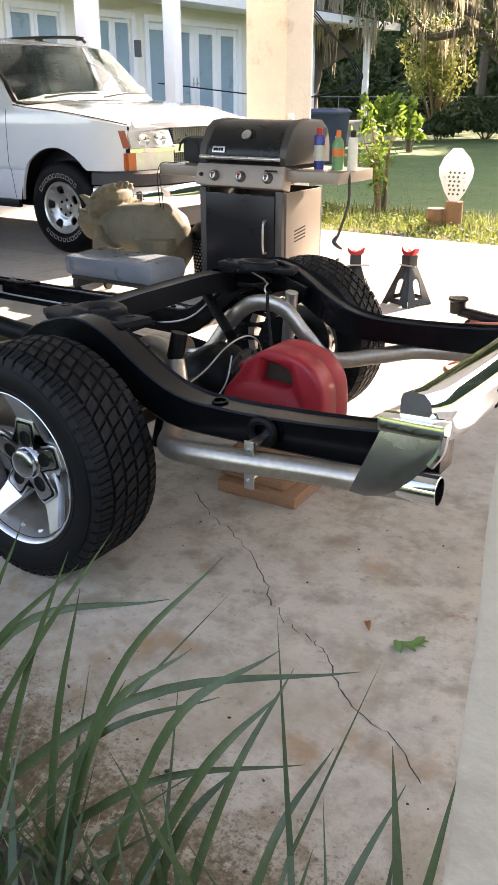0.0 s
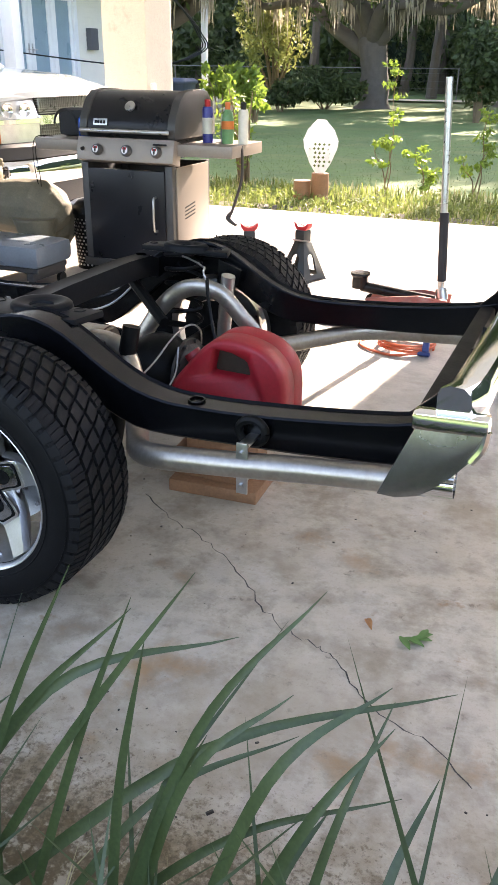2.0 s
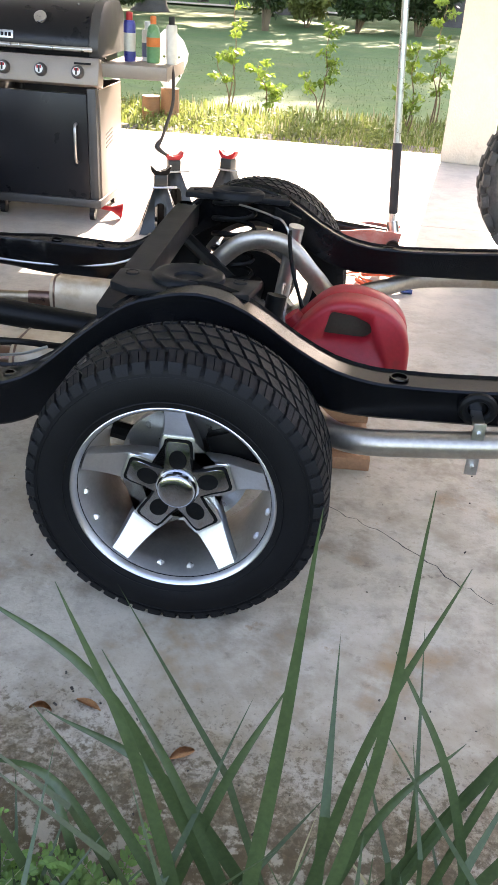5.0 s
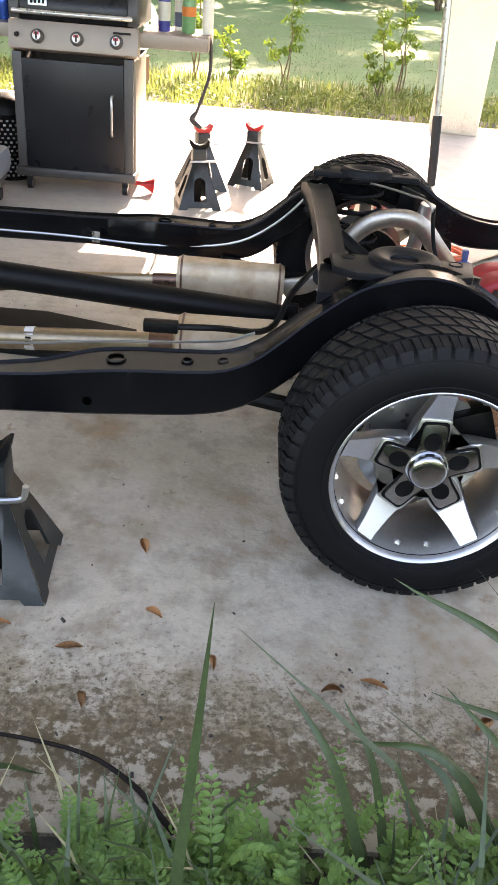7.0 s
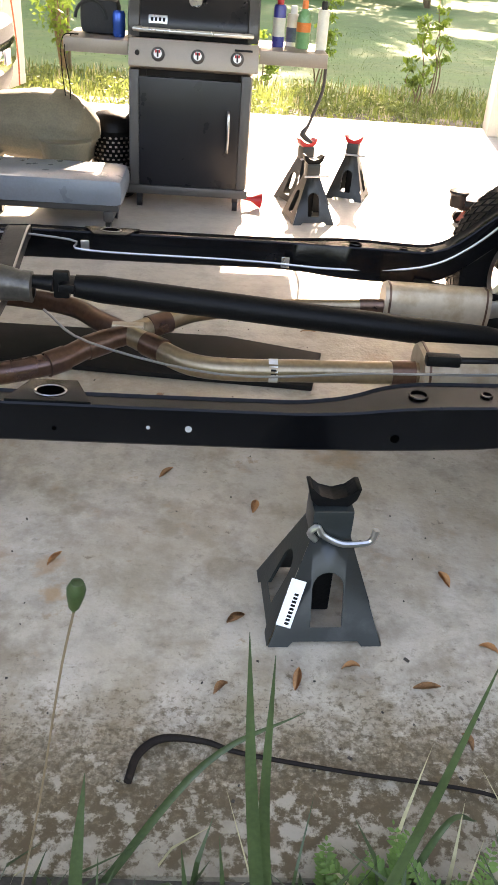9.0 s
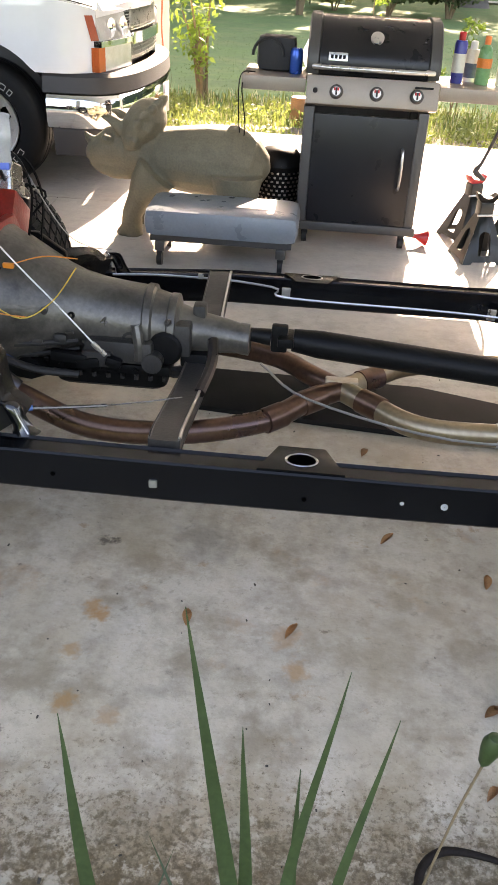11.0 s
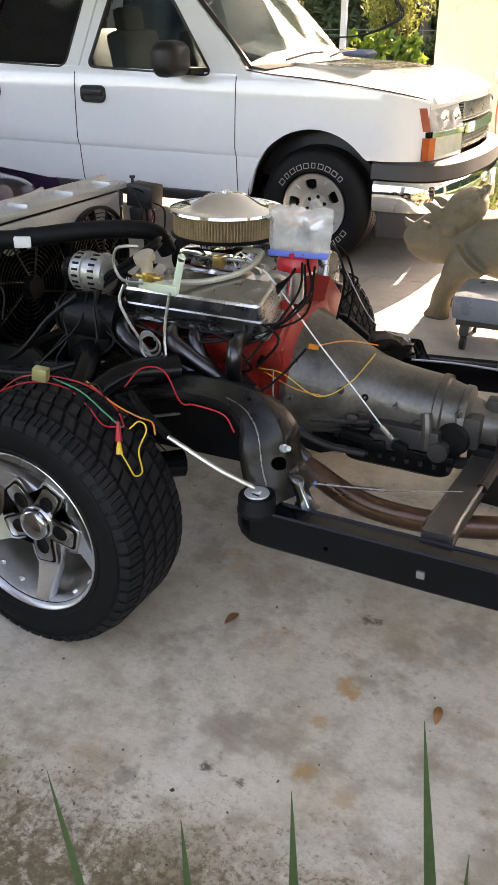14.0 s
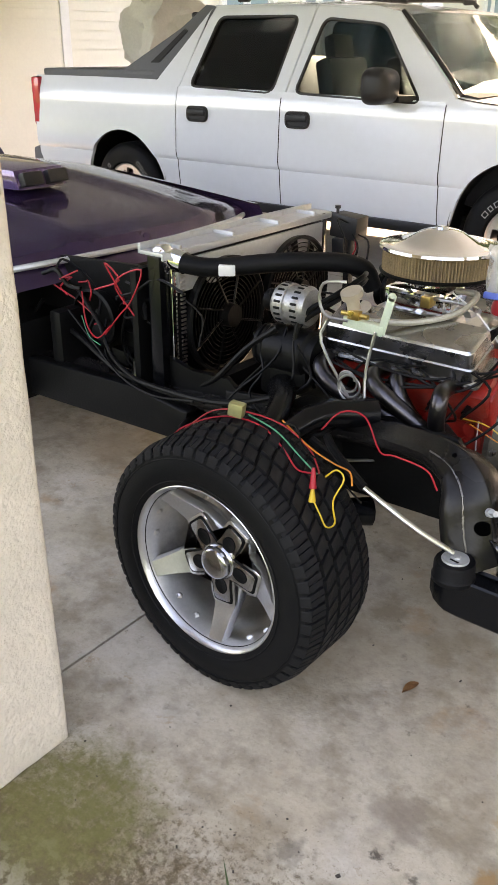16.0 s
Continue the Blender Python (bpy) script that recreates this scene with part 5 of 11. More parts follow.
# intake manifold and carburettor
bm = bm_new()
box(bm, (-2.79, 0, 0.715), (0.40, 0.24, 0.07), bev=0.02)
part("intake_manifold", bm, BARE_ALU, engine)
for k in range(4):
    for side in (-1, 1):
        bm = bm_new()
        tube(bm, ((-2.95 + k * 0.11, side * 0.02, 0.75), (-2.95 + k * 0.11, side * 0.09, 0.745), (-2.95 + k * 0.11, side * 0.14, 0.69)), 0.024, 8, 3)
        part("intake_runner", bm, BARE_ALU, engine)
bm = bm_new()
box(bm, (-2.85, 0, 0.80), (0.19, 0.15, 0.07), bev=0.015)
box(bm, (-2.93, 0.0, 0.80), (0.06, 0.11, 0.05), bev=0.01)
box(bm, (-2.77, 0.0, 0.80), (0.06, 0.11, 0.05), bev=0.01)
cyl(bm, (-2.85, 0, 0.81), (-2.85, 0, 0.87), 0.06)
carb = part("carburettor", bm, CHROME, engine)
BRASS = mk("brass", (0.62, 0.42, 0.14), 0.3, metal=1, var=0.15, scale=20)
bm = bm_new()
box(bm, (-2.80, -0.09, 0.81), (0.03, 0.03, 0.035), bev=0.004)
part("choke_bracket", bm, BRASS, carb)
# air cleaner: chrome lid, pleated paper element, base pan
AC = (-2.862, -0.01, 0.0)
bm = bm_new()
lathe(bm, [(0.0005, 0.996), (0.016, 0.997), (0.02, 0.990), (0.045, 0.988), (0.062, 0.982), (0.105, 0.956), (0.118, 0.952), (0.150, 0.950), (0.166, 0.949), (0.174, 0.947), (0.176, 0.940), (0.172, 0.936), (0.160, 0.938)], 56, Matrix.Translation(AC))
air = part("air_cleaner", bm, CHROME, engine, "chrome round air cleaner with pleated element")
PAPER = mk("tan_filter_paper", (0.245, 0.165, 0.085), 0.85, var=0.45, scale=26, bump=0.3, bscale=400, col2=(0.12, 0.08, 0.045), stain=0.45, sscale=9)
bm = bm_new()
rings = []
for z, wob in ((0.872, 0.0), (0.888, 1.0), (0.905, -0.7), (0.922, 0.8), (0.939, 0.0)):
    ring = []
    for k in range(440):
        a = 2 * math.pi * (k + 0.9 * wob * noise.noise(Vector((k * 0.11, z * 60, 0)))) / 440
        rr = (0.165 if k % 4 < 2 else 0.1545) + 0.0012 * noise.noise(Vector((k * 0.37, z * 90, 3)))
        ring.append(bm.verts.new((AC[0] + rr * math.cos(a), AC[1] + rr * math.sin(a), z)))
    rings.append(ring)
ring_faces(bm, rings, False)
bmesh.ops.recalc_face_normals(bm, faces=bm.faces[:])
part("filter_element", bm, PAPER, air, "tan pleated paper filter", 20)
air.matrix_basis = pose(0.05, 0, 0.012)
bm = bm_new()
lathe(bm, [(0.05, 0.866), (0.10, 0.862), (0.16, 0.863), (0.170, 0.866), (0.172, 0.872), (0.165, 0.876)], 48, Matrix.Translation(AC))
part("base_pan", bm, DULL_BLACK, air)
# valve covers
LEAD = mk("black_ignition_lead", (0.0035, 0.0035, 0.0036), 0.5, var=0.2, scale=30, spec=0.12)
POLISHED = mk("polished_aluminium", (0.42, 0.42, 0.415), 0.27, metal=1, var=0.15, scale=9, rvar=0.08, col2=(0.25, 0.24, 0.225), stain=0.3, sscale=14)
for side in (-1, 1):
    bm = bm_new()
    m = pose(-2.775, side * 0.25, 0.735, -side * 20, 0, 0)
    secs = []
    for z, wx, wy in ((-0.045, 0.485, 0.160), (-0.038, 0.485, 0.160), (-0.037, 0.462, 0.140), (0.004, 0.458, 0.136), (0.008, 0.450, 0.128), (0.050, 0.446, 0.122), (0.057, 0.436, 0.112)):
        secs.append([m @ Vector((a, b, z)) for a, b in rounded(wx, wy, 0.014, 4)])
    loft(bm, secs)
    vc = part("valve_cover", bm, POLISHED, engine, "polished aluminium valve cover", 25)
    bm = bm_new()
    cyl(bm, m @ Vector((-0.14, 0, 0.056)), m @ Vector((-0.14, 0, 0.085)), 0.034, 0.036, 24)
    part("breather_cap", bm, CHROME, vc)
    # headers
    ports = (-2.975, -2.805, -2.74, -2.60)
    runs = (((-2.965, 0.385, 0.662), (-2.93, 0.405, 0.635), (-2.86, 0.41, 0.605), (-2.77, 0.405, 0.585), (-2.66, 0.385, 0.545), (-2.56, 0.355, 0.46)),
            ((-2.80, 0.385, 0.668), (-2.775, 0.41, 0.655), (-2.725, 0.415, 0.628), (-2.66, 0.405, 0.585), (-2.60, 0.385, 0.53), (-2.53, 0.345, 0.44)),
            ((-2.735, 0.365, 0.660), (-2.715, 0.38, 0.63), (-2.68, 0.375, 0.58), (-2.62, 0.36, 0.52), (-2.51, 0.33, 0.43)),
            ((-2.595, 0.385, 0.668), (-2.588, 0.41, 0.645), (-2.592, 0.405, 0.59), (-2.585, 0.38, 0.53), (-2.52, 0.335, 0.43)))
    for k, x in enumerate(ports):
        bm = bm_new()
        tube(bm, [(px0, side * py0, pz0) for px0, py0, pz0 in ((x, 0.25, 0.655), (x, 0.33, 0.668)) + runs[k] + ((-2.44 + 0.015 * k, 0.31 + 0.012 * (k - 1.5), 0.33),)], 0.0225, 14, 6)
        part("header_pipe", bm, HEADER, engine, "dark steel exhaust header pipe")
    for x in ports:
        bm = bm_new()
        box(bm, (x, side * 0.252, 0.652), (0.075, 0.012, 0.06), (-side * 20, 0, 0), 0.004)
        part("header_flange", bm, HEADER, engine)
    for k, x in enumerate((-2.92, -2.82, -2.67, -2.57)):
        bm = bm_new()
        tube(bm, ((x, side * 0.24, 0.60), (x, side * 0.285, 0.585)), 0.009, 6, 1)
        tube(bm, ((x, side * 0.285, 0.585), (x + 0.02, side * 0.34, 0.60), (x + 0.08, side * 0.33, 0.69), (-2.62, side * 0.27, 0.70 + 0.012 * k), (-2.55, side * 0.12, 0.80), (-2.56, side * 0.03, 0.845)), 0.004, 6, 5)
        part("plug_wire", bm, LEAD, engine, "black spark plug lead")
# distributor
bm = bm_new()
cyl(bm, (-2.565, -0.03, 0.70), (-2.565, -0.03, 0.80), 0.028)
cyl(bm, (-2.565, -0.03, 0.795), (-2.565, -0.03, 0.81), 0.062)
dist = part("distributor", bm, BARE_ALU, engine)
bm = bm_new()
lathe(bm, [(0.060, 0.80), (0.063, 0.806), (0.062, 0.828), (0.054, 0.842), (0.03, 0.848), (0.0005, 0.848)], 24, Matrix.Translation((-2.565, -0.03, 0)))
part("distributor_cap", bm, RED_PAINT, dist, "red distributor cap")
for k in range(8):
    a = k * math.pi / 4
    bm = bm_new()
    cyl(bm, (-2.565 + 0.045 * math.cos(a), -0.03 + 0.045 * math.sin(a), 0.838), (-2.565 + 0.045 * math.cos(a), -0.03 + 0.045 * math.sin(a), 0.858), 0.007, seg=8)
    part("cap_tower", bm, RED_PAINT, dist)
# gearbox
bm = bm_new()
lathe(bm, [(0.18, -2.535), (0.222, -2.53), (0.222, -2.515), (0.212, -2.505), (0.196, -2.46), (0.168, -2.40), (0.142, -2.345), (0.124, -2.29), (0.115, -2.23), (0.112, -2.16), (0.112, -2.10), (0.118, -2.095), (0.118, -2.075), (0.105, -2.07), (0.098, -2.03), (0.102, -2.025), (0.102, -2.005), (0.075, -1.995), (0.062, -1.95), (0.052, -1.86), (0.046, -1.82), (0.048, -1.815), (0.048, -1.79), (0.034, -1.785)], 36, Matrix.Translation((0, 0, 0.452)) @ Matrix(((0, 0, 1, 0), (0, 1, 0, 0), (-1, 0, 0, 0), (0, 0, 0, 1))))
gear = part("gearbox", bm, CAST_GREY, chassis, "dusty grey cast gearbox")
for v in gear.data.vertices:
    drop = (v.co.x + 2.5) * 0.10
    v.co.z -= max(0, drop)
bm = bm_new()
box(bm, (-2.19, 0, 0.315), (0.36, 0.27, 0.03), bev=0.006)
loft(bm, [[(-2.19 + a, b, z) for a, b in rounded(wx, wy, 0.03, 3)] for z, wx, wy in ((0.30, 0.34, 0.25), (0.255, 0.33, 0.24), (0.245, 0.31, 0.22))])
part("gearbox_pan", bm, DULL_BLACK, gear)
bm = bm_new()
for x, z, w in ((-2.47, 0.43, 0.05), (-2.33, 0.40, 0.04)):
    box(bm, (x, -0.165 + 0.25 * (x + 2.47), z), (w, 0.035, 0.03), (0, 8, 14), 0.012)
for ang in (200, 216, 232):
    a = math.radians(ang)
    tube(bm, ((-2.51, 0.198 * math.cos(a), 0.452 + 0.198 * math.sin(a)), (-2.40, 0.172 * math.cos(a), 0.445 + 0.172 * math.sin(a)), (-2.28, 0.128 * math.cos(a), 0.43 + 0.128 * math.sin(a))), 0.008, 6, 3)
lathe(bm, [(0.012, 0.0), (0.016, 0.004), (0.024, 0.004), (0.026, 0.0)], 16, pose(-2.13, -0.108, 0.40, 90, 0, 0))
box(bm, (-2.16, -0.12, 0.37), (0.20, 0.05, 0.07), bev=0.015)
box(bm, (-2.22, -0.135, 0.35), (0.09, 0.05, 0.05), bev=0.012)
cyl(bm, (-2.06, -0.10, 0.345), (-2.06, -0.15, 0.345), 0.03)
box(bm, (-1.98, -0.07, 0.40), (0.05, 0.06, 0.10), bev=0.012)
box(bm, (-1.94, 0.0, 0.455), (0.04, 0.05, 0.06), bev=0.01)
tube(bm, ((-2.52, -0.19, 0.36), (-2.40, -0.17, 0.31), (-2.28, -0.14, 0.29)), 0.012, 8, 4)
tube(bm, ((-2.1, -0.12, 0.36), (-2.02, -0.09, 0.30), (-1.97, -0.06, 0.29)), 0.018, 8, 4)
part("gearbox_casting", bm, CAST_DARK, gear)
for x, y, z in ((-2.36, -0.155, 0.49), (-2.02, -0.10, 0.46), (-2.10, -0.112, 0.42)):
    bm = bm_new()
    cyl(bm, (x, y, z), (x, y - 0.012, z), 0.010, seg=8)
    part("gearbox_bolt", bm, WORN_STEEL, gear)
bm = bm_new()
lathe(bm, [(0.052, 0.0), (0.052, 0.018), (0.044, 0.026), (0.020, 0.028), (0.0005, 0.028)], 24, pose(-2.03, -0.085, 0.375, 90, 0, 0))
part("servo_cover", bm, DULL_BLACK, gear, "round black servo cover")
bm = bm_new()
tube(bm, ((-2.11, -0.12, 0.45), (-2.10, -0.135, 0.40), (-2.10, -0.135, 0.35)), 0.016, 8, 3)
part("casting_rib", bm, CAST_GREY, gear)
for k in range(6):
    bm = bm_new()
    cyl(bm, (-2.33 + 0.055 * k, -0.137, 0.315), (-2.33 + 0.055 * k, -0.143, 0.315), 0.008, seg=6)
    part("pan_bolt", bm, DULL_BLACK, gear)
bm = bm_new()
for a, b in (((-2.20, 0.440), (-2.20, 0.466)), ((-2.213, 0.449), (-2.193, 0.449)), ((-2.20, 0.466), (-2.213, 0.449))):
    cyl(bm, (a[0], -0.1165, a[1]), (b[0], -0.1165, b[1]), 0.0022, seg=5)
part("cast_figure", bm, CAST_GREY, gear, "raised cast figure 4")
bm = bm_new()
box(bm, (-1.945, 0, 0.325), (0.09, 0.14, 0.05), bev=0.012)
part("gearbox_mount", bm, RUBBER, gear)
# bell flange ears with bolts, cast ribs, dust cover and selector levers
for ang in (-62, -30, 2, 34, 150, 180, 208):
    a = math.radians(ang)
    bm = bm_new()
    cyl(bm, (-2.53, 0.206 * math.sin(a - math.pi / 2), 0.452 + 0.206 * math.cos(a - math.pi / 2)), (-2.505, 0.206 * math.sin(a - math.pi / 2), 0.452 + 0.206 * math.cos(a - math.pi / 2)), 0.017, 0.014, 12)
    part("flange_ear", bm, CAST_GREY, gear)
    bm = bm_new()
    cyl(bm, (-2.506, 0.206 * math.sin(a - math.pi / 2), 0.452 + 0.206 * math.cos(a - math.pi / 2)), (-2.495, 0.206 * math.sin(a - math.pi / 2), 0.452 + 0.206 * math.cos(a - math.pi / 2)), 0.009, seg=6)
    part("flange_bolt", bm, WORN_STEEL, gear)
for x, ang, l in ((-2.39, 196, 0.035), (-2.35, 206, 0.045), (-2.36, 216, 0.03), (-2.25, 200, 0.04), (-2.20, 212, 0.05), (-2.16, 190, 0.03), (-2.30, 186, 0.025)):
    a = math.radians(ang)
    rad = float(np.interp(x, (-2.45, -2.38, -2.32, -2.27, -2.16), (0.185, 0.165, 0.140, 0.127, 0.117)))
    cz = 0.452 - max(0, (x + 2.5) * 0.10)
    bm = bm_new()
    box(bm, (x, rad * math.cos(a), cz + rad * math.sin(a)), (l, 0.010, 0.007), (ang - 180, 0, 6), 0.003)
    part("cast_rib", bm, CAST_GREY, gear)
bm = bm_new()
lathe(bm, [(0.004, 0.0), (0.0065, 0.002), (0.010, 0.002), (0.011, -0.002)], 16, pose(-2.295, -0.128, 0.468, 78, 0, 0))
part("plugged_bore", bm, DULL_BLACK, gear)
bm = bm_new()
prism(bm, ((-2.545, 0.33), (-2.52, 0.275), (-2.42, 0.262), (-2.36, 0.285), (-2.40, 0.325), (-2.50, 0.39)), 0.30, Matrix.Translation((0, 0.15, 0)) @ Matrix(((1, 0, 0, 0), (0, 0, -1, 0), (0, 1, 0, 0), (0, 0, 0, 1))), 0.008)
part("dust_cover", bm, DULL_BLACK, gear, "grimy black flywheel dust cover")
bm = bm_new()
tube(bm, ((-2.53, -0.185, 0.375), (-2.44, -0.178, 0.325), (-2.36, -0.158, 0.300), (-2.30, -0.145, 0.292)), 0.0042, 6, 4)
part("cover_lip", bm, WORN_STEEL, gear)
for x, z, l, a in ((-2.30, 0.352, 0.11, 6), (-2.245, 0.338, 0.07, -10), (-2.17, 0.345, 0.05, 20)):
    bm = bm_new()
    box(bm, (x, -0.152, z), (l, 0.035, 0.032), (0, a, 4), 0.012)
    part("selector_cover", bm, DULL_BLACK, gear)
for k in range(9):
    bm = bm_new()
    cyl(bm, (-2.36 + 0.042 * k, -0.134, 0.30), (-2.36 + 0.042 * k, -0.134, 0.286), 0.0075, seg=6)
    part("pan_bolt", bm, CAST_DARK, gear)
bm = bm_new()
cyl(bm, (-2.53, -0.14, 0.40), (-2.50, -0.16, 0.31), 0.045, seg=20)
part("oil_filter", bm, mk("blue_filter_can", (0.012, 0.025, 0.1), 0.35, var=0.15), engine, "dark blue oil filter")
# alternator, pump, pulleys
ALT_GREY = mk("dull_cast_aluminium", (0.34, 0.335, 0.32), 0.42, metal=0.8, var=0.25, scale=20, col2=(0.16, 0.15, 0.14), stain=0.4, sscale=20)
bm = bm_new()
lathe(bm, [(0.03, -0.058), (0.052, -0.055), (0.060, -0.044), (0.060, -0.012), (0.056, -0.010), (0.056, 0.010), (0.060, 0.012), (0.060, 0.044), (0.052, 0.055), (0.03, 0.058)], 28, pose(-3.095, -0.325, 0.80, 0, 90, 0), True)
alt = part("alternator", bm, ALT_GREY, engine, "bare aluminium alternator")
for k in range(20):
    a = 2 * math.pi * k / 20
    for x in (-3.067, -3.123):
        bm = bm_new()
        box(bm, (x, -0.325 + 0.0575 * math.cos(a), 0.80 + 0.0575 * math.sin(a)), (0.022, 0.008, 0.0075), (math.degrees(a), 0, 0), 0.002)
        part("cooling_slot", bm, DULL_BLACK, alt)
for y, z, r, x in ((0.0, 0.60, 0.085, -3.10), (0.0, 0.42, 0.09, -3.10), (-0.325, 0.80, 0.033, -3.17), (0.26, 0.72, 0.06, -3.12)):
    bm = bm_new()
    lathe(bm, [(0.01, -0.02), (r, -0.02), (r, -0.012), (r * 0.85, 0.0), (r, 0.012), (r, 0.02), (0.01, 0.02)], 28, pose(x, y, z, 0, 90, 0), True)
    part("pulley", bm, DULL_BLACK, engine)
bm = bm_new()
tube(bm, ((-3.16, -0.36, 0.80), (-3.16, -0.325, 0.833), (-3.15, 0.0, 0.685), (-3.15, 0.085, 0.60), (-3.15, 0.09, 0.42), (-3.15, 0, 0.33), (-3.15, -0.09, 0.42), (-3.16, -0.36, 0.80)), 0.006, 6, 4)
box(bm, (-3.05, 0, 0.60), (0.08, 0.24, 0.14), bev=0.03)
part("drive_belt", bm, DULL_BLACK, engine)
BEIGE = mk("beige_cap", (0.36, 0.30, 0.22), 0.45, var=0.08)
# brake valve on its bracket with bent lines
PALE = mk("pale_green_zinc_bracket", (0.58, 0.66, 0.52), 0.35, metal=0.3, var=0.1, scale=20)
bm = bm_new()
box(bm, (-2.83, -0.40, 0.805), (0.12, 0.004, 0.026), (0, 4, 0), 0.0015)
box(bm, (-2.83, -0.388, 0.817), (0.12, 0.024, 0.003), (0, 4, 0), 0.001)
box(bm, (-2.763, -0.398, 0.845), (0.022, 0.004, 0.105), (0, 14, 0), 0.0015)
cyl(bm, (-2.750, -0.400, 0.897), (-2.750, -0.396, 0.897), 0.0115, seg=16)
valve = part("brake_valve_bracket", bm, PALE, chassis, "pale zinc brake valve bracket")
bm = bm_new()
box(bm, (-2.855, -0.40, 0.832), (0.034, 0.022, 0.024), bev=0.003)
cyl(bm, (-2.895, -0.40, 0.832), (-2.815, -0.40, 0.832), 0.007, seg=10)
part("brass_block", bm, BRASS, valve, "brass valve block")
bm = bm_new()
cyl(bm, (-2.868, -0.385, 0.842), (-2.872, -0.388, 0.876), 0.018)
cyl(bm, (-2.872, -0.388, 0.876), (-2.874, -0.394, 0.892), 0.030)
part("valve_cap", bm, BEIGE, valve, "beige sender cap")
for pts, r in ((((-2.87, -0.41, 0.815), (-2.93, -0.42, 0.82), (-2.955, -0.42, 0.86), (-2.945, -0.42, 0.905), (-2.91, -0.41, 0.915), (-2.885, -0.40, 0.915)), 0.0045),
               (((-2.785, -0.41, 0.80), (-2.80, -0.42, 0.69), (-2.78, -0.44, 0.60), (-2.70, -0.46, 0.52), (-2.68, -0.47, 0.49), (-2.80, -0.50, 0.46)), 0.0045),
               (((-2.94, -0.40, 0.80), (-2.95, -0.41, 0.74), (-2.85, -0.43, 0.62), (-2.80, -0.43, 0.55)), 0.0045),
               (tuple((-2.845 + (0.024 + 0.0007 * a) * math.cos(a) + 0.001 * a, -0.44 - 0.0006 * a, 0.665 - 0.0012 * a + (0.024 + 0.0007 * a) * math.sin(a)) for a in (k * 0.6 for k in range(32))), 0.0035)):
    bm = bm_new()
    tube(bm, pts, r, 6, 3)
    part("brake_line", bm, LINE, valve)
# braided hose over the cover, speedometer cable, steering rod, spring cable
BLUE_TIP = mk("blue_plastic_tip", (0.02, 0.10, 0.30), 0.4, var=0.1)
BRAID = mk("braided_hose", (0.35, 0.32, 0.25), 0.45, metal=0.4, var=0.3, scale=120)
for nm, mt, pts, r in (("fuel_hose", BRAID, ((-2.86, -0.33, 0.80), (-2.75, -0.27, 0.80), (-2.66, -0.2, 0.825), (-2.64, -0.12, 0.86), (-2.72, -0.07, 0.85)), 0.009),
                       ("speedometer_cable", WHITE_PLASTIC, ((-2.72, -0.10, 0.85), (-2.60, -0.155, 0.805), (-2.42, -0.185, 0.63), (-2.30, -0.20, 0.515), (-2.203, -0.21, 0.415)), 0.0023),
                       ("cable_end", STEEL, ((-2.215, -0.209, 0.425), (-2.18, -0.205, 0.39)), 0.0075),
                       ("steering_rod", BARE_ALU, ((-2.37, -0.735, 0.455), (-2.46, -0.76, 0.50), (-2.585, -0.775, 0.565)), 0.0062),
                       ("rod_boot", DULL_BLACK, ((-2.585, -0.775, 0.565), (-2.70, -0.72, 0.60), (-2.76, -0.66, 0.60)), 0.011),
                       ("cable_spring", WORN_STEEL, ((-2.262, -0.60, 0.425), (-2.19, -0.57, 0.418), (-2.10, -0.53, 0.41)), 0.0042),
                       ("cable", WORN_STEEL, ((-2.10, -0.53, 0.41), (-2.0, -0.47, 0.40), (-1.93, -0.42, 0.392)), 0.0018),
                       ("cable_tip", BLUE_TIP, ((-2.275, -0.605, 0.427), (-2.262, -0.60, 0.425)), 0.007),
                       ("throttle_rod", STEEL, ((-2.80, -0.07, 0.815), (-2.68, -0.12, 0.83), (-2.62, -0.16, 0.83)), 0.006)):
    bm = bm_new()
    tube(bm, pts, r, 8, 5)
    part(nm, bm, mt, chassis)

# radiator with twin fans, hose, shroud
RAD_X = -3.53
bm = bm_new()
box(bm, (RAD_X, 0.015, 0.675), (0.05, 0.80, 0.42), bev=0.004)
rad = part("radiator", bm, DULL_BLACK, chassis, "aluminium radiator with twin electric fans")
for y in (-0.415, 0.445):
    bm = bm_new()
    box(bm, (RAD_X - 0.01, y, 0.675), (0.055, 0.07, 0.46), bev=0.014)
    part("radiator_tank", bm, BLACK_PAINT, rad)
    bm = bm_new()
    box(bm, (RAD_X + 0.026, y * 0.965, 0.675), (0.012, 0.024, 0.47), bev=0.003)
    part("side_strip", bm, CHROME, rad, "bright side strip")
bm = bm_new()
box(bm, (RAD_X - 0.02, 0.015, 0.905), (0.10, 0.93, 0.012), bev=0.003)
box(bm, (RAD_X - 0.065, 0.015, 0.915), (0.012, 0.93, 0.03), bev=0.003)
box(bm, (RAD_X + 0.03, 0.015, 0.898), (0.008, 0.93, 0.020), bev=0.003)
for y in (-0.36, -0.1, 0.15, 0.38):
    box(bm, (RAD_X - 0.02, y, 0.915), (0.09, 0.012, 0.014), bev=0.002)
part("radiator_top_panel", bm, WHITE_ALU, rad, "bare aluminium top panel")
bm = bm_new()
box(bm, (RAD_X + 0.032, 0.015, 0.83), (0.010, 0.80, 0.10), bev=0.002)
part("shroud_plate", bm, WHITE_ALU, rad, "bare aluminium fan shroud")
bm = bm_new()
box(bm, (RAD_X + 0.030, 0.02, 0.64), (0.006, 0.74, 0.30), bev=0.002)
part("core_face", bm, HOLE, rad)
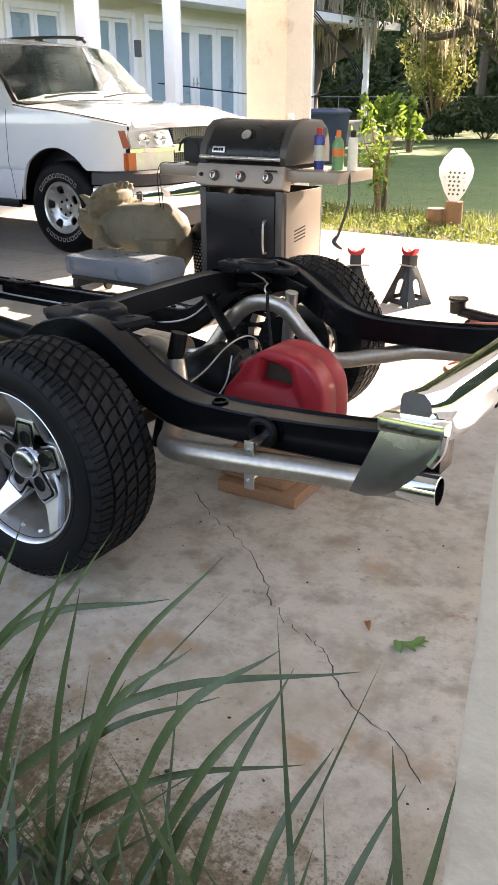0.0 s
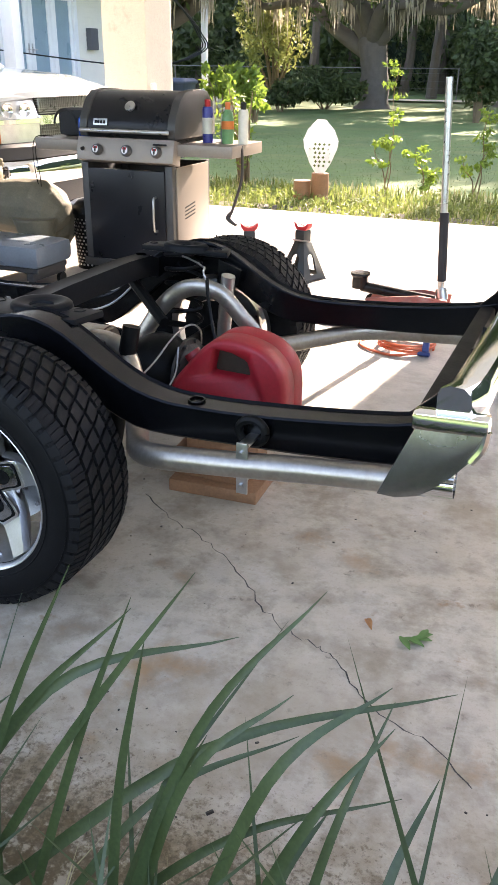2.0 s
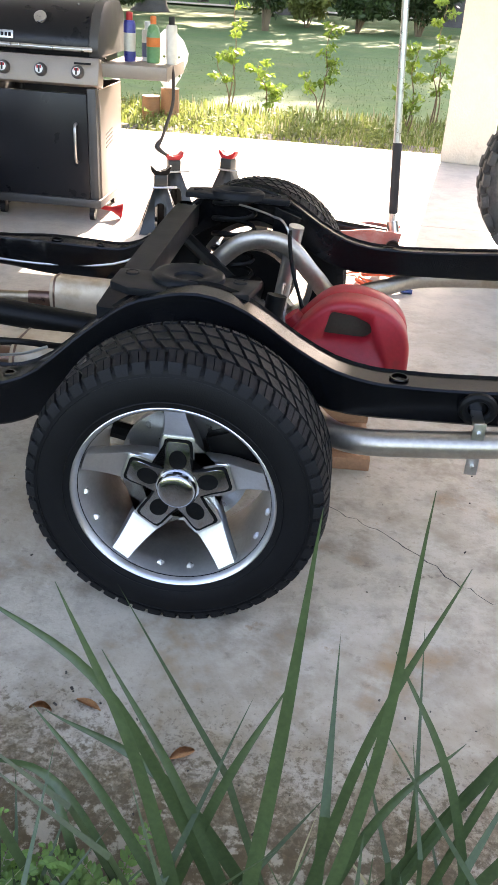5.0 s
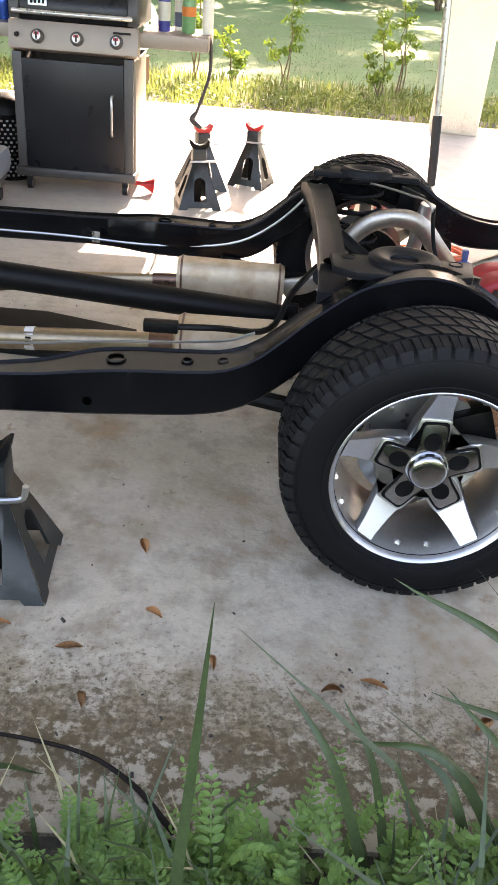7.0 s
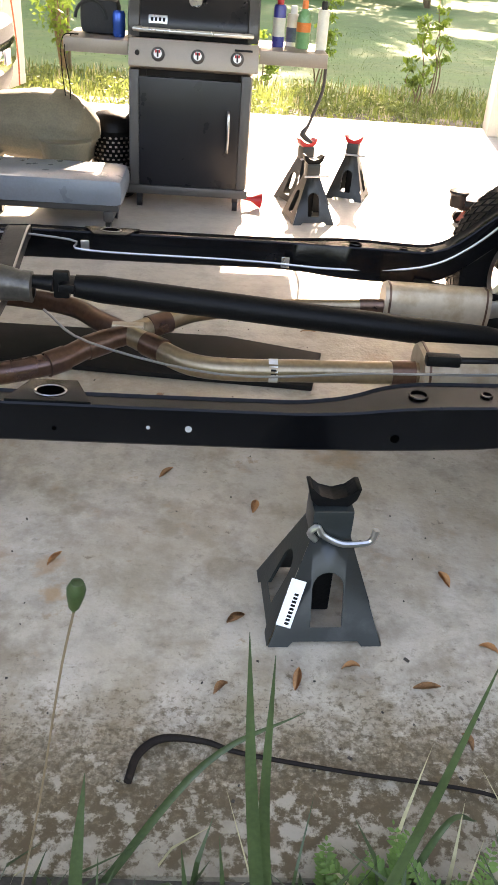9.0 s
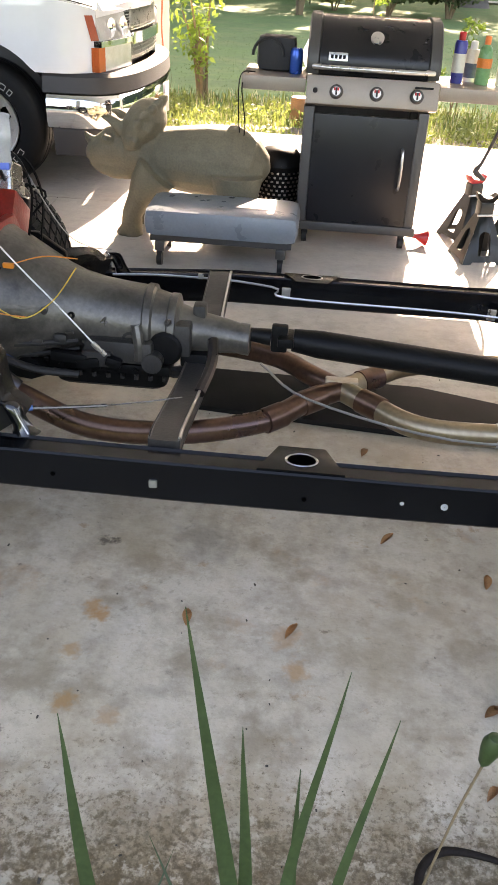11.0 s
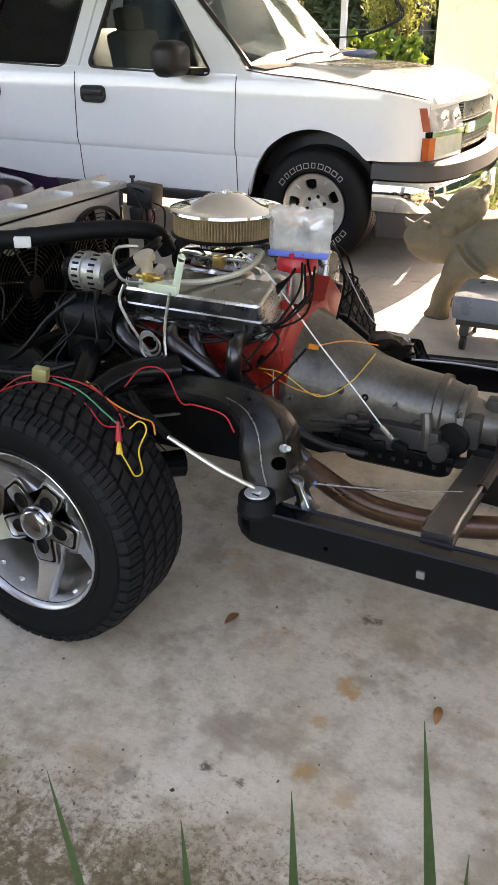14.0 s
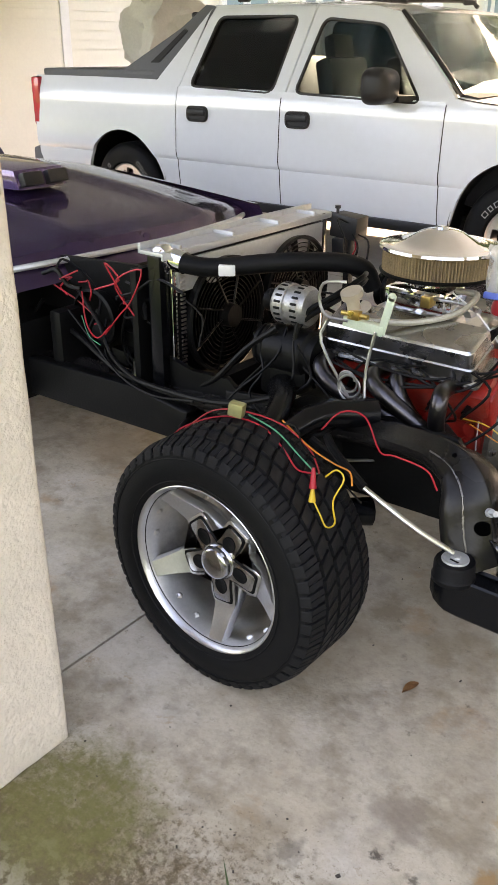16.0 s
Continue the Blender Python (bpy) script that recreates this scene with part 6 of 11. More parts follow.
bm = bm_new()
for k in range(30):
    box(bm, (RAD_X + 0.040, -0.372, 0.475 + 0.0135 * k), (0.006, 0.02, 0.006))
part("core_fins", bm, STEEL, rad)
for y in (-0.17, 0.235):
    bm = bm_new()
    lathe(bm, [(0.192, 0.0), (0.196, 0.03), (0.188, 0.035), (0.182, 0.02)], 44, pose(RAD_X + 0.03, y, 0.665, 0, 90, 0))
    for r in (0.05, 0.065, 0.08, 0.095, 0.11, 0.125, 0.14, 0.155, 0.17):
        ring = bm_new()
        tube(ring, [(RAD_X + 0.06, y + r * math.cos(a), 0.665 + r * math.sin(a)) for a in (k * 2 * math.pi / 36 for k in range(37))], 0.0022, 4, 1)
        part("guard_ring", ring, DULL_BLACK, rad)
    for k in range(8):
        a = 2 * math.pi * k / 8 + 0.2
        arm = bm_new()
        tube(arm, ((RAD_X + 0.061, y + 0.04 * math.cos(a), 0.665 + 0.04 * math.sin(a)), (RAD_X + 0.06, y + 0.187 * math.cos(a + 0.25), 0.665 + 0.187 * math.sin(a + 0.25))), 0.004, 5, 1)
        part("guard_arm", arm, DULL_BLACK, rad)
    cyl(bm, (RAD_X + 0.05, y, 0.665), (RAD_X + 0.085, y, 0.665), 0.042, 0.038)
    part("fan_guard", bm, DULL_BLACK, rad, "black electric fan guard")
    for k in range(9):
        a = 2 * math.pi * k / 9
        bm = bm_new()
        q = []
        for r, w, da in ((0.035, 0.03, 0), (0.10, 0.045, 0.12), (0.175, 0.06, 0.28)):
            cy, cz = y + r * math.cos(a + da), 0.665 + r * math.sin(a + da)
            tx, tz = -math.sin(a + da), math.cos(a + da)
            q.append([(RAD_X + 0.045 + s * 0.008 + o, cy + tx * s * w / 2, cz + tz * s * w / 2) for s, o in ((-1, 0), (1, 0), (1, 0.003), (-1, 0.003))])
        loft(bm, q)
        part("fan_blade", bm, HOLE, rad)
bm = bm_new()
tube(bm, ((RAD_X + 0.01, -0.39, 0.885), (RAD_X + 0.07, -0.385, 0.875), (-3.38, -0.34, 0.868), (-3.22, -0.24, 0.888), (-3.10, -0.12, 0.885), (-3.04, -0.05, 0.86), (-3.02, -0.02, 0.80)), 0.029, 18, 6)
hose = part("radiator_hose", bm, RUBBER, rad, "black rubber top hose")
bm = bm_new()
cyl(bm, (RAD_X + 0.02, -0.39, 0.884), (RAD_X + 0.065, -0.386, 0.877), 0.034)
part("hose_clamp", bm, CHROME, hose)
bm = bm_new()
lathe(bm, [(0.0005, 0.925), (0.024, 0.924), (0.034, 0.914), (0.037, 0.90), (0.037, 0.868), (0.033, 0.850), (0.026, 0.84)], 24, Matrix.Translation((RAD_X - 0.008, -0.405, 0)))
part("radiator_neck", bm, CHROME, rad, "chrome radiator filler neck")
bm = bm_new()
box(bm, (-3.335, -0.345, 0.868), (0.05, 0.03, 0.032), (0, 0, 38), 0.004)
part("hose_label", bm, WHITE_PLASTIC, hose, "white paper sticker")
bm = bm_new()
for dy in (-0.007, 0.0, 0.007):
    box(bm, (-3.338 + dy, -0.3615 + dy * 0.78, 0.868), (0.003, 0.0015, 0.012), (0, 0, 38))
part("label_print", bm, DULL_BLACK, hose)
for y, z in ((-0.36, 0.40), (-0.30, 0.41), (-0.24, 0.40)):
    bm = bm_new()
    tube(bm, ((-3.48, y, z + 0.03), (-3.35, y - 0.04, z + 0.05), (-3.22, y + 0.02, z + 0.045), (-3.12, y + 0.08, z + 0.06)), 0.008, 7, 4)
    part("cooler_line", bm, BARE_ALU, rad)
# black front sheet metal with wiring, beyond the radiator
bm = bm_new()
box(bm, (-3.62, 0.02, 0.62), (0.03, 0.96, 0.46), bev=0.01)
box(bm, (-4.0, 0.0, 0.50), (0.06, 0.95, 0.30), bev=0.02)
prism(bm, ((-4.60, 0.30), (-3.50, 0.33), (-3.56, 0.80), (-3.75, 0.815), (-4.60, 0.775)), 0.02, Matrix.Translation((0, -0.30, 0)) @ Matrix(((1, 0, 0, 0), (0, 0, -1, 0), (0, 1, 0, 0), (0, 0, 0, 1))), 0.004)
for bx, bz, br in ((-3.90, 0.62, 0.095), (-3.72, 0.66, 0.05)):
    lathe(bm, [(br * 0.55, 0.0), (br, 0.02), (br * 1.1, 0.06), (br, 0.065)], 24, pose(bx, -0.325, bz, 90, 0, 0))
for bx, bz in ((-4.05, 0.50), (-3.80, 0.50), (-3.68, 0.76)):
    box(bm, (bx, -0.345, bz), (0.08, 0.05, 0.05), (0, 12, 8), 0.01)
prism(bm, ((-4.60, 0.315), (-3.40, 0.345), (-3.36, 0.455), (-3.60, 0.48), (-4.60, 0.455)), 0.05, Matrix.Translation((0, -0.46, 0)) @ Matrix(((1, 0, 0, 0), (0, 0, -1, 0), (0, 1, 0, 0), (0, 0, 0, 1))), 0.01)
part("radiator_support", bm, DULL_BLACK, chassis, "grimy black radiator support")
bm = bm_new()
cyl(bm, (-3.66, -0.40, 0.47), (-3.66, -0.40, 0.53), 0.034, 0.028, 18)
part("horn", bm, STEEL, chassis)
bm = bm_new()
box(bm, (-3.43, 0.50, 0.862), (0.115, 0.085, 0.085), (0, 4, 0), 0.006)
box(bm, (-3.45, 0.475, 0.79), (0.05, 0.05, 0.06), (0, -5, 8), 0.008)
box(bm, (-3.43, 0.51, 0.62), (0.03, 0.03, 0.40), bev=0.005)
cyl(bm, (-3.47, 0.48, 0.90), (-3.47, 0.48, 0.925), 0.006)
cyl(bm, (-3.47, 0.48, 0.925), (-3.47, 0.48, 0.935), 0.011)
part("relay_box", bm, BLACK_TRIM, chassis, "black relay box with a small knob")
WIRE = {n: mk(n + "_wire", c, 0.45, var=0.1, spec=0.12 if n == "black" else 0.4) for n, c in (("red", (0.40, 0.012, 0.022)), ("black", (0.0028, 0.0028, 0.0028)), ("yellow", (0.6, 0.38, 0.03)), ("green", (0.02, 0.22, 0.12)), ("orange", (0.65, 0.2, 0.02)), ("grey", (0.3, 0.28, 0.26)))}
wires = (
    ("red", ((-3.62, -0.46, 0.70), (-3.68, -0.48, 0.80), (-3.56, -0.48, 0.86), (-3.60, -0.49, 0.76), (-3.66, -0.49, 0.70), (-3.74, -0.48, 0.62))),
    ("red", ((-3.86, -0.46, 0.74), (-3.84, -0.47, 0.64), (-3.78, -0.48, 0.60), (-3.70, -0.49, 0.66))),
    ("black", ((-3.95, -0.45, 0.66), (-3.80, -0.48, 0.58), (-3.66, -0.50, 0.50), (-3.50, -0.52, 0.48), (-3.3, -0.55, 0.52))),
    ("black", ((-3.10, -0.36, 0.74), (-3.10, -0.42, 0.66), (-3.20, -0.48, 0.55), (-3.25, -0.5, 0.48))),
    ("green", ((-3.86, -0.47, 0.66), (-3.82, -0.48, 0.60), (-3.76, -0.485, 0.58))),
    ("black", ((-2.62, -0.30, 0.70), (-2.50, -0.28, 0.72), (-2.46, -0.18, 0.78), (-2.52, -0.06, 0.84))),
    ("black", ((-2.75, -0.35, 0.70), (-2.60, -0.34, 0.66), (-2.52, -0.30, 0.70), (-2.48, -0.16, 0.76))),
    ("black", ((-2.55, 0.0, 0.85), (-2.46, 0.05, 0.86), (-2.42, 0.08, 0.75), (-2.44, 0.1, 0.60))),
    ("black", ((-2.55, 0.02, 0.85), (-2.47, 0.0, 0.88), (-2.43, 0.02, 0.78), (-2.46, 0.05, 0.62))),
    ("red", ((-2.56, -0.09, 0.82), (-2.55, -0.14, 0.74), (-2.56, -0.2, 0.68))),
    ("yellow", ((-2.58, -0.26, 0.56), (-2.50, -0.27, 0.56), (-2.40, -0.25, 0.50), (-2.32, -0.21, 0.54), (-2.28, -0.10, 0.60))),
    ("orange", ((-2.45, -0.18, 0.62), (-2.36, -0.14, 0.64), (-2.28, -0.08, 0.62))),
    ("orange", ((-2.56, -0.26, 0.55), (-2.46, -0.27, 0.52), (-2.38, -0.24, 0.50))),
    ("grey", ((-2.54, -0.25, 0.56), (-2.53, -0.27, 0.48), (-2.52, -0.26, 0.42), (-2.53, -0.25, 0.38))),
    ("black", ((-3.05, -0.40, 0.72), (-3.02, -0.45, 0.62), (-3.1, -0.5, 0.56), (-3.14, -0.56, 0.54))),
    ("black", ((-2.98, -0.30, 0.70), (-2.8, -0.36, 0.69), (-2.66, -0.34, 0.68), (-2.55, -0.25, 0.69))),
    ("black", ((-3.02, -0.34, 0.68), (-2.88, -0.37, 0.665), (-2.72, -0.36, 0.66), (-2.58, -0.31, 0.675), (-2.48, -0.20, 0.74), (-2.52, -0.08, 0.83))),
    ("black", ((-2.95, -0.33, 0.67), (-2.80, -0.385, 0.655), (-2.66, -0.37, 0.665), (-2.54, -0.29, 0.69), (-2.47, -0.18, 0.72), (-2.50, -0.05, 0.82))),
    ("black", ((-2.70, -0.30, 0.69), (-2.60, -0.36, 0.65), (-2.56, -0.36, 0.60), (-2.60, -0.33, 0.57))),
    ("black", ((-3.02, -0.42, 0.72), (-2.96, -0.44, 0.64), (-3.02, -0.48, 0.58), (-3.12, -0.5, 0.5), (-3.22, -0.46, 0.47))),
    ("black", ((-2.42, -0.30, 0.66), (-2.48, -0.36, 0.58), (-2.56, -0.42, 0.52), (-2.62, -0.42, 0.50))),
    ("black", ((-2.52, -0.10, 0.84), (-2.49, -0.20, 0.78), (-2.55, -0.30, 0.66), (-2.60, -0.40, 0.56), (-2.63, -0.41, 0.51))),
    ("black", ((-3.4, -0.35, 0.42), (-3.28, -0.40, 0.50), (-3.16, -0.40, 0.62), (-3.09, -0.38, 0.70))),
    ("black", ((-3.40, 0.47, 0.85), (-3.34, 0.42, 0.80), (-3.36, 0.40, 0.72), (-3.30, 0.30, 0.66))),
    ("black", ((-3.38, 0.48, 0.84), (-3.32, 0.46, 0.82), (-3.30, 0.42, 0.74), (-3.22, 0.30, 0.70))),
    ("black", ((-3.41, 0.46, 0.88), (-3.42, 0.40, 0.90), (-3.36, 0.36, 0.84), (-3.28, 0.26, 0.76), (-3.1, 0.2, 0.74))),
    ("red", ((-3.40, 0.47, 0.86), (-3.36, 0.44, 0.80), (-3.38, 0.42, 0.75))),
    ("black", ((-3.15, -0.10, 0.78), (-3.02, -0.16, 0.80), (-2.96, -0.22, 0.79), (-2.95, -0.26, 0.74))),
    ("black", ((-3.22, -0.36, 0.70), (-3.14, -0.42, 0.62), (-3.16, -0.46, 0.55), (-3.06, -0.50, 0.50))),
    ("black", ((-3.05, -0.38, 0.66), (-2.92, -0.42, 0.60), (-2.84, -0.44, 0.55), (-2.70, -0.45, 0.53))),
    ("grey", ((-2.45, 0.02, 0.84), (-2.36, 0.06, 0.66), (-2.3, 0.1, 0.60), (-2.22, 0.08, 0.60))),
)
for colour, pts in wires:
    bm = bm_new()
    tube(bm, pts, {"black": 0.0038, "red": 0.0026}.get(colour, 0.0018), 5, 5)
    part("wire", bm, WIRE[colour], chassis)
bm = bm_new()
box(bm, (-2.44, -0.19, 0.625), (0.03, 0.012, 0.014), bev=0.003)
part("wire_connector", bm, WIRE["orange"], chassis)
for x, y, z in ((-2.64, -0.40, 0.505),):
    bm = bm_new()
    cyl(bm, (x, y, z), (x + 0.03, y - 0.015, z + 0.02), 0.012, seg=10)
    part("fitting", bm, WORN_STEEL, chassis)
# loose harness hanging in the dark front bay
hr = random.Random(5)
for k in range(16):
    x0, z0 = hr.uniform(-4.15, -3.62), hr.uniform(0.60, 0.80)
    pts = [(x0, -0.36 - hr.uniform(0, 0.10), z0)]
    for i in range(4):
        pts.append((pts[-1][0] + hr.uniform(-0.06, 0.12), pts[-1][1] + hr.uniform(-0.03, 0.02), max(0.47, pts[-1][2] + hr.uniform(-0.12, 0.06))))
    bm = bm_new()
    tube(bm, pts, 0.003 if k % 5 == 0 else 0.0045 if k % 3 else 0.008, 5, 4)
    part("wire", bm, WIRE["black" if k % 5 else "red"], chassis)
for pts, r in ((((-4.1, -0.40, 0.60), (-3.9, -0.44, 0.56), (-3.7, -0.47, 0.50), (-3.45, -0.50, 0.50), (-3.2, -0.52, 0.53), (-3.0, -0.50, 0.60)), 0.009),
               (((-3.95, -0.40, 0.72), (-3.8, -0.45, 0.64), (-3.72, -0.47, 0.54), (-3.55, -0.49, 0.49), (-3.3, -0.5, 0.50)), 0.007),
               (((-3.45, -0.40, 0.47), (-3.32, -0.42, 0.55), (-3.22, -0.40, 0.66), (-3.12, -0.38, 0.74)), 0.009),
               (((-3.2, -0.30, 0.42), (-3.0, -0.36, 0.50), (-2.85, -0.42, 0.53), (-2.7, -0.46, 0.50)), 0.014),
               (((-3.35, 0.0, 0.40), (-3.2, -0.2, 0.44), (-3.1, -0.40, 0.50), (-3.05, -0.52, 0.54)), 0.018)):
    bm = bm_new()
    tube(bm, pts, r, 8, 5)
    part("hose", bm, DULL_BLACK, chassis, "black hose")
bm = bm_new()
box(bm, (-3.14, -0.30, 0.62), (0.10, 0.12, 0.22), (0, 8, 0), 0.02)
part("steering_box", bm, DULL_BLACK, chassis)
bm = bm_new()
lathe(bm, [(0.0005, -0.09), (0.062, -0.09), (0.070, -0.08), (0.070, 0.05), (0.060, 0.06), (0.060, 0.085), (0.0005, 0.085)], 26, pose(-3.08, -0.335, 0.665, 0, 90, 0))
box(bm, (-3.08, -0.335, 0.60), (0.13, 0.10, 0.05), bev=0.012)
part("compressor", bm, DULL_BLACK, engine, "dull black belt-driven compressor")
bm = bm_new()
lathe(bm, [(0.012, -0.015), (0.062, -0.015), (0.064, -0.004), (0.054, 0.0), (0.064, 0.004), (0.062, 0.015), (0.012, 0.015)], 26, pose(-3.185, -0.335, 0.665, 0, 90, 0), True)
part("compressor_pulley", bm, DULL_BLACK, engine)
for z in (0.845, 0.862):
    bm = bm_new()
    tube(bm, ((-3.0, -0.10, z), (-2.96, -0.20, z + 0.01), (-2.98, -0.30, z - 0.02), (-3.05, -0.36, z - 0.08), (-3.06, -0.38, 0.70)), 0.008, 8, 5)
    part("heater_hose", bm, DULL_BLACK, engine, "black heater hose")
# black sheets added to darken gaps where the pale slab showed
bm = bm_new()
prism(bm, ((-3.28, 0.40), (-2.50, 0.40), (-2.46, 0.50), (-2.52, 0.575), (-2.70, 0.585), (-2.95, 0.56), (-3.28, 0.52)), 0.02, Matrix.Translation((0, -0.405, 0)) @ Matrix(((1, 0, 0, 0), (0, 0, -1, 0), (0, 1, 0, 0), (0, 0, 0, 1))), 0.005)
part("inner_apron", bm, DULL_BLACK, chassis, "black filler sheet beside the engine")
bm = bm_new()
prism(bm, ((-3.52, 0.38), (-3.22, 0.38), (-3.20, 0.50), (-3.28, 0.56), (-3.42, 0.545), (-3.52, 0.58)), 0.02, Matrix.Translation((0, -0.40, 0)) @ Matrix(((1, 0, 0, 0), (0, 0, -1, 0), (0, 1, 0, 0), (0, 0, 0, 1))), 0.005)
part("lower_apron", bm, DULL_BLACK, chassis, "black filler sheet below the radiator")
bm = bm_new()
box(bm, (-3.33, 0.0, 0.47), (0.05, 0.80, 0.16), bev=0.012)
part("lower_crossmember", bm, DULL_BLACK, chassis)
bm = bm_new()
box(bm, (-2.86, -0.47, 0.585), (0.05, 0.04, 0.04), (0, 10, 15), 0.006)
part("blue_connector", bm, mk("dim_blue_plastic", (0.03, 0.06, 0.10), 0.4, var=0.15), chassis, "dim blue plastic connector")
bm = bm_new()
tube(bm, ((-3.30, -0.60, 0.40), (-3.36, -0.52, 0.42), (-3.38, -0.3, 0.42), (-3.38, 0.3, 0.42), (-3.36, 0.52, 0.42), (-3.30, 0.60, 0.40)), 0.014, 10, 5)
part("sway_bar", bm, DULL_BLACK, chassis)
bm = bm_new()
box(bm, (-3.25, 0, 0.40), (0.34, 0.80, 0.03), bev=0.01)
part("lower_splash_plate", bm, DULL_BLACK, chassis)
# wiring and clips thrown over the front tyre
TOP = 0.638
loose = thing("test_leads", pose(-2.93, 0.12, TOP), "tangle of red, green and yellow test leads on the tyre", "wiring")
for colour, pts in (("red", ((-0.24, -0.02, -0.12), (-0.22, -0.01, -0.10), (-0.17, -0.01, -0.052), (-0.08, 0.0, -0.004), (0.0, 0.0, 0.018), (0.08, 0.0, 0.014), (0.16, -0.03, -0.006), (0.22, -0.06, -0.028), (0.27, -0.07, -0.02))),
                    ("red", ((-0.20, 0.02, -0.08), (-0.10, 0.03, 0.0), (0.02, 0.02, 0.03), (0.12, 0.03, 0.018), (0.20, 0.02, -0.015), (0.25, -0.02, -0.03), (0.28, -0.06, -0.02))),
                    ("red", ((0.18, 0.10, 0.0), (0.22, 0.12, 0.05), (0.28, 0.13, 0.05), (0.33, 0.12, -0.02), (0.38, 0.10, -0.01), (0.46, 0.10, -0.02), (0.50, 0.08, -0.05))),
                    ("green", ((0.02, 0.02, 0.025), (0.12, 0.0, 0.014), (0.20, -0.02, -0.018), (0.25, -0.03, -0.04), (0.27, -0.045, -0.03))),
                    ("yellow", ((0.28, -0.085, -0.07), (0.305, -0.09, -0.10), (0.325, -0.092, -0.126), (0.345, -0.09, -0.11), (0.335, -0.085, -0.06), (0.35, -0.07, -0.01), (0.325, -0.06, 0.002), (0.30, -0.065, -0.02))),
                    ("orange", ((0.10, 0.05, 0.02), (0.20, 0.02, -0.01), (0.28, 0.0, -0.02), (0.34, -0.03, -0.01), (0.36, -0.05, -0.03))),
                    ("black", ((0.10, 0.04, 0.016), (0.16, 0.02, 0.03), (0.20, 0.0, -0.01), (0.26, 0.0, -0.03), (0.38, -0.04, -0.07)))):
    bm = bm_new()
    tube(bm, pts, 0.0021, 5, 5)
    part("wire", bm, WIRE[colour], loose)
for colour, a, b in (("red", (-0.27, -0.03, -0.155), (-0.235, -0.02, -0.115)), ("red", (0.272, -0.07, -0.005), (0.278, -0.08, -0.05)), ("yellow", (0.278, -0.08, -0.05), (0.281, -0.086, -0.08))):
    bm = bm_new()
    cyl(bm, a, b, 0.004, 0.009, 10)
    part("clip", bm, WIRE[colour], loose)
bm = bm_new()
box(bm, (0.0, 0.0, 0.040), (0.038, 0.028, 0.034), (0, 8, 15), 0.004)
part("relay", bm, mk("yellow_zinc", (0.40, 0.38, 0.18), 0.35, metal=0.5, var=0.15), loose, "small yellow zinc relay")
# plastic bag over the distributor
BAG = mk("clear_plastic_bag", (0.72, 0.70, 0.67), 0.2, var=0.12, scale=25, bump=0.4, bscale=50)
BAG.node_tree.nodes["Principled BSDF"].inputs["Alpha"].default_value = 0.36
bm = bm_new()
for s in (-1, 1):
    rows = []
    for i in range(25):
        u = -1 + i / 12
        row = []
        for j in range(25):
            v = -1 + j / 12
            puff = 0.030 * (1 - u ** 4) * (1 - v ** 6)
            crease = 0.012 * noise.noise(Vector((u * 3.2, v * 1.6, 4.0 + s))) + 0.006 * noise.noise(Vector((u * 9, v * 5, s)))
            row.append(bm.verts.new((u * (0.094 + 0.004 * v) + 0.006 * noise.noise(Vector((v * 2, 3, 0))), s * puff + crease, v * 0.071 + 0.010 * noise.noise(Vector((u * 2.5, v, 9))))))
        rows.append(row)
    ring_faces(bm, rows, False, False)
bag = solo("plastic_bag", bm, BAG, "crumpled clear plastic bag of small parts", "bag", "", pose(-2.553, 0.885, 0.915, -8, 0, 8), 60)
bm = bm_new()
box(bm, (0.0, -0.012, -0.064), (0.182, 0.02, 0.018), bev=0.003)
part("zip_strip", bm, mk("blue_zip_strip", (0.06, 0.12, 0.45), 0.4, var=0.1), bag, "blue zip strip")
bm = bm_new()
box(bm, (0.015, 0.0, -0.005), (0.05, 0.012, 0.036), (8, 12, 0), 0.006)
part("small_part", bm, DULL_BLACK, bag)
bm = bm_new()
tube(bm, [(0.055 * math.cos(a) - 0.01, 0.004 * math.sin(3 * a), 0.035 + 0.015 * math.sin(a)) for a in (k * 0.5 for k in range(26))], 0.003, 5, 1)
part("coiled_wire", bm, WIRE["orange"], bag)


# ---- white pickup ----
TX, TY = -3.652, 3.75
LAMP_LENS = mk("headlight_lens", (0.74, 0.73, 0.70), 0.12, metal=0.45, var=0.2, scale=14, coat=0.8)
AMBER = mk("amber_lens", (0.40, 0.085, 0.022), 0.18, var=0.15, coat=0.8)
AMBER_PALE = mk("pale_amber_lens", (0.32, 0.085, 0.05), 0.18, var=0.15, coat=0.8)
TAIL_RED = mk("red_lens", (0.5, 0.02, 0.03), 0.15, var=0.15, coat=0.8)
truck = thing("pickup_truck", pose(TX, TY, 0), "white four-door pickup truck with grey cladding and tinted glass", "truck")
BUMPER_GREY = mk("dark_bumper_plastic", (0.03, 0.031, 0.034), 0.6, var=0.15, scale=40, bump=0.1, bscale=500)
TRUCK_W = 2.0


def arch_bottom(x, base):
    """The lower edge of the body side, rising over the wheels."""
    z = base
    for cx, r in ((0.0, 0.455), (-3.40, 0.45)):
        d = abs(x - cx)
        if d < r:
            z = max(z, 0.40 + 1.02 * math.sqrt(max(0, r * r - d * d)))
    return max(z, 0.70) if x > 0.355 else z


def side_y(z):
    """How far the body side leans in at a height."""
    return float(np.interp(z, (0.35, 0.45, 0.655, 0.668, 0.685, 0.73, 0.95, 1.09, 1.14, 1.20, 1.26), (0.07, 0.045, 0.022, 0.024, 0.010, 0.0, 0.008, 0.016, 0.026, 0.045, 0.07)))


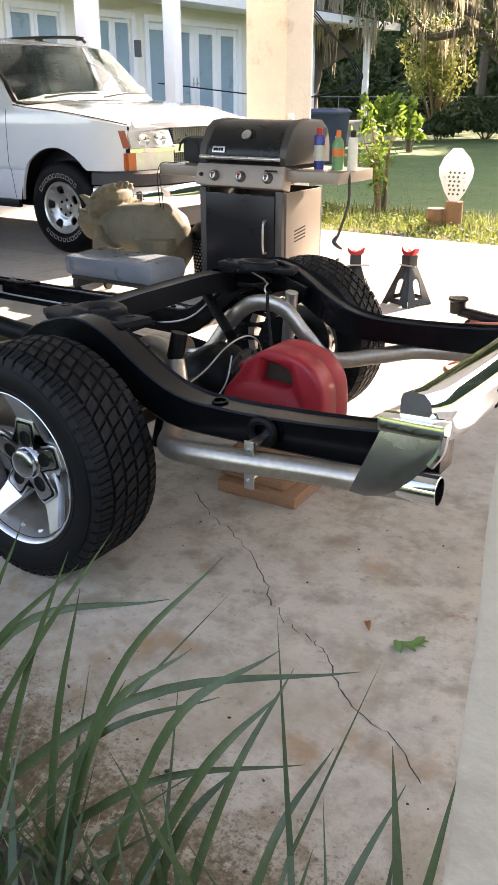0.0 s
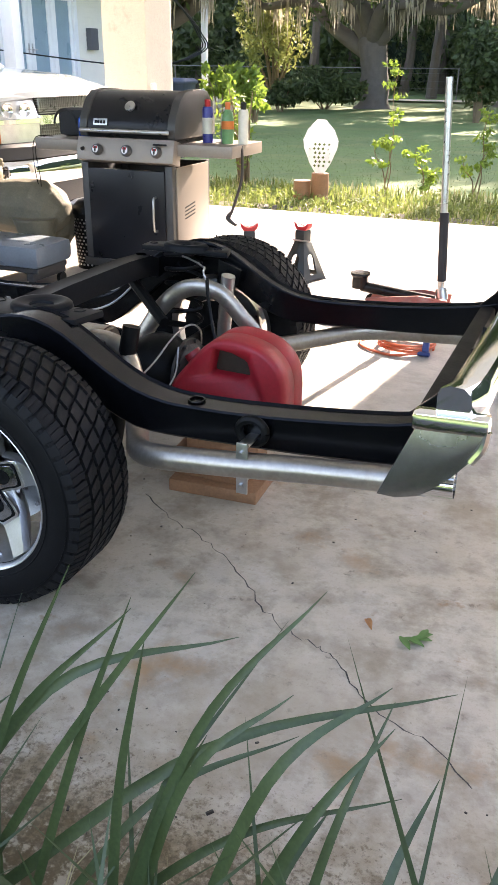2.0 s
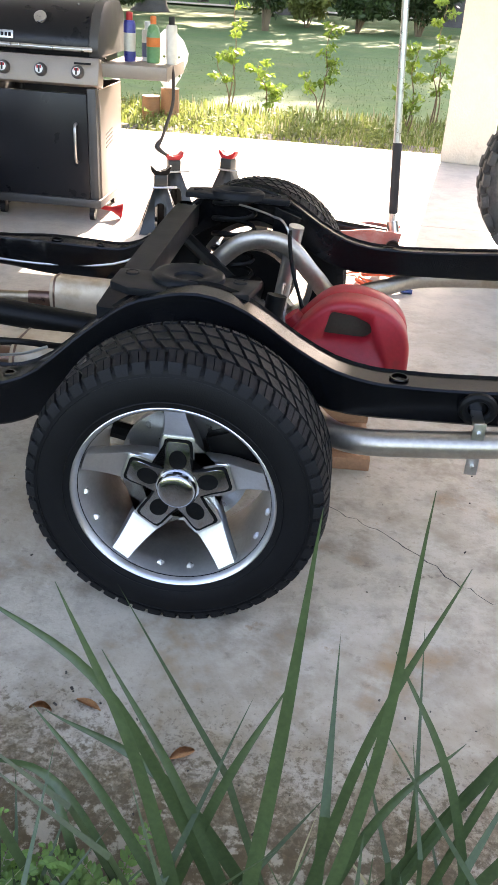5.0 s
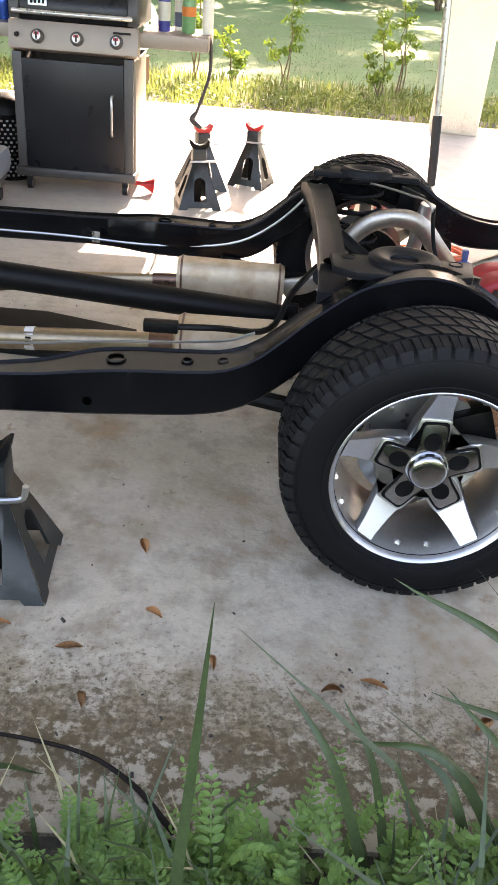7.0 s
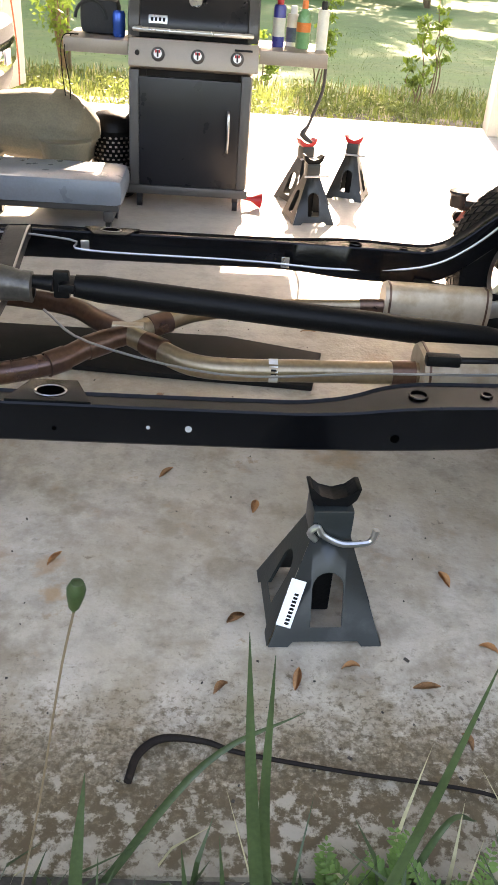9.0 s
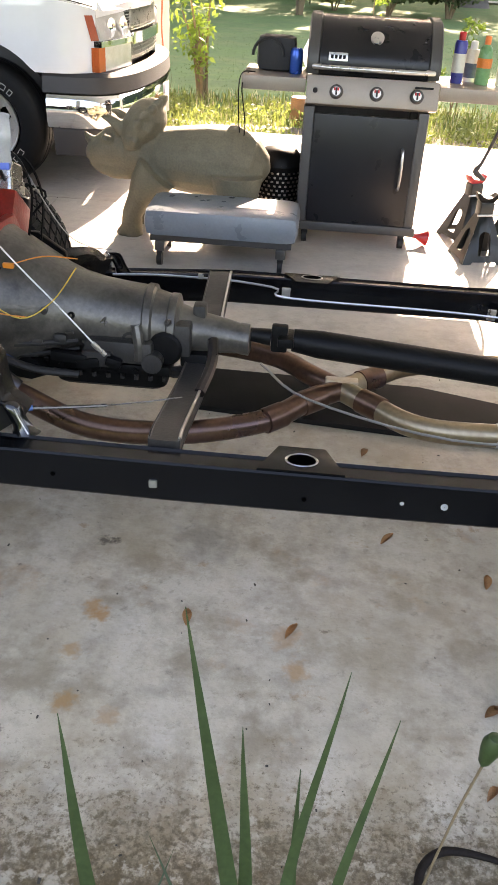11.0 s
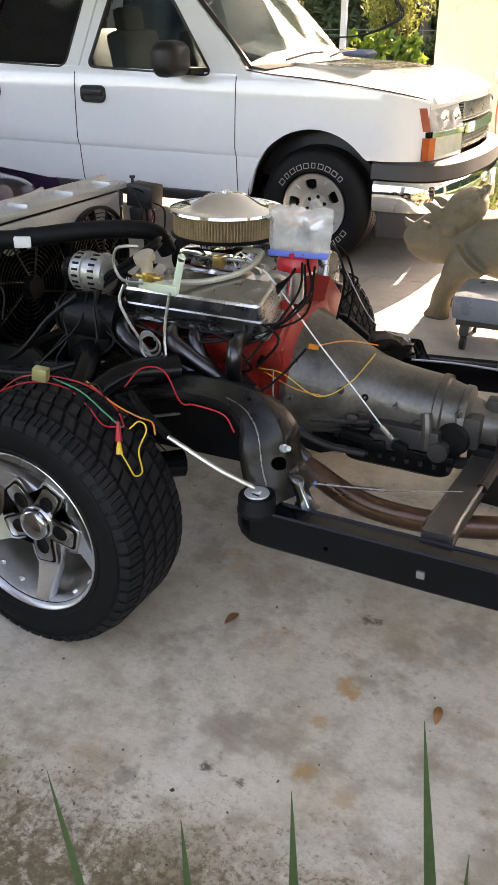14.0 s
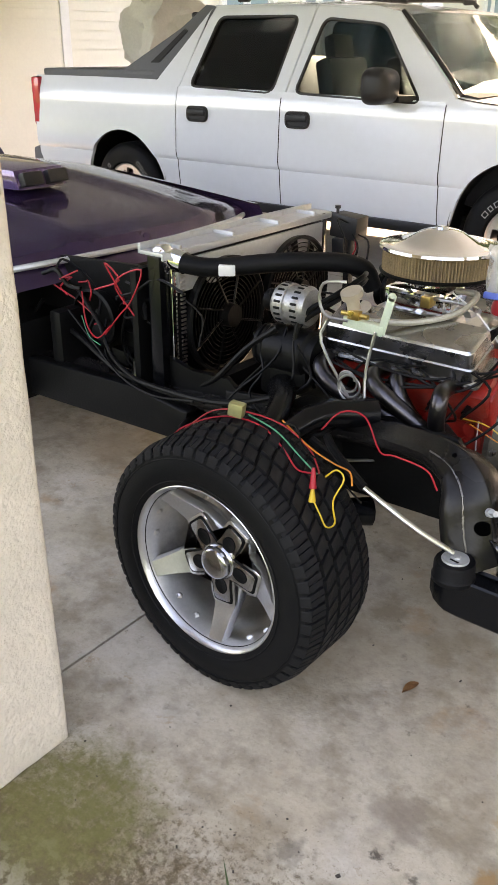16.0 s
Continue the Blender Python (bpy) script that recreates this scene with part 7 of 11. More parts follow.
def corner_in(x):
    """How far the front corner rounds inwards in plan."""
    return 0.14 * max(0.0, (x - 0.40) / 0.30) ** 2.2


def side_skin(x0, x1, top, base=0.40):
    """A curved body panel from x0 to x1; top is a function of x."""
    bm = bm_new()
    xs = np.linspace(x0, x1, max(3, int(abs(x1 - x0) / 0.025))).tolist()
    rows = []
    for x in xs:
        zb, zt = arch_bottom(x, base), top(x)
        zs = [zb] + [max(zb, min(zt, q)) for q in (0.45, 0.52, 0.60, 0.655, 0.668, 0.685, 0.70, 0.73, 0.80, 0.88, 0.96, 1.03, 1.09, 1.14, 1.18, 1.21)] + [zt]
        outer = [(x, side_y(q) + corner_in(x), q + k * 1e-5) for k, q in enumerate(zs)]
        ring = [(x, outer[0][1] + 0.03, outer[0][2])] + outer + [(x, outer[-1][1] + 0.03, outer[-1][2])]
        rows.append([bm.verts.new(p) for p in ring])
    ring_faces(bm, rows, False, False)
    return bm


def mirrored(bm):
    for v in bm.verts:
        v.co.y = TRUCK_W - v.co.y
    bmesh.ops.reverse_faces(bm, faces=bm.faces)
    return bm


def hood_top(x):
    return float(np.interp(x, (-0.58, -0.33, 0.06, 0.42, 0.60, 0.69, 0.76), (1.195, 1.165, 1.135, 1.092, 1.062, 1.034, 1.0)))


def nose(y):
    """How far forward the bowed front stands at a width."""
    return 0.672 + 0.155 * (1 - abs(y - 1.0) ** 2.3)


def strip(z0, z1, y0, y1, proud, slope=0.0):
    """A band that follows the bowed front between two heights."""
    bm = bm_new()
    loft(bm, [[(nose(y) + proud, y, z0), (nose(y) + proud - slope, y, z1), (nose(y) - 0.05, y, z1), (nose(y) - 0.05, y, z0)] for y in np.linspace(y0, y1, 12).tolist()])
    return bm


def greenhouse(x, z, off=0.0):
    return Vector((x, 0.045 + 0.19 * (z - 1.19) / 0.55 + off, z))


def window_pane(poly, off):
    bm = bm_new()
    a = [bm.verts.new(greenhouse(x, z, off)) for x, z in poly]
    b = [bm.verts.new(greenhouse(x, z, off + 0.006)) for x, z in poly]
    ring_faces(bm, [a, b])
    return bm


def round_poly(poly, r, n=4):
    """The polygon with its corners rounded."""
    out = []
    for i, p in enumerate(poly):
        p, a, b = Vector(p), Vector(poly[i - 1]), Vector(poly[(i + 1) % len(poly)])
        p0, p1 = p + (a - p).normalized() * r, p + (b - p).normalized() * r
        for k in range(n + 1):
            t = k / n
            out.append(p0 * (1 - t) ** 2 + p * 2 * t * (1 - t) + p1 * t * t)
    return out


def cast(poly, c, ang):
    """Where a ray from c at an angle leaves the polygon."""
    d = Vector((math.cos(ang), math.sin(ang)))
    best = None
    for i in range(len(poly)):
        a, b = Vector(poly[i - 1]), Vector(poly[i])
        e = b - a
        det = d.x * -e.y + d.y * e.x
        if abs(det) > 1e-9:
            w = a - c
            t = (w.x * -e.y + w.y * e.x) / det
            u = (d.x * w.y - d.y * w.x) / det
            if t > 0 and -1e-6 <= u <= 1 + 1e-6 and (best is None or t < best):
                best = t
    return c + d * best


def door_frame(inner, outer):
    """A door's upper frame round a rounded window opening."""
    loop = round_poly(inner, 0.065, 5)
    c = sum(loop, Vector((0, 0))) / len(loop)
    angs = sorted([math.atan2(p[1] - c.y, p[0] - c.x) for p in list(loop) + [Vector(q) for q in outer]])
    bm = bm_new()
    rings = []
    for poly, off in ((loop, 0.030), (loop, 0.006), ([c + (p - c) * 1.015 for p in loop], 0.0), ([c + (Vector(q) - c) * 0.99 for q in outer], 0.0), (outer, 0.008), (outer, 0.03)):
        rings.append([bm.verts.new(greenhouse(q.x, q.y, off)) for q in (cast(poly, c, g) for g in angs)])
    ring_faces(bm, rings, False)
    return bm, loop


def pillar(poly, t=0.05, off=0.0):
    bm = bm_new()
    a = [bm.verts.new(greenhouse(x, z, off)) for x, z in poly]
    b = [bm.verts.new(greenhouse(x, z, off + t)) for x, z in poly]
    ring_faces(bm, [a, b])
    es = [e for e in bm.edges]
    bmesh.ops.bevel(bm, geom=es, offset=0.008, segments=2, affect="EDGES", clamp_overlap=True)
    return bm


for side in (0, 1):
    fix = mirrored if side else (lambda b: b)
    part("front_fender", fix(side_skin(-0.545, 0.690, hood_top, 0.42)), WHITE_PAINT, truck)
    belt = lambda x: float(np.interp(x, (-2.75, -0.5), (1.205, 1.165)))
    for x0, x1, hx, nm in ((-1.800, -0.552, -1.645, "front_door"), (-2.785, -1.808, -2.565, "rear_door")):
        door = part(nm, fix(side_skin(x0, x1, belt, 0.40)), WHITE_PAINT, truck)
        bm = bm_new()
        loft(bm, [[(hx + a, y, 1.015 + b) for a, b in rounded(w0, h0, c0, 5)] for y, w0, h0, c0 in ((0.02, 0.20, 0.112, 0.040), (-0.008, 0.20, 0.112, 0.040), (-0.013, 0.192, 0.104, 0.036), (-0.013, 0.172, 0.086, 0.030), (-0.004, 0.164, 0.078, 0.026))])
        box(bm, (hx, -0.014, 1.026), (0.176, 0.020, 0.040), bev=0.009)
        part("door_handle", fix(bm), BLACK_TRIM, door, "black plastic door handle")
    part("bed_side", fix(side_skin(-4.46, -2.793, lambda x: float(np.interp(x, (-4.46, -3.4, -2.793), (1.25, 1.25, 1.235))), 0.45)), WHITE_PAINT, truck)
    # pillars and roof rail
    for inner, outer, glassm, nm in ((((-2.675, 1.20), (-1.895, 1.175), (-1.785, 1.665), (-2.50, 1.67)), ((-2.80, 1.17), (-1.788, 1.15), (-1.655, 1.735), (-2.10, 1.75), (-2.57, 1.75)), DARK_GLASS, "rear_window"), (((-1.705, 1.18), (-0.725, 1.15), (-1.10, 1.605), (-1.575, 1.65)), ((-1.782, 1.15), (-0.55, 1.15), (-0.49, 1.19), (-1.01, 1.68), (-1.20, 1.72), (-1.649, 1.735)), CLEAR_GLASS, "front_window")):
        bm, loop = door_frame(inner, outer)
        df = part("door_frame", fix(bm), WHITE_PAINT, truck, "white window frame")
        w = part(nm, fix(window_pane([(q.x, q.y) for q in loop], 0.022)), glassm, truck)
        w.visible_shadow = False
        bm = bm_new()
        pts = [greenhouse(q.x, q.y, 0.008) for q in loop]
        tube(bm, pts + [pts[0]], 0.013, 6, 1)
        part("window_seal", fix(bm), BLACK_TRIM, df)
    # grey sail panel behind the cab
    bm = bm_new()
    poly = ((-3.70, 1.25), (-3.03, 1.243), (-2.70, 1.50), (-2.55, 1.74), (-2.65, 1.755), (-2.86, 1.60), (-3.40, 1.31))
    a = [bm.verts.new(greenhouse(x, z, -0.004)) for x, z in poly]
    b = [bm.verts.new(greenhouse(x, z, 0.06)) for x, z in poly]
    ring_faces(bm, [a, b])
    sail = part("sail_panel", fix(bm), GREY_TRIM, truck, "grey plastic sail panel")
    part("sail_inset", fix(pillar(((-3.12, 1.36), (-3.02, 1.36), (-2.78, 1.58), (-2.82, 1.60)), 0.01, -0.010)), BLACK_TRIM, sail)
    part("rear_quarter", fix(pillar(((-3.03, 1.235), (-2.77, 1.19), (-2.60, 1.72), (-2.55, 1.75)), 0.05, -0.008)), WHITE_PAINT, truck)
    bm = bm_new()
    box(bm, (-1.65, 0.075, 0.80), (2.3, 0.02, 0.72), bev=0.004)
    part("door_inner", fix(bm), BLACK_TRIM, truck)
    # mirror
    bm = bm_new()
    secs = []
    for x, k in ((-1.005, 0.80), (-1.0, 0.92), (-0.975, 1.0), (-0.93, 1.0), (-0.885, 0.93), (-0.855, 0.78), (-0.838, 0.55)):
        secs.append([(x, -0.125 + a, 1.252 + b) for a, b in rounded(0.27 * k, 0.215 * k, 0.075 * k, 5)])
    loft(bm, secs)
    loft(bm, [[(x, y, 1.178 + b) for x, b in ((-0.98 - w0, -0.018), (-0.80 + w0, -0.018), (-0.80 + w0, 0.018), (-0.98 - w0, 0.022))] for y, w0 in ((-0.06, -0.03), (0.0, 0.0), (0.06, 0.03), (0.10, 0.05))])
    part("side_mirror", fix(bm), BLACK_TRIM, truck, "black door mirror")
    # lamps wrapped round the front corner, parted by a chrome bar
    lampm = part("headlight", fix(strip(0.872, 1.005, 0.15, 0.575, 0.0, 0.045)), LAMP_LENS, truck, "clear headlight over a signal lamp")
    for c in (0.27, 0.44):
        bm = bm_new()
        lathe(bm, [(0.0005, 0.0), (0.03, 0.004), (0.05, 0.016), (0.054, 0.024)], 20, pose(nose(c) - 0.022, c, 0.935, 0, 90, -14))
        part("reflector", fix(bm), CHROME, lampm)
    part("chrome_strip", fix(strip(0.838, 0.870, 0.125, 0.60, 0.012)), CHROME, lampm)
    part("signal_lens", fix(strip(0.704, 0.836, 0.187, 0.575, 0.0)), LAMP_LENS, lampm, "clear signal lens")
    part("amber_signal", fix(strip(0.704, 0.836, 0.115, 0.185, 0.001)), AMBER, lampm, "amber corner lens")
    for z0, z1, mt, nm in ((0.704, 0.836, AMBER, "amber side lens"), (0.872, 1.005, AMBER_PALE, "pale amber side lens")):
        bm = bm_new()
        zs = np.linspace(z0, z1, 6).tolist()
        rows = []
        for x in np.linspace(0.668, 0.706, 5).tolist():
            lean = [0.0 if mt is AMBER else -0.03 * (z - z0) / (z1 - z0) for z in zs]
            face = [(x + d, side_y(z) + corner_in(x + d) - 0.005, z) for z, d in zip(zs, lean)]
            rows.append(face + [(p[0], p[1] + 0.02, p[2]) for p in face[::-1]])
        loft(bm, rows)
        part("corner_lens", fix(bm), mt, lampm, nm)
    # tail lamp
    bm = bm_new()
    box(bm, (-4.44, 0.06, 1.04), (0.10, 0.11, 0.40), bev=0.03)
    part("tail_lamp", fix(bm), TAIL_RED, truck, "red tail lamp")
    # cladding along the sill
    bm = bm_new()
    box(bm, (-1.65, 0.05, 0.385), (2.3, 0.05, 0.07), bev=0.015)
    part("sill", fix(bm), BLACK_TRIM, truck)
    # dark wheel wells
    for cx in (0.0, -3.40):
        bm = bm_new()
        n = 20
        rr = []
        for y in (0.035, 0.55):
            rr.append([bm.verts.new((cx + 0.47 * math.cos(math.pi * k / n), y, 0.39 + 0.47 * math.sin(math.pi * k / n))) for k in range(n + 1)])
        ring_faces(bm, rr, False, False)
        bm.faces.new([bm.verts.new((cx + 0.47 * math.cos(math.pi * k / n), 0.55, 0.39 + 0.47 * math.sin(math.pi * k / n))) for k in range(n + 1)])
        part("wheel_well", fix(bm), DULL_BLACK, truck)

# hood, windscreen, roof, tonneau, back
bm = bm_new()
rows = []
for x in np.linspace(-0.54, 0.690, 28).tolist():
    zt = hood_top(x)
    crown = float(np.interp(x, (-0.54, 0.2, 0.45, 0.60, 0.66, 0.69), (0.055, 0.075, 0.078, 0.064, 0.046, 0.03)))
    row = []
    for y in np.linspace(0.045, 1.955, 33).tolist():
        u = abs(y - 1.0) / 0.955
        fx = x if x < 0.1 else 0.1 + (x - 0.1) / 0.59 * (nose(y) - 0.005 - 0.1)
        z = zt + crown * (1 - u ** 3.0) + 0.012 * math.exp(-((abs(y - 1.0) - 0.52) / 0.05) ** 2) * (1 if x < 0.55 else 0.3)
        row.append(bm.verts.new((fx, 1 + (y - 1) * (1 - corner_in(x)), z)))
    rows.append(row)
rows.append([bm.verts.new((v.co.x + 0.006, v.co.y, v.co.z - 0.045)) for v in rows[-1]])
ring_faces(bm, rows, False, False)
hood = part("hood", bm, WHITE_PAINT, truck)
bm = bm_new()
tube(bm, ((-0.50, 0.062, 1.192), (-0.33, 0.060, 1.170), (0.06, 0.060, 1.141), (0.42, 0.064, 1.098), (0.60, 0.112, 1.066), (0.67, 0.165, 1.046)), 0.004, 5, 4)
part("hood_seam", bm, BLACK_TRIM, hood)
bm = bm_new()
rows = []
for z, x, inset in ((1.20, -0.49, 0.10), (1.35, -0.64, 0.14), (1.52, -0.82, 0.18), (1.68, -1.01, 0.225)):
    rows.append([bm.verts.new((x + 0.19 * (1 - ((y - 1) / 0.9) ** 2), y, z)) for y in np.linspace(inset, 2 - inset, 15).tolist()])
ring_faces(bm, rows, False, False)
bmesh.ops.solidify(bm, geom=bm.faces[:], thickness=0.006)
ws = part("windscreen", bm, CLEAR_GLASS, truck, "clear windscreen")
ws.visible_shadow = False
bm = bm_new()
loft(bm, [[(c - 0.02, y, 1.215), (c + 0.10, y, 1.195 + 0.03 * k), (c + 0.10, y, 1.14), (c - 0.02, y, 1.14)] for y, c, k in ((1 + 0.88 * u, -0.49 + 0.19 * (1 - (0.88 * u / 0.9) ** 2), 1 - u * u) for u in np.linspace(-1, 1, 17).tolist())])
part("cowl", bm, BLACK_TRIM, truck)
bm = bm_new()
tube(bm, ((-0.485, 0.105, 1.205), (-0.635, 0.145, 1.35), (-0.815, 0.185, 1.52), (-1.0, 0.23, 1.685)), 0.016, 6, 3)
part("windscreen_seal", bm, BLACK_TRIM, truck, "black windscreen edge trim")
for y0 in (0.25, 0.95):
    bm = bm_new()
    tube(bm, ((-0.24 - 0.12 * abs(y0 - 0.75), y0, 1.245), (-0.27, y0 + 0.3, 1.275), (-0.29, y0 + 0.62, 1.275)), 0.008, 5, 3)
    part("wiper", bm, BLACK_TRIM, truck)
bm = bm_new()
rows = []
for x, zc in ((-0.97, 1.70), (-1.12, 1.735), (-1.6, 1.775), (-2.2, 1.785), (-2.57, 1.765)):
    rows.append([bm.verts.new((x + (0.15 * (1 - ((y - 1) / 0.8) ** 2) if x > -1 else 0), y, zc - 0.05 * abs((y - 1) / 0.78) ** 2.5)) for y in np.linspace(0.215, 1.785, 15).tolist()])
ring_faces(bm, rows, False, False)
bmesh.ops.solidify(bm, geom=bm.faces[:], thickness=0.03)
roof = part("roof", bm, WHITE_PAINT, truck)
for y in (0.32, 1.68):
    bm = bm_new()
    tube(bm, ((-1.15, y, 1.75), (-1.3, y, 1.80), (-2.2, y, 1.815), (-2.4, y, 1.78)), 0.016, 8, 4)
    for x in (-1.22, -1.8, -2.36):
        box(bm, (x, y, 1.785), (0.10, 0.035, 0.035), bev=0.01)
    part("roof_rack_rail", bm, BLACK_TRIM, roof, "black roof rack rail")
bm = bm_new()
box(bm, (-3.72, 1.0, 1.275), (1.32, 1.86, 0.06), bev=0.02)
part("bed_cover", bm, GREY_TRIM, truck, "grey bed cover")
bm = bm_new()
box(bm, (-4.45, 1.0, 0.86), (0.06, 1.9, 0.78), bev=0.03)
part("tailgate", bm, WHITE_PAINT, truck)
bm = bm_new()
box(bm, (-2.72, 1.0, 1.46), (0.04, 1.5, 0.52), (0, -18, 0), 0.01)
bw = part("rear_glass", bm, DARK_GLASS, truck)
bw.visible_shadow = False
bm = bm_new()
box(bm, (-4.50, 1.0, 0.56), (0.14, 1.95, 0.20), bev=0.04)
part("rear_bumper", bm, GREY_TRIM, truck)
# nose: grille, bumper
part("grille_backing", strip(0.725, 1.045, 0.58, 1.42, -0.015, 0.03), BLACK_TRIM, truck)
for k in range(7):
    part("grille_slat", strip(0.900 + 0.0165 * k, 0.906 + 0.0165 * k, 0.59, 1.41, -0.002 - 0.004 * k), STEEL, truck)
bm = bm_new()
for k in range(34):
    y = 0.60 + 0.0242 * k
    box(bm, (nose(y) - 0.012, y, 0.972), (0.012, 0.006, 0.118))
    box(bm, (nose(y) - 0.006, y, 0.785), (0.010, 0.006, 0.10))
for k in range(4):
    for y in np.linspace(0.62, 1.38, 12).tolist():
        box(bm, (nose(y) - 0.006, y, 0.752 + 0.024 * k), (0.010, 0.066, 0.005))
tagged(part("grille_mesh", bm, STEEL, truck, "honeycomb grille mesh"), "honeycomb grille mesh", kind="stuff")
part("grille_bar", strip(0.824, 0.890, 0.575, 1.425, 0.016), CHROME, truck, "chrome grille bar")
part("grille_header", strip(1.026, 1.075, 0.20, 1.80, -0.014, 0.03), WHITE_PAINT, truck)
part("lower_grille", strip(0.73, 0.84, 0.59, 1.41, -0.012), BLACK_TRIM, truck)


def bow(prof, name, material, label="", start=0.405):
    """A bumper strip wrapped round the nose: prof is (proud, height) going round its section."""
    half = [Vector(p) for p in ((start, 0.022), (0.60, 0.030), (0.70, 0.058), (0.775, 0.115), (0.83, 0.22), (0.885, 0.42), (0.92, 0.72), (0.93, 1.0))]
    line = smooth_line([(p.x, p.y, 0) for p in half] + [(p.x, 2 - p.y, 0) for p in half[-2::-1]], 4)
    bm = bm_new()
    secs = []
    for i, p in enumerate(line):
        t = (line[min(i + 1, len(line) - 1)] - line[max(i - 1, 0)]).normalized()
        n = Vector((t.y, -t.x, 0))
        secs.append([p + n * a + Vector((0, 0, b)) for a, b in prof])
    loft(bm, secs)
    return part(name, bm, material, truck, label)


bow(((-0.10, 0.702), (-0.03, 0.700), (-0.008, 0.680), (0.0, 0.592), (-0.10, 0.584)), "bumper_cap", BUMPER_GREY, "dark grey plastic bumper top", 0.385)
bow(((-0.10, 0.581), (-0.006, 0.581), (0.008, 0.56), (0.012, 0.49), (0.006, 0.43), (-0.016, 0.395), (-0.10, 0.392)), "front_bumper", CHROME, "chrome front bumper")
bow(((-0.12, 0.389), (-0.02, 0.389), (-0.03, 0.31), (-0.06, 0.225), (-0.12, 0.22)), "air_dam", BUMPER_GREY, "grey plastic air dam", 0.43)
bm = bm_new()
prism(bm, ((-0.07, -0.05), (0.07, -0.05), (0.07, 0.05), (-0.07, 0.05)), 0.004, pose(0.945, 1.08, 0.50, 90, 0, 90))
part("number_plate", bm, mk("blue_white_plate", (0.55, 0.55, 0.62), 0.4, var=0.1), truck)
# underside and interior
bm = bm_new()
box(bm, (-1.85, 1.0, 0.40), (5.1, 1.5, 0.12), bev=0.02)
part("underbody", bm, DULL_BLACK, truck)
bm = bm_new()
box(bm, (-1.6, 1.0, 0.62), (2.1, 1.82, 0.30), bev=0.03)
box(bm, (-0.52, 1.0, 1.02), (0.36, 1.78, 0.20), bev=0.06)
box(bm, (-2.66, 1.0, 0.95), (0.08, 1.80, 0.5), bev=0.02)
box(bm, (0.12, 1.0, 0.70), (1.15, 1.6, 0.35), bev=0.05)
part("cabin_floor_and_dash", bm, BLACK_TRIM, truck)
SEAT = mk("grey_seat_leather", (0.02, 0.021, 0.023), 0.5, var=0.12, scale=30, bump=0.1, spec=0.2)
for x in (-1.30, -2.30):
    for y in (0.50, 1.50):
        bm = bm_new()
        box(bm, (x, y, 0.86), (0.50, 0.54, 0.16), bev=0.05)
        box(bm, (x - 0.26, y, 1.12), (0.14, 0.52, 0.58), (0, -12, 0), 0.05)
        box(bm, (x - 0.34, y, 1.47), (0.10, 0.27, 0.17), (0, -10, 0), 0.045)
        part("seat", bm, SEAT, truck, "grey leather seat with headrest")
bm = bm_new()
tube(bm, [(-0.78 + 0.06 * math.sin(a), 1.50 + 0.185 * math.cos(a), 1.16 + 0.175 * math.sin(a)) for a in (k * 2 * math.pi / 28 for k in range(29))], 0.014, 7, 1)
tube(bm, ((-0.60, 1.50, 1.08), (-0.78, 1.50, 1.16)), 0.03, 8, 1)
part("steering_wheel", bm, BLACK_TRIM, truck)
bm = bm_new()
box(bm, (-0.86, 1.0, 1.60), (0.03, 0.24, 0.07), bev=0.012)
part("rear_view_mirror", bm, BLACK_TRIM, truck)
bm = bm_new()
tube(bm, [(-0.96, 0.36 + 0.05 * math.cos(a), 1.54 + 0.035 * math.sin(a)) for a in (k * 2 * math.pi / 18 for k in range(19))], 0.008, 6, 1)
part("grab_handle", bm, GREY_TRIM, truck)


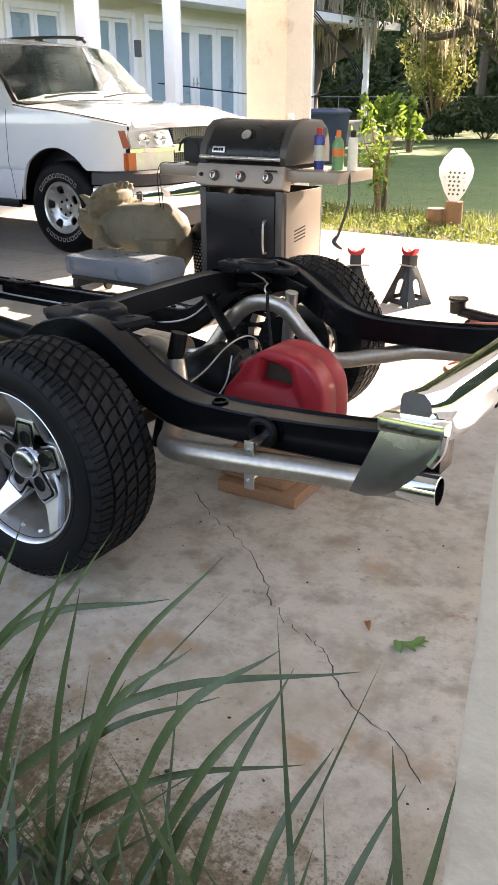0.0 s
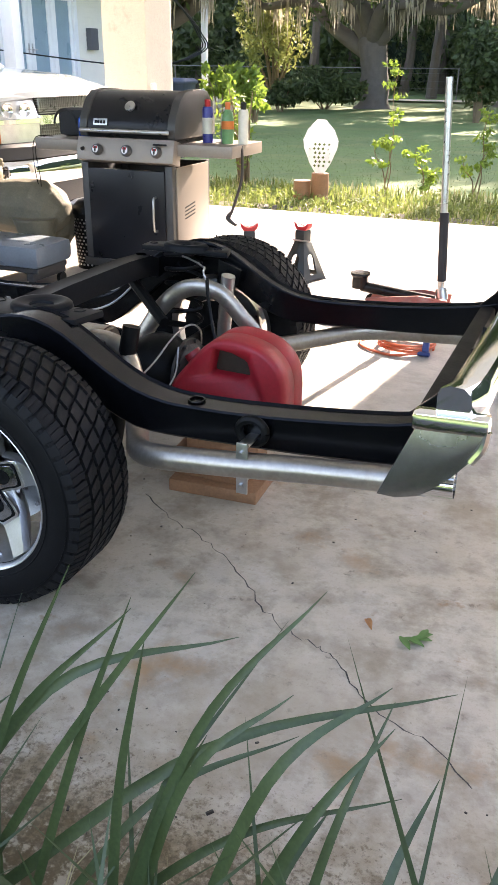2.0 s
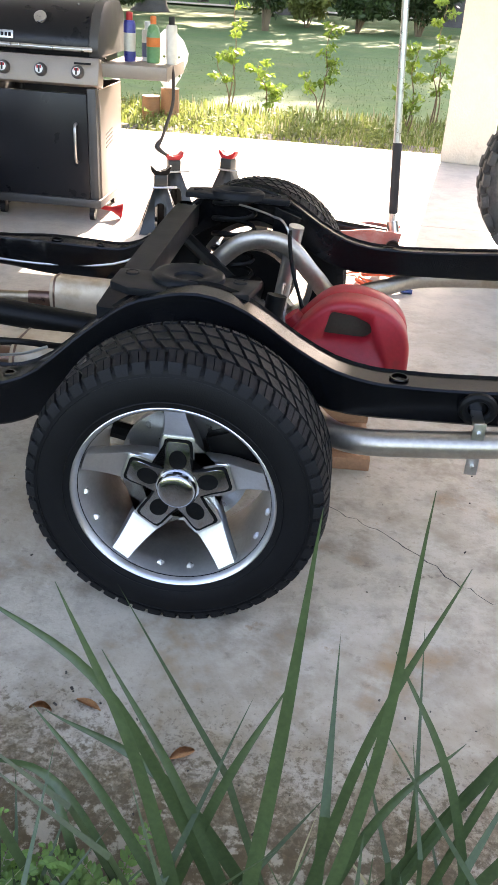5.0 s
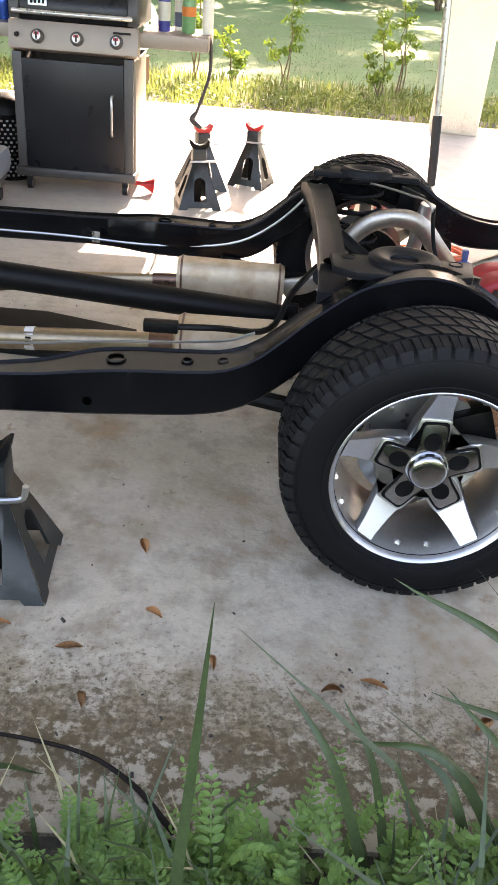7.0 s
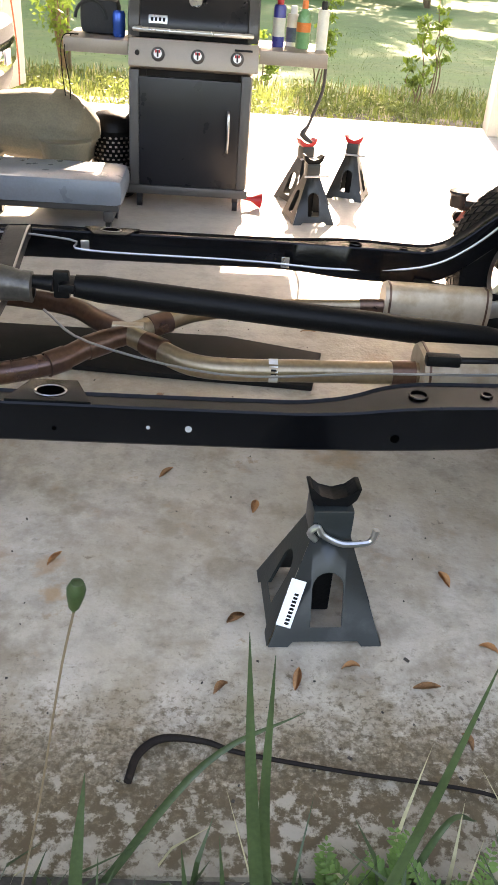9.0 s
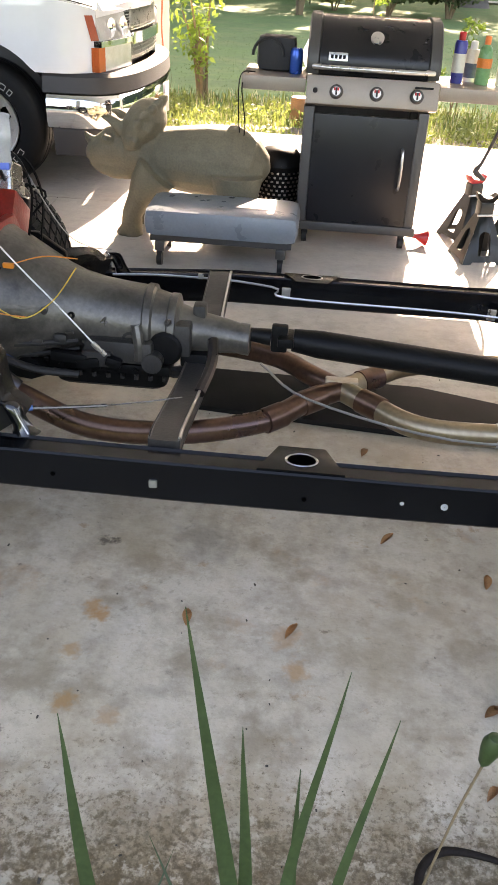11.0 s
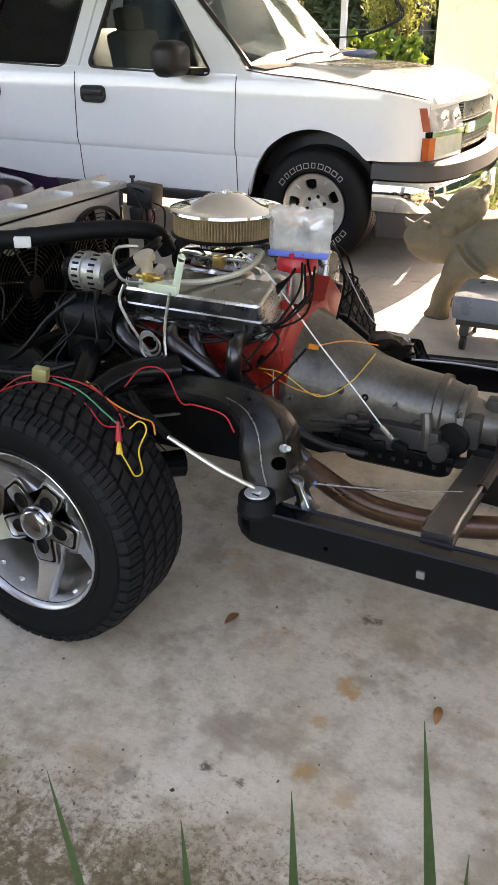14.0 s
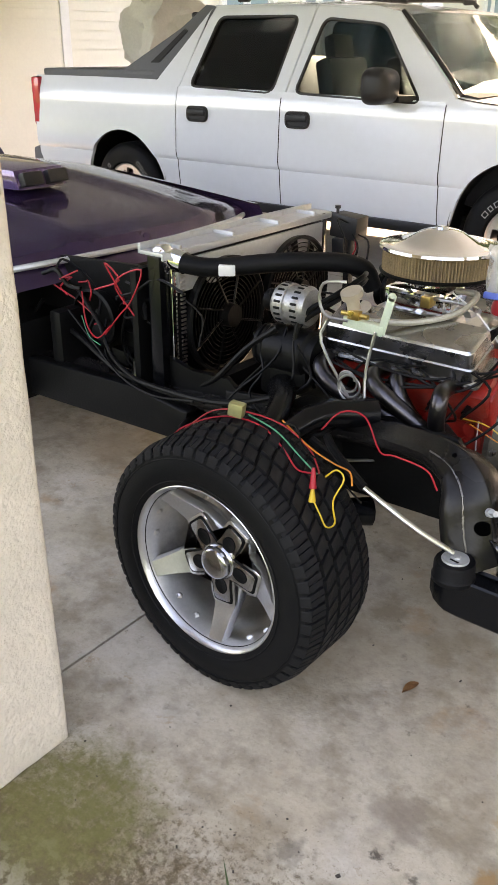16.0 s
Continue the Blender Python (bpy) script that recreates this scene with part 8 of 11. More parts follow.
def truck_wheel(m):
    turn = pose(0, 0, 0, 90, 0, 0)
    bm = bm_new()
    lathe(bm, [(0.215, 0.10), (0.235, 0.128), (0.29, 0.135), (0.345, 0.125), (0.375, 0.10), (0.385, 0.07), (0.385, 0.04), (0.378, 0.035), (0.378, 0.03), (0.385, 0.025), (0.385, -0.025), (0.378, -0.03), (0.378, -0.035), (0.385, -0.04), (0.385, -0.07), (0.375, -0.10), (0.345, -0.125), (0.215, -0.10)], 64, turn)
    w = part("wheel", bm, RUBBER, truck, "black tyre with raised white letters")
    w.matrix_basis = m
    bm = bm_new()
    lathe(bm, [(0.21, 0.112), (0.219, 0.118), (0.216, 0.122), (0.205, 0.112), (0.195, 0.08), (0.19, -0.08)], 56, turn)
    # flat dished disc pierced by five rounded openings
    rows = []
    open_at = [math.radians(100 - 72 * k) for k in range(5)]
    rs = [0.042 + 0.163 * j / 26 for j in range(27)]
    for r in rs:
        y = float(np.interp(r, (0.042, 0.085, 0.10, 0.15, 0.19, 0.205), (-0.074, -0.076, -0.088, -0.104, -0.110, -0.112)))
        rows.append([bm.verts.new((r * math.cos(g), y, r * math.sin(g))) for g in (2 * math.pi * k / 180 for k in range(180))])
    disc = []
    for j in range(26):
        for k in range(180):
            r, g = (rs[j] + rs[j + 1]) / 2, 2 * math.pi * (k + 0.5) / 180
            d = min(abs((g - o + math.pi) % (2 * math.pi) - math.pi) for o in open_at)
            u, v = d * r / (0.030 + 0.19 * (r - 0.115)), (r - 0.148) / 0.034
            if u ** 4 + v ** 4 > 1:
                disc.append(bm.faces.new((rows[j][k], rows[j + 1][k], rows[j + 1][(k + 1) % 180], rows[j][(k + 1) % 180])))
    bmesh.ops.recalc_face_normals(bm, faces=disc)
    bmesh.ops.solidify(bm, geom=disc, thickness=0.016)
    lathe(bm, [(0.0005, 0.098), (0.030, 0.096), (0.040, 0.088), (0.044, 0.072)], 28, turn)
    part("rim", bm, ALLOY, w, "five-opening alloy rim", 30)
    for k in range(6):
        a = 2 * math.pi * k / 6 + 0.3
        bm = bm_new()
        cyl(bm, (0.064 * math.cos(a), -0.070, 0.064 * math.sin(a)), (0.064 * math.cos(a), -0.0775, 0.064 * math.sin(a)), 0.0125, seg=12)
        part("lug_hole", bm, DULL_BLACK, w)
    for k in range(5):
        a = open_at[k] - math.radians(36)
        bm = bm_new()
        box(bm, (0, 0, 0), (0.030, 0.004, 0.014), bev=0.0018, m=pose(0.168 * math.cos(a), -0.1085, 0.168 * math.sin(a), 0, -math.degrees(a), 0))
        part("rim_boss", bm, MACHINED, w)
    bm = bm_new()
    cyl(bm, (0, -0.02, 0), (0, 0.0, 0), 0.17, seg=30)
    part("brake_disc", bm, DULL_BLACK, w)
    # raised white maker's lettering, as plain bars round the shoulder
    for start in (146, -34):
        for k in range(10):
            a = math.radians(start - 11.0 * k)
            m = pose(0.268 * math.cos(a), -0.1345, 0.268 * math.sin(a), 0, 90 - math.degrees(a), 0)
            bm = bm_new()
            wide = 0.012 if k % 4 == 1 else 0.017
            for bx, bz, sx, sz in ((-wide, 0, 0.0042, 0.034), (wide, 0, 0.0042, 0.034), (0, 0.015, 2 * wide, 0.0042), (0, -0.015, 2 * wide, 0.0042)):
                box(bm, (bx + 0.2 * bz, -0.002, bz), (sx, 0.003, sz), m=m)
            part("letter_bar", bm, WHITE_LETTER, w)
    return w


WHITE_LETTER = mk("raised_white_rubber", (0.32, 0.32, 0.31), 0.6, var=0.2, scale=40)
for x, y, rz in ((0, 0.17, 0), (-3.40, 0.17, 0), (0, 1.83, 180), (-3.40, 1.83, 180)):
    truck_wheel(pose(x, y, 0.379, 0, 0, rz) @ Matrix.Scale(0.985, 4) @ pose(0, 0, 0, 0, 0 if x == 0 else 90, 0))

# bag of laundry-like white cover on the bed
COVER = mk("pale_tarp", (0.55, 0.53, 0.48), 0.8, var=0.1, scale=6, bump=0.4, bscale=20)
bm = bm_new()
bmesh.ops.create_icosphere(bm, subdivisions=4, radius=1.0)
for v in bm.verts:
    p = v.co.copy()
    k = 1 + 0.25 * noise.noise(p * 2) + 0.10 * noise.noise(p * 6)
    v.co = Vector((p.x * 0.34 * k, p.y * 0.42 * k, max(-0.27, p.z * 0.40 * k)))
solo("covered_load", bm, COVER, "pale crumpled tarp bundle on the bed cover", "tarp", "", pose(TX - 3.78, TY + 1.0, 1.305 + 0.265))


# ---- purple car ahead of the chassis ----
car = thing("purple_car", pose(-4.02, 1.05, 0), "dark purple metallic car with a black hood scoop", "car")
bm = bm_new()
rows = []
for x in np.linspace(0.0, -1.9, 30).tolist():
    row = []
    for y in np.linspace(-0.80, 0.80, 33).tolist():
        u = abs(y) / 0.80
        nose = 0.20 * u ** 2.2
        xx = x * (1 - nose / 1.9) - nose
        z = 0.83 + 0.13 * min(1, -x / 1.3) ** 0.7 - 0.06 * u ** 2.5 + 0.028 * math.exp(-((abs(y) - 0.34) / 0.06) ** 2) * min(1, -x * 2)
        z -= 0.10 * max(0, 1 + x / 0.10) ** 2
        row.append(bm.verts.new((xx, y, z)))
    rows.append(row)
ring_faces(bm, rows, False, False)
bmesh.ops.solidify(bm, geom=bm.faces[:], thickness=0.02)
chood = part("hood", bm, PURPLE, car, "glossy dark purple hood")
for side in (-1, 1):
    bm = bm_new()
    rows = []
    for x in np.linspace(-0.21, -2.3, 26).tolist():
        z0 = 0.775 + 0.12 * min(1, -x / 1.3) ** 0.7
        rows.append([bm.verts.new((x, side * yy, zz)) for yy, zz in ((0.806, z0), (0.86, z0 - 0.01), (0.895, z0 - 0.06), (0.905, 0.62), (0.90, 0.45), (0.86, 0.30))])
    ring_faces(bm, rows, False, False)
    part("fender", bm, PURPLE, car)
bm = bm_new()
prism(bm, ((-0.66, 0.925), (-0.69, 1.015), (-1.5, 1.02), (-1.75, 0.95)), 0.27, Matrix.Translation((0, 0.10, 0)) @ Matrix(((1, 0, 0, 0), (0, 0, -1, 0), (0, 1, 0, 0), (0, 0, 0, 1))), 0.03)
scoop = part("hood_scoop", bm, PURPLE, chood, "hood scoop with black openings")
for y in (-0.10, 0.03):
    bm = bm_new()
    box(bm, (-0.668, y, 0.972), (0.05, 0.10, 0.055), (0, -17, 0), 0.006)
    part("scoop_opening", bm, BLACK_TRIM, scoop)
# solid black blocks colour in the shade of the open front
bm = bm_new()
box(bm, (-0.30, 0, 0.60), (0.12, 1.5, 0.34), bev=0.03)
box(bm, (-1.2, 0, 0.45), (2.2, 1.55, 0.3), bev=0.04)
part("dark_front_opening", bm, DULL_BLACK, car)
bm = bm_new()
tube(bm, ((-0.24, -0.78, 0.755), (-0.08, -0.5, 0.785), (-0.02, -0.1, 0.79), (-0.02, 0.1, 0.79), (-0.08, 0.5, 0.785), (-0.24, 0.78, 0.755)), 0.012, 8, 5)
part("front_trim", bm, WHITE_ALU, car, "pale metal flange under the hood edge")
bm = bm_new()
prism(bm, ((-1.9, 0.92), (-2.5, 1.30), (-3.6, 1.33), (-4.4, 0.95), (-4.5, 0.35), (-2.2, 0.30)), 1.5, Matrix.Translation((0, 0.75, 0)) @ Matrix(((1, 0, 0, 0), (0, 0, -1, 0), (0, 1, 0, 0), (0, 0, 0, 1))), 0.08)
part("body", bm, PURPLE, car)
for x in (-0.95, -3.75):
    for side in (-1, 1):
        bm = bm_new()
        lathe(bm, [(0.20, 0.10), (0.28, 0.11), (0.32, 0.08), (0.32, -0.08), (0.28, -0.11), (0.20, -0.10), (0.0005, 0.02)], 40, pose(x, side * 0.77, 0.32, 90, 0, 0))
        part("wheel", bm, RUBBER, car)


# ---- gas grill ----
BLACK_ENAMEL = mk("black_grill_enamel", (0.009, 0.009, 0.011), 0.3, var=0.15, scale=10, spec=0.3)
GRILL_STEEL = mk("brushed_grill_steel", (0.25, 0.21, 0.175), 0.42, metal=0.35, var=0.1, scale=18)
GRILL_GREY = mk("grey_grill_paint", (0.06, 0.058, 0.056), 0.45, metal=0.3, var=0.12, scale=20)
grill = thing("gas_grill", pose(-1.38, 3.14, 0), "black gas grill with steel control panel and side tables", "grill")


def gpart(nm, mt, label="", parent=None, **kw):
    return part(nm, kw["bm"], mt, parent or grill, label)


bm = bm_new()
for x, y, w, d in ((-0.305, 0.03, 0.05, 0.05), (0.275, 0.03, 0.05, 0.05), (-0.305, 0.50, 0.05, 0.05), (0.275, 0.50, 0.05, 0.05)):
    box(bm, (x, y, 0.40), (w, d, 0.62), bev=0.006)
box(bm, (-0.015, 0.27, 0.105), (0.66, 0.56, 0.05), bev=0.012)
box(bm, (-0.015, 0.52, 0.40), (0.60, 0.012, 0.60))
box(bm, (-0.33, 0.27, 0.40), (0.010, 0.46, 0.60), bev=0.002)
gpart("cabinet_frame", GRILL_GREY, bm=bm)
bm = bm_new()
box(bm, (0.302, 0.27, 0.40), (0.012, 0.44, 0.60), bev=0.002)
side_panel = gpart("side_panel", GRILL_STEEL, "pale steel side panel with vent slots", bm=bm)
for k in range(4):
    bm = bm_new()
    box(bm, (0.3075, 0.20 + 0.02, 0.40 + 0.022 * k), (0.004, 0.14, 0.008), (8, 0, 0))
    part("vent_slot", bm, DULL_BLACK, side_panel)
bm = bm_new()
box(bm, (-0.015, 0.012, 0.405), (0.53, 0.03, 0.55), bev=0.006)
gdoor = gpart("door", BLACK_ENAMEL, "glossy black cabinet door", bm=bm)
bm = bm_new()
tube(bm, ((0.19, 0.0, 0.53), (0.19, -0.035, 0.52), (0.192, -0.045, 0.43), (0.19, -0.035, 0.34), (0.19, 0.0, 0.33)), 0.008, 8, 4)
part("door_handle", bm, STEEL, gdoor, "steel bar handle")
bm = bm_new()
box(bm, (0.0, 0.02, 0.785), (0.66, 0.10, 0.135), (-14, 0, 0), 0.008)
panel = gpart("control_panel", GRILL_STEEL, "brushed steel control panel", bm=bm)
for x in (-0.18, 0.02, 0.22):
    km = pose(x, -0.028, 0.79, 76, 0, 0)
    bm = bm_new()
    lathe(bm, [(0.034, 0.0), (0.034, 0.012), (0.030, 0.016), (0.028, 0.032), (0.026, 0.034), (0.0005, 0.034)], 24, km)
    knob = part("knob", bm, GRILL_GREY, panel, "grey knob with a pale face")
    bm = bm_new()
    lathe(bm, [(0.0005, 0.0355), (0.020, 0.0355), (0.021, 0.0335)], 20, km)
    part("knob_face", bm, WHITE_PLASTIC, knob)
    bm = bm_new()
    box(bm, (0, 0, 0.0365), (0.009, 0.034, 0.006), bev=0.002, m=km)
    part("pointer", bm, BLACK_TRIM, knob)
    bm = bm_new()
    box(bm, (0.0, 0.010, 0.0362), (0.026, 0.014, 0.0012), m=km)
    part("red_mark", bm, RED_PAINT, knob)
bm = bm_new()
cyl(bm, (-0.285, -0.03, 0.795), (-0.285, -0.042, 0.793), 0.012, seg=14)
part("igniter_button", bm, BLACK_TRIM, panel)
bm = bm_new()
box(bm, (0.25, -0.047, 0.835), (0.09, 0.002, 0.010), (-14, 0, 0))
part("maker_mark", bm, DULL_BLACK, panel)
bm = bm_new()
box(bm, (-0.01, 0.29, 0.80), (0.60, 0.46, 0.11), bev=0.02)
gpart("firebox", BLACK_ENAMEL, bm=bm)
prof = ((0.03, 0.862), (0.02, 0.90), (0.035, 0.965), (0.10, 1.06), (0.17, 1.105), (0.30, 1.118), (0.45, 1.108), (0.53, 1.05), (0.56, 0.95), (0.56, 0.862))
bm = bm_new()
loft(bm, [[(x, a, b) for a, b in prof] for x in (-0.275, 0.265)])
lid = gpart("lid", BLACK_ENAMEL, "black domed grill lid", bm=bm)
for x in (-0.305, 0.295):
    bm = bm_new()
    big = [(0.29 + (a - 0.29) * 1.03, 0.86 + (b - 0.86) * 1.035) for a, b in prof]
    loft(bm, [[(x + d, 0.29 + (a - 0.29) * k, 0.862 + (b - 0.862) * k) for a, b in big] for d, k in ((-0.032, 0.94), (-0.024, 1.0), (0.024, 1.0), (0.032, 0.94))])
    part("lid_end", bm, GRILL_GREY, lid, "grey cast lid end")
bm = bm_new()
tube(bm, ((-0.27, 0.02, 0.90), (-0.26, -0.03, 0.90), (0.25, -0.03, 0.90), (0.26, 0.02, 0.90)), 0.012, 10, 3)
part("lid_handle", bm, STEEL, lid, "steel lid handle")
bm = bm_new()
lathe(bm, [(0.032, 0.0), (0.033, 0.012), (0.028, 0.014), (0.0005, 0.014)], 24, pose(0.0, 0.07, 1.03, 52, 0, 0))
part("thermometer", bm, STEEL, lid, "round lid thermometer")
bm = bm_new()
box(bm, (-0.185, 0.022, 0.945), (0.095, 0.006, 0.04), (-14, 0, 0), 0.003)
badge = part("badge", bm, STEEL, lid)
for k in range(4):
    bm = bm_new()
    box(bm, (-0.215 + 0.02 * k, 0.0165, 0.945), (0.013, 0.003, 0.018), (-14, 0, 0))
    part("badge_bar", bm, DULL_BLACK, badge)
for x0, x1 in ((-0.66, -0.335), (0.335, 0.685)):
    bm = bm_new()
    box(bm, ((x0 + x1) / 2, 0.24, 0.832), (x1 - x0, 0.46, 0.012), bev=0.003)
    box(bm, ((x0 + x1) / 2, 0.015, 0.805), (x1 - x0, 0.014, 0.066), bev=0.004)
    box(bm, ((x0 + x1) / 2, 0.465, 0.805), (x1 - x0, 0.014, 0.066), bev=0.004)
    box(bm, (x0 + 0.01 if x0 < 0 else x1 - 0.01, 0.24, 0.805), (0.022, 0.46, 0.068), bev=0.006)
    gpart("side_table", GRILL_STEEL, "steel side table", bm=bm)
for x in (-0.28, 0.25):
    for y in (0.05, 0.48):
        bm = bm_new()
        cyl(bm, (x - 0.014, y, 0.032), (x + 0.014, y, 0.032), 0.032, seg=20)
        box(bm, (x, y, 0.065), (0.035, 0.04, 0.04), bev=0.006)
        gpart("caster", BLACK_TRIM, bm=bm)
STRAP = mk("dark_strap", (0.03, 0.025, 0.022), 0.6, var=0.3)
# ---- cord and outlet box on the west column, bin and cables by the house ----
socket = thing("outlet_box", pose(-3.115, 6.64, 1.03), "white outlet box on the stucco column", "outlet box")
bm = bm_new()
box(bm, (0, 0, 0), (0.07, 0.06, 0.10), bev=0.008)
part("box_body", bm, WHITE_PLASTIC, socket)
xcord = thing("extension_cord", pose(-3.06, 6.60, 0), "orange extension cord hanging down the column", "cord")
bm = bm_new()
tube(bm, ((-0.02, 0.02, 1.02), (0.01, 0.0, 0.96), (0.005, 0.0, 0.75), (0.02, 0.0, 0.55), (0.03, 0.02, 0.25), (0.02, 0.05, 0.03)), 0.007, 8, 5)
part("cord_run", bm, mk("orange_cord", (0.6, 0.13, 0.04), 0.5, var=0.1), xcord)
bin_ = thing("rubbish_bin", pose(-7.70, 16.0, -0.16), "dark blue-grey wheeled rubbish bin by the house", "bin")
BIN = mk("blue_grey_bin", (0.05, 0.065, 0.09), 0.5, var=0.12)
bm = bm_new()
loft(bm, [[(a, b, z) for a, b in rounded(w, d, 0.05, 3)] for z, w, d in ((0.02, 0.62, 0.50), (1.0, 0.78, 0.62), (1.03, 0.82, 0.66))])
part("bin_body", bm, BIN, bin_)
bm = bm_new()
loft(bm, [[(a, b, z) for a, b in rounded(w, d, 0.05, 3)] for z, w, d in ((1.031, 0.86, 0.70), (1.07, 0.86, 0.70), (1.13, 0.72, 0.58))])
part("bin_lid", bm, BIN, bin_)
cables = thing("service_cables", pose(-6.5, 14.3, 0), "black service cables sagging to the house", "cable")
for k in range(3):
    bm = bm_new()
    tube(bm, ((0.0, -2.4 - 0.1 * k, 3.1 + 0.06 * k), (0.0, -1.0, 2.47 + 0.05 * k), (0.0, -0.1 - 0.06 * k, 2.14 + 0.02 * k), (0.0, 0.55 - 0.09 * k, 1.82), (0.0, 0.70 - 0.12 * k, 1.48), (-1.2, 0.35 - 0.05 * k, 1.20), (-4.9, 0.4, 1.5)), 0.014, 6, 5)
    part("cable", bm, BLACK_TRIM, cables)
strap = thing("hanging_hose", pose(-0.70, 3.30, 0.80), "dark rubber hose hanging from the grill's side table", "hose")
bm = bm_new()
tube(bm, ((0, 0, 0.03), (0.012, -0.02, -0.02), (0.01, -0.02, -0.15), (-0.03, -0.02, -0.28), (-0.055, -0.02, -0.35)), 0.009, 8, 5)
part("hose_body", bm, STRAP, strap)
bm = bm_new()
tube(bm, ((-0.055, -0.02, -0.345), (-0.075, -0.025, -0.38), (-0.04, -0.025, -0.41), (-0.02, -0.02, -0.42)), 0.014, 8, 3, True, (0.01, 0.018, 0.012, 0.008))
part("hose_nozzle", bm, STRAP, strap)


# ---- bottles and bag on the side tables ----
def bottle(x, y, z, prof, body, label, cap_col, band=None):
    b = thing("bottle", pose(x, y, z), label, "bottle", "bottles on the grill")
    bm = bm_new()
    lathe(bm, prof[0], 22, None, True)
    part("body", bm, body, b)
    bm = bm_new()
    lathe(bm, prof[1], 18, None, True)
    part("cap", bm, cap_col, b)
    if band:
        bm = bm_new()
        lathe(bm, band[0], 22)
        part("label_band", bm, band[1], b)
    return b


TABLE = 0.838
CAN = lambda r, h: ([(r, 0.0), (r, h), (r * 0.85, h + 0.015)], [(r * 0.55, h + 0.013), (r * 0.55, h + 0.05), (r * 0.4, h + 0.055)])
blue = mk("blue_can_print", (0.03, 0.035, 0.22), 0.3, var=0.3, scale=30)
white_can = mk("white_can_print", (0.6, 0.58, 0.5), 0.35, var=0.15, scale=40)
bottle(-0.945, 3.36, TABLE, CAN(0.032, 0.185), blue, "blue spray can with a red cap", RED_PAINT, ([(0.0325, 0.05), (0.0328, 0.14)], white_can))
bottle(-0.865, 3.45, TABLE, CAN(0.034, 0.14), white_can, "white spray can on the grill shelf", WHITE_PLASTIC, ([(0.0345, 0.02), (0.0347, 0.09)], mk("dark_label", (0.06, 0.08, 0.12), 0.4, var=0.3, scale=40)))
bottle(-0.815, 3.36, TABLE, ([(0.035, 0.0), (0.037, 0.01), (0.037, 0.13), (0.03, 0.17), (0.014, 0.19)], [(0.016, 0.188), (0.016, 0.225), (0.012, 0.228)]), mk("green_liquid_plastic", (0.12, 0.28, 0.12), 0.3, var=0.2), "plastic bottle of green cleaner with an orange cap", mk("orange_cap", (0.7, 0.17, 0.04), 0.4), ([(0.0375, 0.08), (0.0378, 0.125)], mk("orange_label", (0.65, 0.17, 0.03), 0.4, var=0.2, scale=30)))
bottle(-0.715, 3.36, TABLE, CAN(0.030, 0.175), white_can, "cream spray can with a black cap", BLACK_TRIM)
CLOTH_BLACK = mk("black_nylon", (0.014, 0.014, 0.016), 0.7, var=0.3, scale=30, bump=0.2)
bag2 = thing("tool_bag", pose(-1.88, 3.40, TABLE), "small black nylon tool bag on the side table", "bag")
bm = bm_new()
box(bm, (0, 0, 0.085), (0.20, 0.16, 0.165), bev=0.035)
part("bag_body", bm, CLOTH_BLACK, bag2)
bm = bm_new()
tube(bm, [(-0.04 + 0.08 * math.cos(a), -0.085, 0.075 + 0.085 * math.sin(a)) for a in (k * math.pi / 12 for k in range(13))], 0.008, 6, 1)
part("bag_handle", bm, CLOTH_BLACK, bag2)
can = thing("drink_can", pose(-1.775, 3.30, TABLE), "blue drink can on the side table", "can")
bm = bm_new()
lathe(bm, [(0.026, 0.0), (0.033, 0.012), (0.033, 0.105), (0.027, 0.12), (0.025, 0.118)], 22, None, True)
part("can_body", bm, mk("blue_can", (0.02, 0.09, 0.4), 0.25, metal=0.5, var=0.15), can)
cord = thing("cord", pose(-1.95, 3.16, 0.83), "thin dark cord looped down from the side table", "cable")
bm = bm_new()
tube(bm, ((-0.03, 0.1, 0.012), (-0.09, 0.0, 0.01), (-0.10, -0.03, -0.1), (-0.08, -0.02, -0.3), (-0.02, 0.0, -0.36), (0.03, 0.03, -0.38)), 0.003, 5, 6)
tube(bm, ((-0.06, 0.05, 0.012), (-0.085, -0.02, -0.05), (-0.06, -0.03, -0.25), (-0.10, 0.0, -0.42), (-0.13, 0.0, -0.48), (-0.09, 0.0, -0.52), (-0.05, 0.02, -0.42), (0.02, 0.05, -0.34)), 0.003, 5, 6)
part("cord_run", bm, WIRE["black"], cord)

# ---- dinosaur garden statue, one plain shape ----
STATUE = mk("tan_painted_resin", (0.125, 0.108, 0.070), 0.75, var=0.28, scale=12, bump=0.3, bscale=70, col2=(0.08, 0.075, 0.054), stain=0.3)
bm = bm_new()


def lump(path, radii, squash=1.0):
    line = [Vector(p) for p in path]
    rings = []
    for i, p in enumerate(line):
        t = (line[min(i + 1, len(line) - 1)] - line[max(i - 1, 0)]).normalized()
        s = t.cross(Vector((0, 1, 0)))
        s = s.normalized() if s.length > 0.1 else Vector((1, 0, 0))
        u = t.cross(s)
        rings.append([bm.verts.new(p + radii[i] * (math.cos(a) * s + squash * math.sin(a) * u)) for a in (k * math.pi / 9 for k in range(18))])
    ring_faces(bm, rings)


